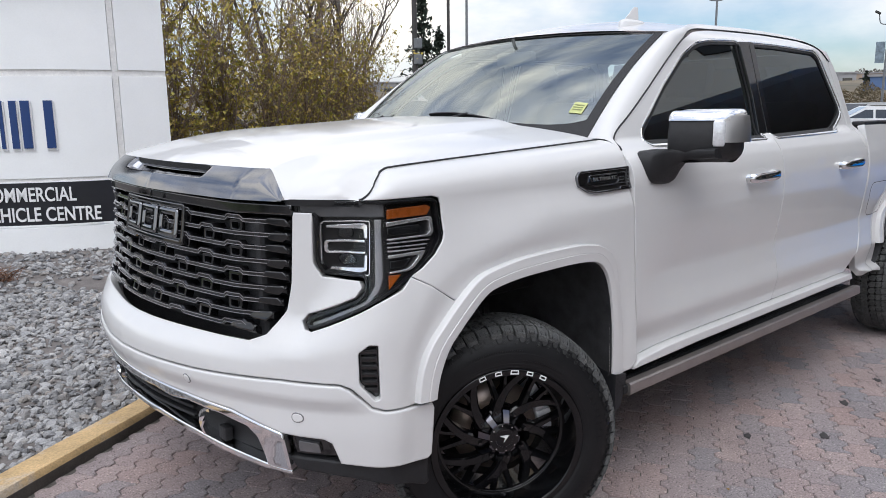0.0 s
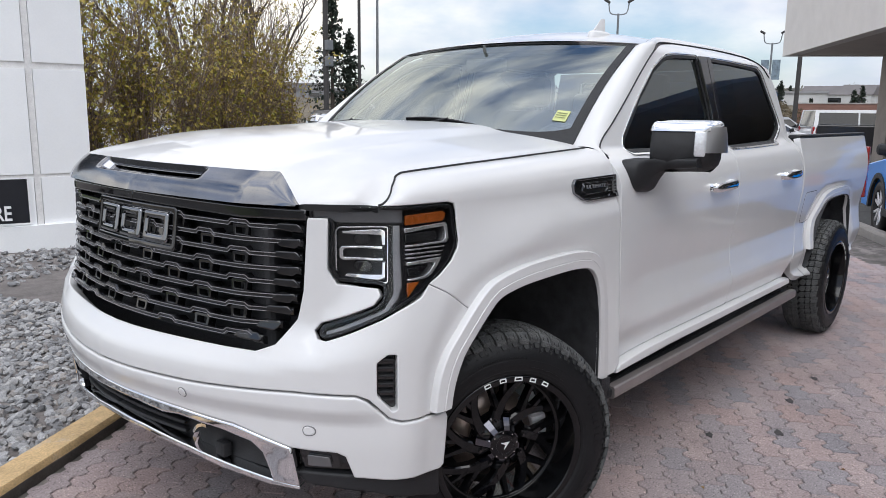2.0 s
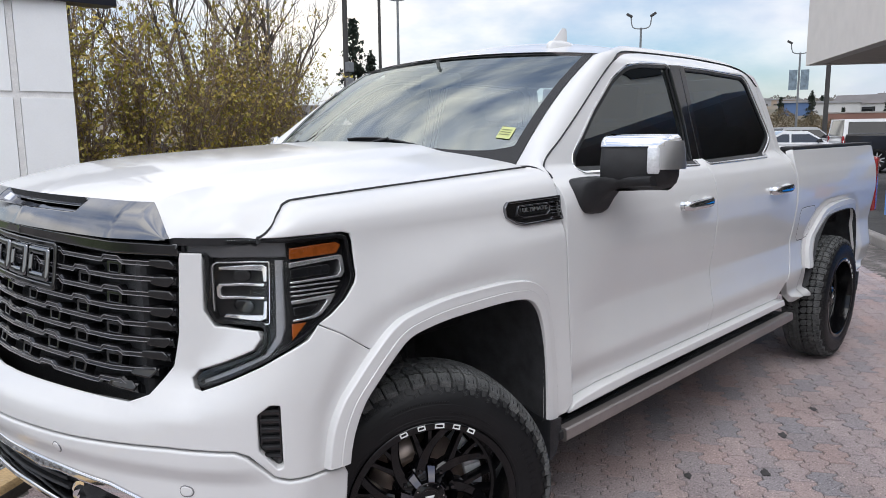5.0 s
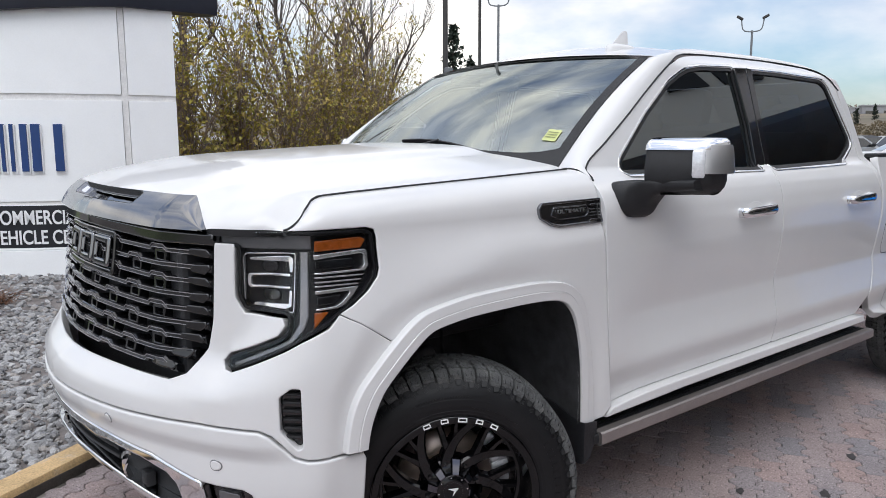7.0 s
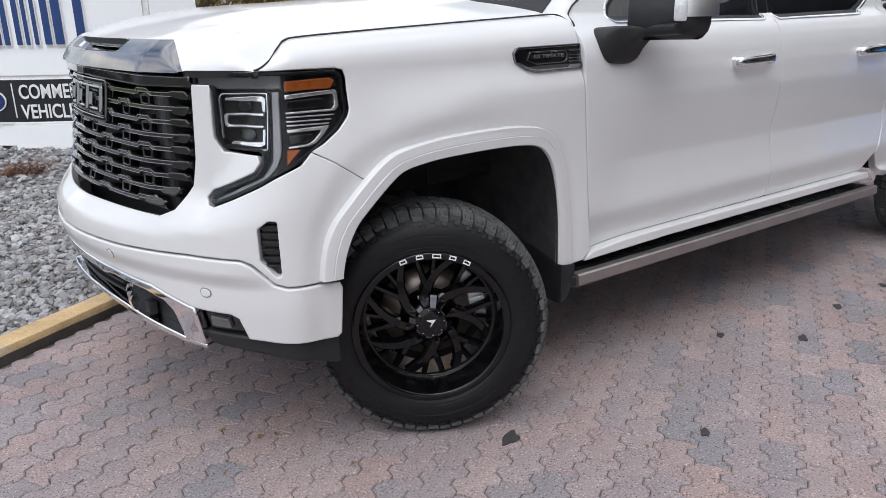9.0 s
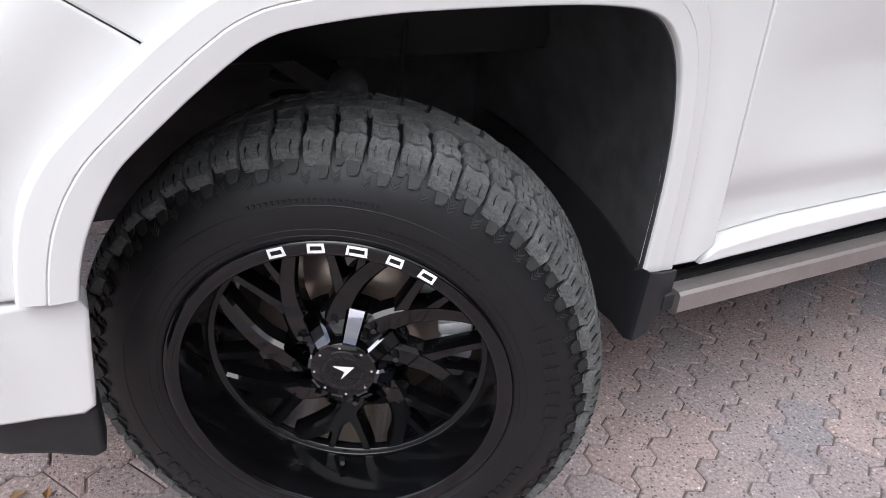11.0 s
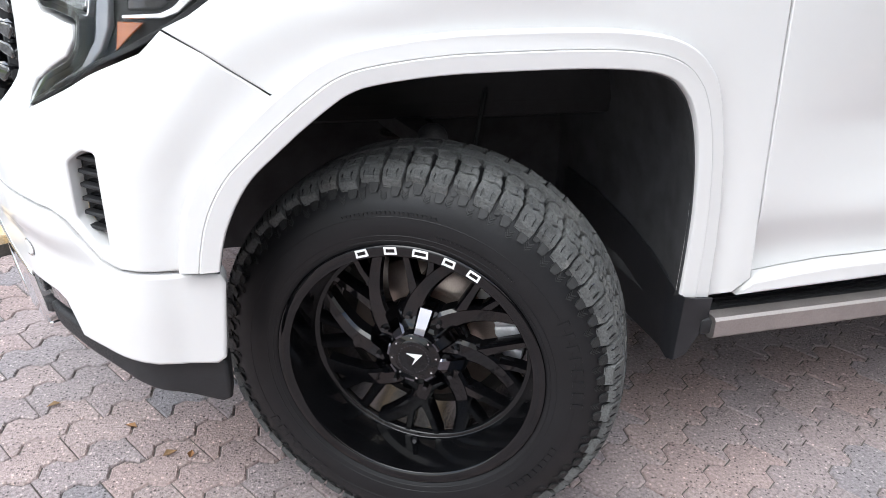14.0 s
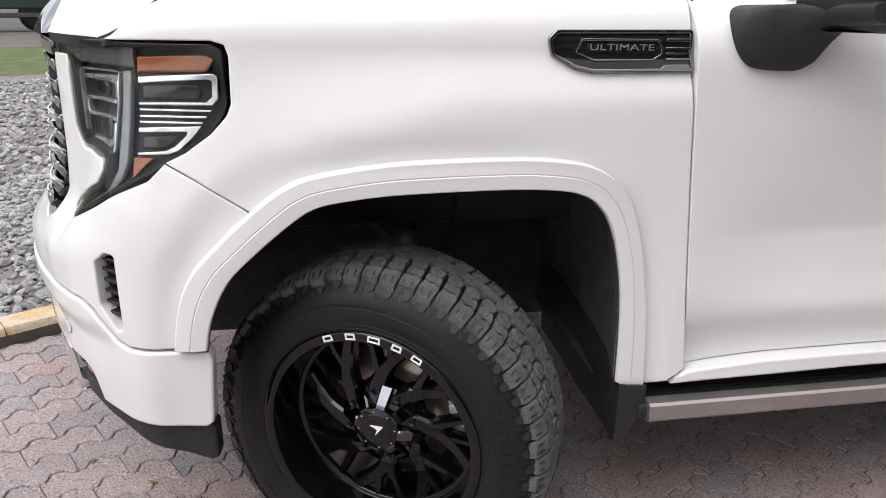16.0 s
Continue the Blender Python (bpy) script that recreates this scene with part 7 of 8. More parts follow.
# ---------------------------------------------------------------- vehicles further off
def vehicle(name, label, colour, at, turn, kind="suv", size=1.0, detail=False):
    """A parked vehicle: the nose points along local -x, the wheels stand on the ground."""
    car = thing(name, label, {"pickup": "pickup truck", "van": "van"}.get(kind, "car"), at, turn)
    paint = material(name + "_paint", colour, 0.3, 0.0, 0.03, 3.0, coat=0.5)
    L, W, H = {"suv": (4.7, 1.88, 1.62), "pickup": (5.8, 2.0, 1.92), "van": (5.2, 1.95, 1.95), "car": (4.6, 1.82, 1.46)}[kind]
    belt, base = H * 0.60, 0.34
    wheels_x = (0.95, L - 1.05)
    r = 0.37 if kind != "pickup" else 0.41
    prof = {"suv": [(0.02, 0.50), (0.0, 0.75), (0.12, 0.93), (1.15, 1.06), (L - 0.3, belt + 0.05), (L - 0.02, 0.92), (L, 0.5)],
            "car": [(0.02, 0.45), (0.0, 0.62), (0.10, 0.78), (1.2, 0.94), (L - 0.9, 0.98), (L - 0.1, 0.95), (L, 0.5)],
            "van": [(0.02, 0.50), (0.0, 0.85), (0.15, 1.02), (0.95, 1.15), (L - 0.1, 1.15), (L, 1.0), (L, 0.5)],
            "pickup": [(0.02, 0.55), (0.0, 1.0), (0.12, 1.18), (1.4, 1.26), (3.45, 1.30), (3.5, 1.30), (L - 0.05, 1.32), (L, 1.2), (L, 0.6)]}[kind]
    under = []
    for cx in wheels_x[::-1]:
        under += [(cx + (r + 0.07) * math.cos(a), base + (r + 0.10) * math.sin(a)) for a in [k * math.pi / 8 for k in range(9)]]
    outline = prof + [(L - 0.03, base)] + under + [(0.05, base)]
    bm = bmesh.new()
    rings = []
    for y, ins, up in ((0.0, 0.03, 0.0), (0.05, 0.0, 0.0), (W - 0.05, 0.0, 0.0), (W, 0.03, 0.0)):
        rings.append([Vector((min(max(x, ins), L - ins), y - W / 2, z - (ins if z > 0.6 else 0))) for x, z in outline])
    loft(bm, rings)
    body = part("body", bm, paint, car, "", True, 30)
    cab = {"suv": [(1.15, 1.06), (1.95, H - 0.03), (2.3, H), (L - 0.75, H - 0.03), (L - 0.18, belt + 0.06)], "car": [(1.2, 0.94), (2.05, H - 0.02), (2.9, H), (L - 0.75, 0.98)],
           "van": [(0.95, 1.15), (1.55, H - 0.05), (1.9, H), (L - 0.15, H - 0.02), (L - 0.02, 1.15)], "pickup": [(1.4, 1.26), (2.1, H - 0.03), (2.4, H), (3.25, H - 0.03), (3.45, 1.30)]}[kind]
    bm = bmesh.new()
    zb = min(z for _, z in cab)
    loft(bm, [[Vector((x + (0.06 if z > zb + 0.2 else 0) * k, y * (1 - 0.16 * (z - zb) / (H - zb)), z)) for x, z in cab] for y, k in ((-W / 2 + 0.04, 1), (-W / 2 + 0.10, 0), (W / 2 - 0.10, 0), (W / 2 - 0.04, 1))])
    part("cabin", bm, paint, car, "", True, 30)
    # glazing set a little proud of the cabin
    def pane(pts, yside):
        bm2 = bmesh.new()
        rr = []
        for x, z in pts:
            w = (W / 2 - 0.035) * (1 - 0.16 * (z - zb) / (H - zb))
            rr.append(Vector((x, yside * (w + 0.006), z)))
        inner = [Vector((p.x, p.y - yside * 0.02, p.z)) for p in rr]
        loft(bm2, [rr, inner])
        part("side_glass", bm2, SHOP_GLASS, car)
    x0, x1 = cab[0][0], cab[-1][0]
    lo, hi = zb + 0.05, H - 0.14
    mid = (x0 + x1) / 2 + 0.2
    for sd in (-1, 1):
        fx = x0 + (cab[1][0] - x0) * (hi - zb) / (cab[1][1] - zb)
        bx = x1 - (x1 - cab[-2][0]) * (hi - zb) / (cab[-2][1] - zb)
        pane([(x0 + 0.22, lo), (fx + 0.15, hi), (mid - 0.04, hi), (mid - 0.04, lo)], sd)
        pane([(mid + 0.04, lo), (mid + 0.04, hi), (bx - 0.12, hi), (x1 - 0.18, lo)], sd)
    a, b = cab[0], cab[1]
    for (a, b, nm) in ((cab[0], cab[1], "windscreen"), (cab[-1], cab[-2], "rear_window")):
        bm = bmesh.new()
        sgn = -1 if nm == "windscreen" else 1
        p = [Vector((a[0] + (b[0] - a[0]) * t + sgn * 0.012, y, a[1] + (b[1] - a[1]) * t + 0.006)) for t, y in ((0.06, -W / 2 + 0.16), (0.06, W / 2 - 0.16), (0.94, W / 2 - 0.24), (0.94, -W / 2 + 0.24))]
        loft(bm, [p, [q - Vector((sgn * 0.02, 0, 0.01)) for q in p]])
        part(nm, bm, SHOP_GLASS, car)
    if kind == "pickup":
        bm = bmesh.new()
        box(bm, (2.15, W - 0.24, 0.02), (4.62, 0, 1.335))
        part("bed_cover", bm, BLACK_PLASTIC, car)
    for cx in wheels_x:
        for sd in (-1, 1):
            w = new("wheel")
            w.parent = car
            w.matrix_basis = pose(cx, sd * (W / 2 - 0.02), r, 0, 0, 0 if sd < 0 else 180)
            v, f = lathe([(r * 0.66, 0.0), (r * 0.8, -0.012), (r * 0.95, 0.0), (r, 0.03), (r, 0.19), (r * 0.7, 0.22)], 32)
            link("tyre", v, f, RUBBER, w)
            v, f = lathe([(0.001, 0.05), (r * 0.60, 0.06), (r * 0.67, 0.0)], 32)
            link("rim_back", v, f, BLACK_PLASTIC, w)
            for k in range(5):
                bm = bmesh.new()
                a0 = 2 * math.pi * k / 5
                for da in (-0.16, 0.16):
                    q0, q1 = a0 + da * 0.6, a0 + da * 1.7
                    sweep(bm, [(0.05 * math.cos(q0), 0.02, 0.05 * math.sin(q0)), (r * 0.65 * math.cos(q1), 0.012, r * 0.65 * math.sin(q1))], [(-0.02, -0.01), (0.02, -0.01), (0.016, 0.004), (-0.016, 0.004)], (0, -1, 0))
                part("rim_spoke", bm, CASTING, w)
            if detail:
                bm = bmesh.new()
                pts = [(cx + (r + 0.085) * math.cos(a), sd * (W / 2 + 0.004), base + (r + 0.10) * math.sin(a)) for a in [k * math.pi / 14 for k in range(15)]]
                sweep(bm, pts, [(-0.035, -0.03), (0.035, -0.03), (0.035, 0.012), (-0.035, 0.012)], (0, sd, 0))
                part("arch_trim", bm, BLACK_PLASTIC, car)
    for sd in (-1, 1):
        bm = bmesh.new()
        box(bm, (0.16, 0.30, 0.12), (0.12, sd * (W / 2 - 0.20), 0.80 if kind in ("suv", "car") else 1.02), 0.03)
        part("headlamp", bm, CHROME, car)
        bm = bmesh.new()
        box(bm, (0.08, 0.20, 0.18 if kind != "van" else 0.5), (L - 0.03, sd * (W / 2 - 0.12), 0.95 if kind != "pickup" else 1.10), 0.02)
        part("tail_lamp", bm, RED_LENS, car)
        bm = bmesh.new()
        box(bm, (0.13, 0.22, 0.15), (cab[0][0] + 0.42, sd * (W / 2 + 0.10), cab[0][1] + 0.12), 0.05)
        rod(bm, (cab[0][0] + 0.45, sd * (W / 2 - 0.05), cab[0][1] + 0.02), (cab[0][0] + 0.43, sd * (W / 2 + 0.06), cab[0][1] + 0.08), 0.02)
        part("mirror", bm, BLACK_PLASTIC, car, "", True)
        bm = bmesh.new()
        box(bm, (L - 2.6, 0.05, 0.10), (L / 2, sd * (W / 2 - 0.005), base + 0.02), 0.01)
        part("sill_trim", bm, BLACK_PLASTIC, car)
    bm = bmesh.new()
    box(bm, (L - 0.2, W - 0.5, 0.2), (L / 2, 0, base + 0.05))
    part("underbody", bm, BLACK_PLASTIC, car)
    return car


RED_LENS = material("red_lens", (0.30, 0.015, 0.02), 0.2, 0, 0.1, 30.0, coat=1.0)
vehicle("blue_car", "bright blue crossover parked below the canopy edge", (0.012, 0.26, 0.82), (10.82, 0.32, 0), 203.7, "suv", detail=True)
vehicle("black_pickup", "black pickup parked in the lot behind the lane", (0.012, 0.012, 0.015), (30.7, 1.3, 0), 105, "pickup")
vehicle("white_van", "white van with dark windows parked in the lot", (0.75, 0.75, 0.75), (37.8, 4.6, 0), 125, "van")
vehicle("white_sedan", "white saloon car parked in the lot", (0.75, 0.75, 0.76), (33.2, 7.6, 0), 122, "car")
vehicle("silver_car", "silver car parked in the far lot", (0.35, 0.36, 0.37), (38.0, 13.0, 0), 150, "suv")
vehicle("grey_saloon", "pale grey car parked in the far lot", (0.40, 0.41, 0.42), (41.0, 10.5, 0), 150, "suv")
vehicle("pale_car", "pale car parked in the back row of the lot", (0.55, 0.56, 0.58), (48.5, 14.0, 0), 155, "suv")
vehicle("white_hatchback", "white hatchback parked in the back row of the lot", (0.70, 0.70, 0.71), (50.0, 17.2, 0), 155, "suv")
vehicle("dark_car", "dark grey car parked in the back row of the lot", (0.05, 0.052, 0.06), (43.0, 14.6, 0), 160, "suv")
vehicle("black_suv", "black car parked beyond the hedge", (0.012, 0.013, 0.016), (16.5, 17.5, 0), 205, "suv")
vehicle("white_car", "white car parked beyond the hedge", (0.70, 0.70, 0.70), (9.5, 19.5, 0), 200, "suv")
vehicle("grey_car", "grey car parked beyond the hedge", (0.20, 0.21, 0.22), (5.8, 18.2, 0), 198, "car")
vehicle("white_estate", "white car parked beyond the shrubs", (0.70, 0.70, 0.70), (13.4, 20.6, 0), 202, "car")
box_truck = thing("dark_trailer", "dark green box trailer standing beyond the road", "trailer", (*yard(1.0, 23.6), 0), 31)
bm = bmesh.new()
box(bm, (7.5, 2.3, 2.2), (3, 0, 1.75), 0.05)
part("box_body", bm, material("dark_green_panel", (0.018, 0.030, 0.025), 0.5, 0, 0.2, 2.0), box_truck)
bm = bmesh.new()
box(bm, (7.3, 0.12, 0.14), (3, -1.12, 0.48), 0.02)
part("chassis_rail", bm, POLE, box_truck)
for cx in (0.6, 4.6, 5.6):
    v, f = lathe([(0.02, 0.0), (0.3, 0.02), (0.45, 0.0), (0.48, 0.04), (0.48, 0.25), (0.3, 0.28)], 24)
    w = link("wheel", v, f, RUBBER, box_truck)
    w.matrix_basis = pose(cx, -1.12, 0.48)


# ---------------------------------------------------------------- poles and lamps
def pole(at, h, r, label, mat=POLE):
    bm = bmesh.new()
    rod(bm, (0, 0, 0), (0, 0, h), r, r * 0.8, 12)
    p = thing("utility_pole", label, "pole", at)
    part("shaft", bm, mat, p, "", True)
    bm = bmesh.new()
    rod(bm, (0, 0, 0), (0, 0, 0.12), r * 1.9, r * 1.7, 12)
    part("foot", bm, CONCRETE, p)
    return p


p1 = pole((23.7, 29.2, 0), 13, 0.15, "dark utility pole behind the shrubs")
pole((28.4, 31.8, 0), 12, 0.10, "slim dark pole behind the shrubs")
pole((7.2, 21.7, 0), 11, 0.13, "dark pole beside the sign")
pole((50.9, 14.1, 0), 10, 0.16, "dark pole beyond the canopy")
for z in (3.3, 4.1):
    bm = bmesh.new()
    box(bm, (0.35, 0.30, 0.5), (0.05, -0.2, z + 0.8), 0.03)
    part("switch_box", bm, GALV, p1)


def street_lamp(at, h, turn, banner=False):
    s = thing("street_lamp", "tall lot lamp with raised floodlights", "street lamp", at, turn, group="lot lamps")
    bm = bmesh.new()
    rod(bm, (0, 0, 0), (0, 0, h), 0.10, 0.07, 10)
    part("shaft", bm, GALV, s, "", True)
    for sd in (-1, 1):
        bm = bmesh.new()
        sweep(bm, curve_through([(0, 0, h - 0.1), (0, sd * 0.55, h + 0.05), (0, sd * 0.7, h + 0.7)], 5), [(0.04 * math.cos(a), 0.04 * math.sin(a)) for a in [k * math.pi / 3 for k in range(6)]], (1, 0, 0))
        part("arm", bm, GALV, s)
        bm = bmesh.new()
        box(bm, (0.30, 0.45, 0.16), (0, sd * 0.80, h + 0.85), 0.04, Matrix.Rotation(radians(sd * 30), 4, "X"))
        part("floodlight", bm, POLE, s)
        if banner:
            bm = bmesh.new()
            box(bm, (0.02, 0.62, 1.6), (0, sd * 0.43, h - 2.15), 0.005)
            part("banner", bm, BANNER, s, "faded blue banner")
    bm = bmesh.new()
    rod(bm, (0, 0, 0), (0, 0, 0.6), 0.25, 0.25, 12)
    part("foot", bm, CONCRETE, s)


BANNER = material("faded_blue_banner", (0.20, 0.255, 0.30), 0.8, 0, 0.4, 3.0)
street_lamp((47.0, 25.3, 0), 8.6, 30)
street_lamp((63.3, 20.0, 0), 7.6, 20, True)
street_lamp((31.0, 33.0, 0), 9.6, 40)
street_lamp((25.0, 38.0, 0), 10.5, 55)


# ---------------------------------------------------------------- far town
FAR = [material("far_wall_" + n, c, 0.9, 0, 0.12, 0.3) for n, c in (("white", (0.55, 0.55, 0.54)), ("tan", (0.34, 0.27, 0.21)), ("grey", (0.30, 0.30, 0.31)), ("blue", (0.10, 0.16, 0.30)), ("brick", (0.24, 0.13, 0.10)))]
FAR_ROOF = material("far_roof", (0.16, 0.15, 0.15), 0.9, 0, 0.1, 0.4)
FIELD = material("dry_field", (0.22, 0.18, 0.11), 0.95, 0, 0.3, 0.05, 0.3, 2.0)
HILL = material("far_hill", (0.17, 0.14, 0.095), 0.95, 0, 0.3, 0.03, 0.3, 0.5, second=(0.09, 0.09, 0.066), second_at=0.5)


def far_house(at, turn, size, mat, floors, gable):
    h = thing("far_building", "distant low building beyond the lot", "building", at, turn, group="far town")
    L, D, H = size
    bm = bmesh.new()
    box(bm, (L, D, H), (0, 0, H / 2))
    part("wall", bm, mat, h)
    bm = bmesh.new()
    if gable:
        loft(bm, [[Vector((x, -D / 2 - 0.3, H)), Vector((x, D / 2 + 0.3, H)), Vector((x, 0, H + D * 0.28))] for x in (-L / 2 - 0.3, L / 2 + 0.3)])
    else:
        box(bm, (L + 0.5, D + 0.5, 0.4), (0, 0, H + 0.2))
    part("roof", bm, FAR_ROOF if gable else FAR[2], h)
    n = max(2, int(L / 4))
    for fl in range(floors):
        for i in range(n):
            bm = bmesh.new()
            box(bm, (L / n * 0.55, 0.15, 0.9), (-L / 2 + L / n * (i + 0.5), -D / 2 - 0.02, 1.2 + fl * 2.2))
            part("window", bm, SHOP_GLASS, h)


rng = random.Random(21)
hill_v, hill_f = [], []
for i in range(41):
    a = radians(-30 + 190 * i / 40)
    for j, (d, z) in enumerate(((90, -0.1), (115, 1.6), (160, 4.2), (260, 8.6), (420, 12.5), (700, 17.0))):
        k = 1 + 0.12 * noise.noise(Vector((i * 0.35, j, 0)))
        hill_v.append((d * math.cos(a), d * math.sin(a), z * k))
for i in range(40):
    for j in range(5):
        hill_f.append((i * 6 + j, (i + 1) * 6 + j, (i + 1) * 6 + j + 1, i * 6 + j + 1))
tagged(link("hillside", hill_v, hill_f, HILL), "low dry slope rising behind the town", "hill", kind="structure")
for i in range(46):
    a = radians(-22 + 84 * i / 45)
    d = rng.choice((170, 210, 250, 300, 360, 410))
    z = float(np.interp(d, [90, 115, 160, 260, 420], [-0.2, 1.3, 3.8, 8.0, 11.5]))
    far_house((d * math.cos(a), d * math.sin(a), z - 0.3), math.degrees(a) - 90 + rng.uniform(-20, 20), (rng.uniform(7, 16), rng.uniform(5, 7), rng.uniform(2.2, 3.2)), rng.choice(FAR), 1 if rng.random() < 0.99 else 2, rng.random() < 0.18)
far_house((150.1, 49.1, 3.6), 108, (6.0, 5.0, 2.7), FAR[3], 1, False)
far_house((152.2, 42.6, 3.6), 105, (8.0, 5.0, 2.5), FAR[0], 1, False)
low_wall = thing("low_wall", "long reddish retaining wall at the edge of the lot", "wall", (88.6, 17.8, 0.2), 101)
bm = bmesh.new()
box(bm, (14, 0.4, 2.9), (0, 0, 1.45), 0.03)
part("wall_body", bm, FAR[4], low_wall)
bm = bmesh.new()
box(bm, (14, 0.5, 0.15), (0, 0, 2.97), 0.02)
part("coping", bm, CONCRETE, low_wall)


# ---------------------------------------------------------------- shrubs and trees
BARK = material("grey_brown_bark", (0.085, 0.068, 0.055), 0.9, 0, 0.3, 30.0, 0.3, 120.0)
LEAF = piece_colours("autumn_leaves", [(0.46, 0.42, 0.07), (0.60, 0.48, 0.07), (0.32, 0.33, 0.06), (0.70, 0.52, 0.09), (0.36, 0.25, 0.09), (0.55, 0.46, 0.09), (0.44, 0.30, 0.09)], 0.7, 80.0, 0.0, 80.0)
TWIG = material("reddish_brown_twigs", (0.23, 0.17, 0.125), 0.9, 0, 0.3, 30.0, 0.3, 120.0)
NEEDLE = material("spruce_needles", (0.022, 0.035, 0.022), 0.9, 0, 0.4, 4.0, 0.4, 20.0)


def limb(V, F, line, r0, r1, n=5):
    """Adds a tapering limb along a line to verts and faces."""
    b, k = len(V), len(line)
    for i, p in enumerate(line):
        t = (line[min(i + 1, k - 1)] - line[max(i - 1, 0)]).normalized()
        x = t.orthogonal().normalized()
        y = t.cross(x)
        r = r0 + (r1 - r0) * i / (k - 1)
        for j in range(n):
            a = 2 * math.pi * j / n
            V.append(p + x * (r * math.cos(a)) + y * (r * math.sin(a)))
    for i in range(k - 1):
        for j in range(n):
            F.append((b + i * n + j, b + i * n + (j + 1) % n, b + (i + 1) * n + (j + 1) % n, b + (i + 1) * n + j))


def leaf(V, F, p, s, rg):
    """A small folded leaf."""
    e = Euler((rg.uniform(-1.2, 1.2), rg.uniform(-1.2, 1.2), rg.uniform(0, 6.3))).to_matrix()
    b = len(V)
    for q in ((0, 0, 0), (s * 0.42, s * 0.40, s * 0.10), (s * 1.15, 0, -0.06 * s), (s * 0.42, -s * 0.40, s * 0.10)):
        V.append(p + e @ Vector(q))
    F.append((b, b + 1, b + 2))
    F.append((b, b + 2, b + 3))


def shrub(at, h, spread, stems, leaves, seed):
    rg = random.Random(seed)
    s = thing("shrub", "tall many-stemmed shrub with thin yellow-green autumn leaves", "shrub", at, group="hedge shrubs")
    V, F, LV, LF = [], [], [], []
    spots = []
    for i in range(stems):
        a, lean = rg.uniform(0, 6.3), rg.uniform(0.05, 1) * spread
        top = Vector((math.cos(a) * lean, math.sin(a) * lean, h * rg.uniform(0.55, 1.05)))
        base = Vector((math.cos(a) * 0.22 * rg.random(), math.sin(a) * 0.22 * rg.random(), -0.05))
        line = [base + (top - base) * t + Vector((top.x, top.y, 0)) * (-0.35 * math.sin(math.pi * t)) + Vector((rg.gauss(0, 0.03), rg.gauss(0, 0.03), 0)) * (t > 0) for t in [k / 8 for k in range(9)]]
        limb(V, F, line, rg.uniform(0.009, 0.020), 0.003)
        for k in range(rg.randint(9, 15)):
            t = rg.uniform(0.25, 0.98)
            j = min(7, int(t * 8))
            p = line[j].lerp(line[j + 1], t * 8 - j)
            d = Vector((rg.gauss(0, 1), rg.gauss(0, 1), rg.uniform(0.3, 1.6))).normalized() * rg.uniform(0.25, 0.75) * (1.1 - 0.5 * t)
            tw = [p, p + d * 0.5 + Vector((rg.gauss(0, .03), rg.gauss(0, .03), 0.01)), p + d + Vector((0, 0, 0.05))]
            limb(V, F, tw, 0.0050, 0.0018, 3)
            spots += [tw[0].lerp(tw[1], rg.random()), tw[1].lerp(tw[2], rg.random()), tw[1].lerp(tw[2], rg.random()), tw[2]]
    # leaves hang on in clusters, fewer on the inner twigs
    rg.shuffle(spots)
    full = spots[:int(len(spots) * 0.45)]
    for _ in range(int(leaves * 1.0)):
        p = rg.choice(full) + Vector((rg.gauss(0, 0.05), rg.gauss(0, 0.05), rg.gauss(0, 0.05)))
        leaf(LV, LF, p, rg.uniform(0.03, 0.08), rg)
    link("stem", V, F, TWIG, s)["kind"] = "stuff"
    link("leaf", LV, LF, LEAF, s, smooth=False)["kind"] = "stuff"
    return s


for k, (x, y, h, sp, st, lv) in enumerate(((1.5, 8.4, 3.3, 1.1, 34, 2300), (2.5, 8.9, 3.7, 1.1, 36, 2400), (3.4, 9.1, 3.6, 1.2, 36, 2400), (4.4, 9.6, 3.4, 1.2, 36, 2300), (5.4, 10.0, 3.3, 1.2, 34, 2100), (6.5, 10.8, 3.3, 1.3, 34, 2000),
                                           (7.8, 11.6, 3.0, 1.3, 30, 1700), (2.2, 10.4, 3.8, 1.3, 30, 1700), (4.2, 11.2, 3.8, 1.3, 30, 1700), (6.4, 12.6, 3.4, 1.3, 28, 1500), (5.9, 11.2, 4.7, 1.2, 30, 1600), (7.1, 12.0, 4.8, 1.3, 30, 1500), (8.6, 13.2, 4.8, 1.3, 28, 1300))):
    shrub((x, y, 0.0), h, sp, st, lv, 100 + k)


def bare_tree(at, h, seed, r=0.12):
    rg = random.Random(seed)
    s = thing("bare_tree", "leafless autumn tree with fine upright branches", "tree", at, group="bare trees")
    V, F, V2, F2 = [], [], [], []

    def grow(p, d, length, rad, depth, v, f):
        line = [p]
        q = d.copy()
        for _ in range(4):
            q = (q + Vector((rg.gauss(0, 0.13), rg.gauss(0, 0.13), 0.06))).normalized()
            line.append(line[-1] + q * length / 4)
        limb(v, f, line, rad, rad * 0.6, 6 if depth < 2 else 4)
        if depth == 4:
            return
        for i in range(rg.randint(3, 5) if depth < 3 else 4):
            t = rg.uniform(0.35, 1.0)
            j = min(3, int(t * 4))
            b = line[j].lerp(line[j + 1], t * 4 - j)
            nd = (q + Vector((rg.gauss(0, 0.55), rg.gauss(0, 0.55), rg.uniform(0.0, 0.5)))).normalized()
            grow(b, nd, length * rg.uniform(0.50, 0.72), rad * rg.uniform(0.35, 0.55), depth + 1, V2, F2)

    grow(Vector((0, 0, -0.1)), Vector((0, 0, 1)), h * 0.45, r, 0, V, F)
    link("trunk", V, F, BARK, s)
    link("crown", V2, F2, BARK, s)


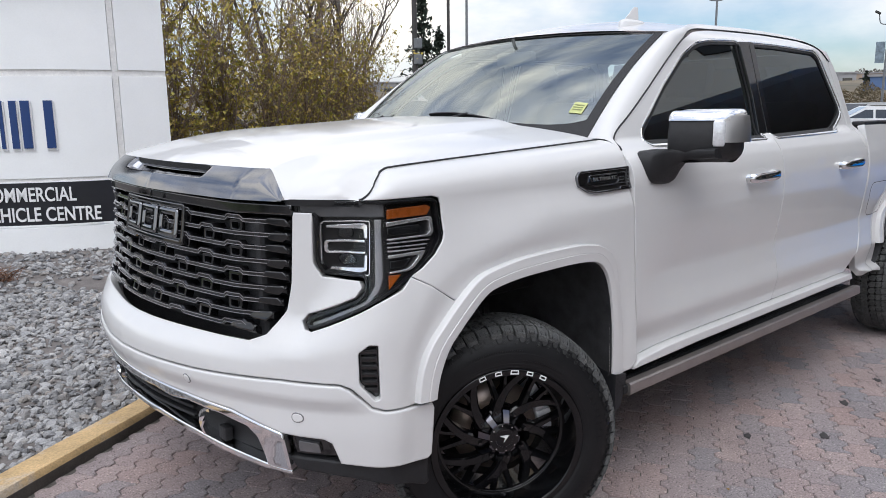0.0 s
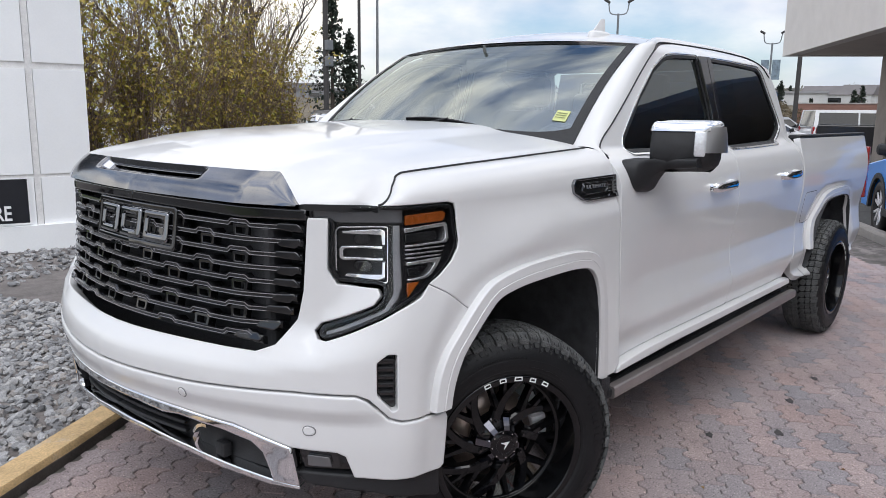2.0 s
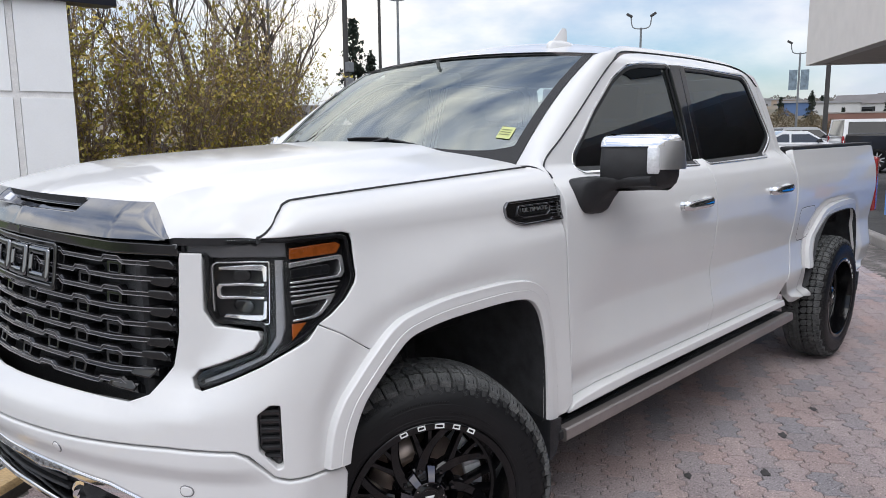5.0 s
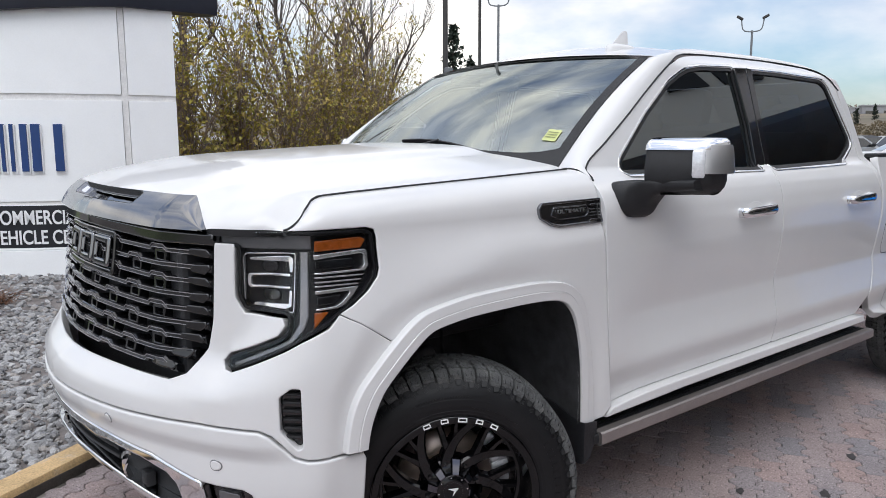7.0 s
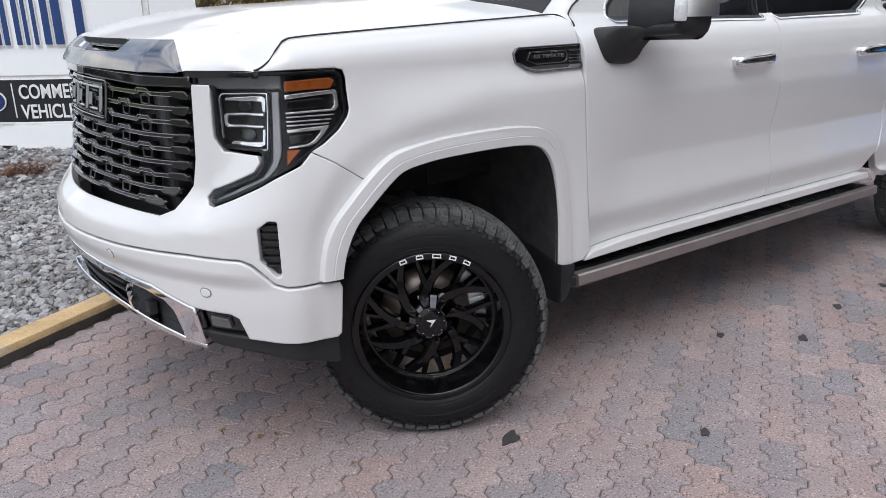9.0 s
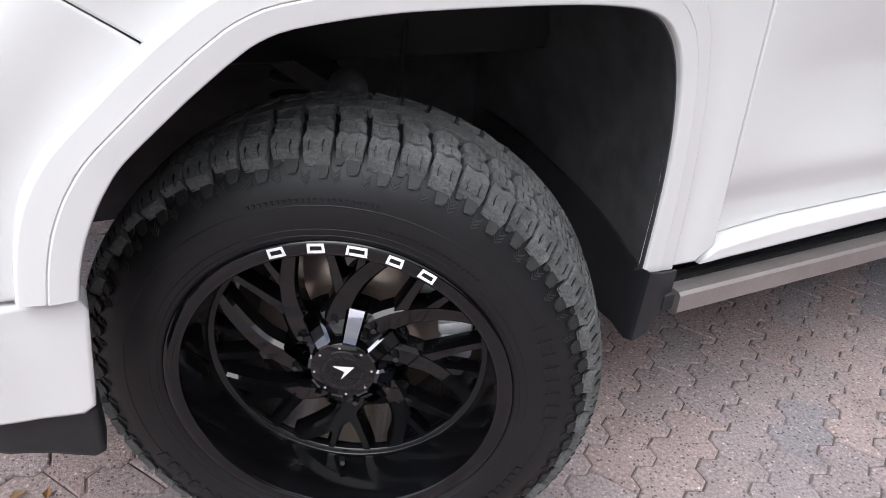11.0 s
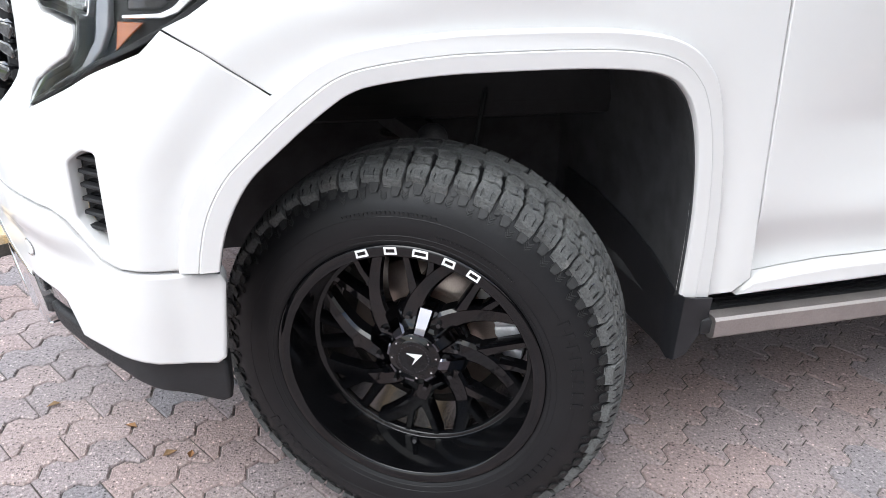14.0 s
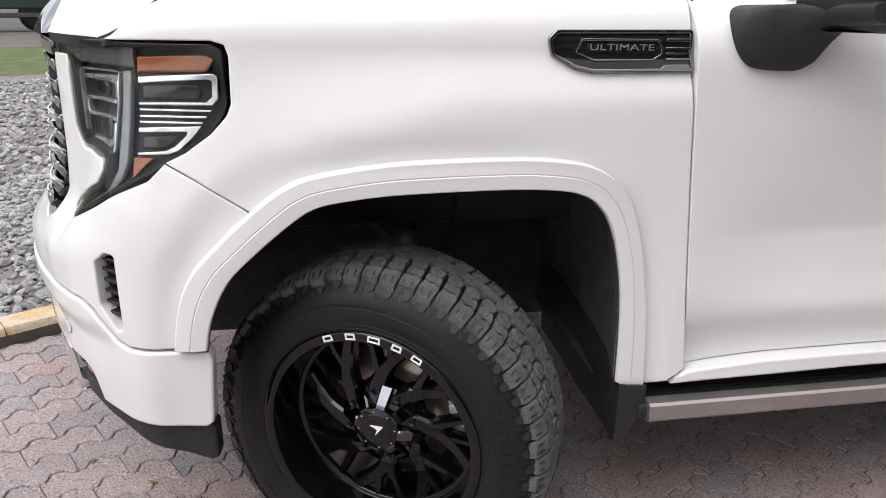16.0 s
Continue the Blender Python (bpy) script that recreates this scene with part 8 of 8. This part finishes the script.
for k, (x, y, h, r) in enumerate(((3.2, 13.5, 8, 0.13), (5.0, 14.6, 9, 0.15), (6.6, 14.0, 7.5, 0.12), (8.4, 15.5, 8, 0.13), (10.4, 16.6, 7, 0.11), (11.8, 17.6, 6.5, 0.10), (1.6, 15.0, 9, 0.15), (9.4, 14.2, 6, 0.09))):
    bare_tree((x, y, 0), h, 300 + k, r)


def spruce(at, h, seed):
    rg = random.Random(seed)
    s = thing("spruce_tree", "dark uneven spruce beyond the lot", "tree", at)
    V, F, NV, NF = [], [], [], []
    limb(V, F, [Vector((0, 0, h * k / 6)) for k in range(7)], 0.16, 0.02, 7)
    for i in range(int(h * 22)):
        z = h * (0.10 + 0.90 * rg.random() ** 0.8)
        a = rg.uniform(0, 6.3)
        w = (h - z) * 0.30 * rg.uniform(0.5, 1.15) + 0.1
        tip = Vector((math.cos(a) * w, math.sin(a) * w, z - 0.15 * w))
        limb(V, F, [Vector((0, 0, z)), tip * 0.5 + Vector((0, 0, z * 0.5 + 0.06)), tip], 0.02, 0.006, 4)
        for k in range(10):
            t = rg.uniform(0.15, 1.0)
            p = Vector((0, 0, z)).lerp(tip, t) + Vector((rg.gauss(0, 0.05), rg.gauss(0, 0.05), rg.gauss(0, 0.04)))
            leaf(NV, NF, p, rg.uniform(0.12, 0.28), rg)
    link("trunk", V, F, BARK, s)
    link("crown", NV, NF, NEEDLE, s, smooth=False)


spruce((27.7, 33.4, 0), 8.2, 7)
spruce((29.8, 34.2, 0), 6.4, 8)
for k, (a, d, h) in enumerate(((10, 150, 4.2), (10.8, 165, 3.4), (13.2, 190, 4.6), (16.5, 160, 3.8), (17.3, 175, 4.6), (21, 180, 4.4), (22, 150, 3.2), (26, 170, 4.0), (8, 105, 3.6), (12, 128, 4.4), (15, 108, 3.2), (19, 135, 4.2), (24, 110, 3.8), (30, 140, 5), (5, 120, 3.6), (17.0, 118, 5.2), (12.4, 112, 4.0))):
    spruce((d * math.cos(radians(a)), d * math.sin(radians(a)), float(np.interp(d, [90, 115, 160], [-0.2, 1.3, 3.8]))), h, 40 + k)


def thicket(name, label, count, turn, dist, low, high, size, mat, seed):
    """A far band of growth: many small blades over a stretch of bearings."""
    rg = random.Random(seed)
    V, F = [], []
    for _ in range(count):
        a, d = radians(rg.uniform(*turn)), rg.uniform(*dist)
        top = low + (high - low) * (0.85 + 0.45 * noise.noise(Vector((a * 60, d * 0.05, seed))))
        leaf(V, F, Vector((d * math.cos(a), d * math.sin(a), rg.uniform(low, max(low + 0.2, top)))), rg.uniform(*size), rg)
    tagged(link(name, V, F, mat, smooth=False), label, "bushes", kind="stuff")


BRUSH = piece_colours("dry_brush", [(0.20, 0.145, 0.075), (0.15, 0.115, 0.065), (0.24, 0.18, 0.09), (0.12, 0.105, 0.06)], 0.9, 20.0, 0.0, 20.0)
# distance haze is mixed into the woods' pale, greyed tones
WOODS = piece_colours("autumn_woods_with_haze", [(0.27, 0.26, 0.235), (0.33, 0.30, 0.26), (0.24, 0.25, 0.225), (0.36, 0.30, 0.23)], 0.9, 20.0, 0.0, 20.0)
thicket("far_brush", "brown dry brush behind the back row of the lot", 26000, (15.4, 34), (86, 96), 0.6, 3.5, (0.07, 0.20), BRUSH, 5)
thicket("far_woods", "grey-brown woods along the far rise, haze painted into their colour", 42000, (-2, 48), (300, 350), 8.5, 13.2, (0.5, 1.1), WOODS, 6)
# dry weed in the gravel
rg = random.Random(77)
V, F = [], []
wx, wy = -0.55, 5.6
for i in range(160):
    a = rg.uniform(0, 6.3)
    b = Vector((rg.gauss(0, 0.10), rg.gauss(0, 0.06), 0.0))
    t = b + Vector((math.cos(a) * 0.16, math.sin(a) * 0.16, rg.uniform(0.02, 0.13)))
    limb(V, F, [b, b.lerp(t, 0.5) + Vector((0, 0, 0.03)), t], 0.003, 0.001, 3)
weed = thing("dry_weed", "low patch of dry reddish weeds in the gravel", "plant", (wx, wy, 0.13))
link("stem", V, F, material("dry_weed_stem", (0.17, 0.085, 0.05), 0.9, 0, 0.4, 30.0), weed)["kind"] = "stuff"

# ---------------------------------------------------------------- litter on the paving and the pavers nearest the wheel
FALLEN = piece_colours("fallen_leaves", [(0.45, 0.28, 0.06), (0.38, 0.18, 0.07), (0.30, 0.25, 0.15)], 0.8, 60.0, 0, 60.0)
for k, (x, y, s, t) in enumerate(((-0.533, 0.323, 0.032, 20), (-0.47, 0.30, 0.026, 80), (-0.60, 0.45, 0.03, 150), (-0.80, 0.60, 0.03, 200), (-0.35, -0.02, 0.022, 10), (0.95, -0.35, 0.02, 60), (1.55, -0.75, 0.022, 120), (-0.70, 0.20, 0.02, 260), (0.5, -0.55, 0.02, 33))):
    V, F = [], []
    for q in ((0, 0, 0.002), (s * 0.4, s * 0.33, 0.008), (s * 1.1, 0, 0.003), (s * 0.4, -s * 0.33, 0.007)):
        V.append(q)
    V += [(a, b, c - 0.001) for a, b, c in V]
    F = [(0, 1, 2), (0, 2, 3), (4, 6, 5), (4, 7, 6)]
    l = link("fallen_leaf", V, F, FALLEN, smooth=False)
    l.matrix_world = pose(x, y, GZ + 0.003, 0, 0, t)
    tagged(l, "small dry yellow leaf lying on the pavers", "leaf", group="fallen leaves")
OIL = material("oil_stain", (0.045, 0.042, 0.042), 0.7, 0, 0.3, 40.0)
for k, (x, y, s) in enumerate(((0.179, -0.217, 0.045), (0.742, -0.61, 0.028), (1.759, -0.397, 0.035), (1.5, -0.15, 0.028), (2.25, -0.30, 0.035), (2.73, -0.30, 0.03), (2.0, -0.85, 0.025), (3.0, -0.75, 0.03))):
    rg = random.Random(k)
    ring = [(s * (1 + 0.3 * math.sin(3 * a + k)) * rg.uniform(0.8, 1.15) * math.cos(a), 0.6 * s * rg.uniform(0.8, 1.15) * math.sin(a), 0.0) for a in [i * math.pi / 9 for i in range(18)]]
    o = link("oil_stain", ring + [(a, b, -0.002) for a, b, c in ring], [tuple(range(18)), tuple(range(35, 17, -1))] + [(i, (i + 1) % 18, 18 + (i + 1) % 18, 18 + i) for i in range(18)], OIL, smooth=False)
    o.matrix_world = pose(x, y, GZ + 0.0045, 0, 0, 30)
    tagged(o, "small dark oil stain on the pavers", "stain", group="oil stains", kind="structure")
one = bpy.data.meshes.new("paver")
one.from_pydata(paver_mesh_data(0, 0, 1, 0, 0, (0, 0)), [], paver_faces(0))
one.materials.append(PAVER)
for x, y, dz, tilt in near:
    p = new("paver", one)
    p.parent = paving
    p.matrix_basis = Matrix.Translation((x, y, dz)) @ Euler((tilt[1], -tilt[0], KA)).to_matrix().to_4x4()
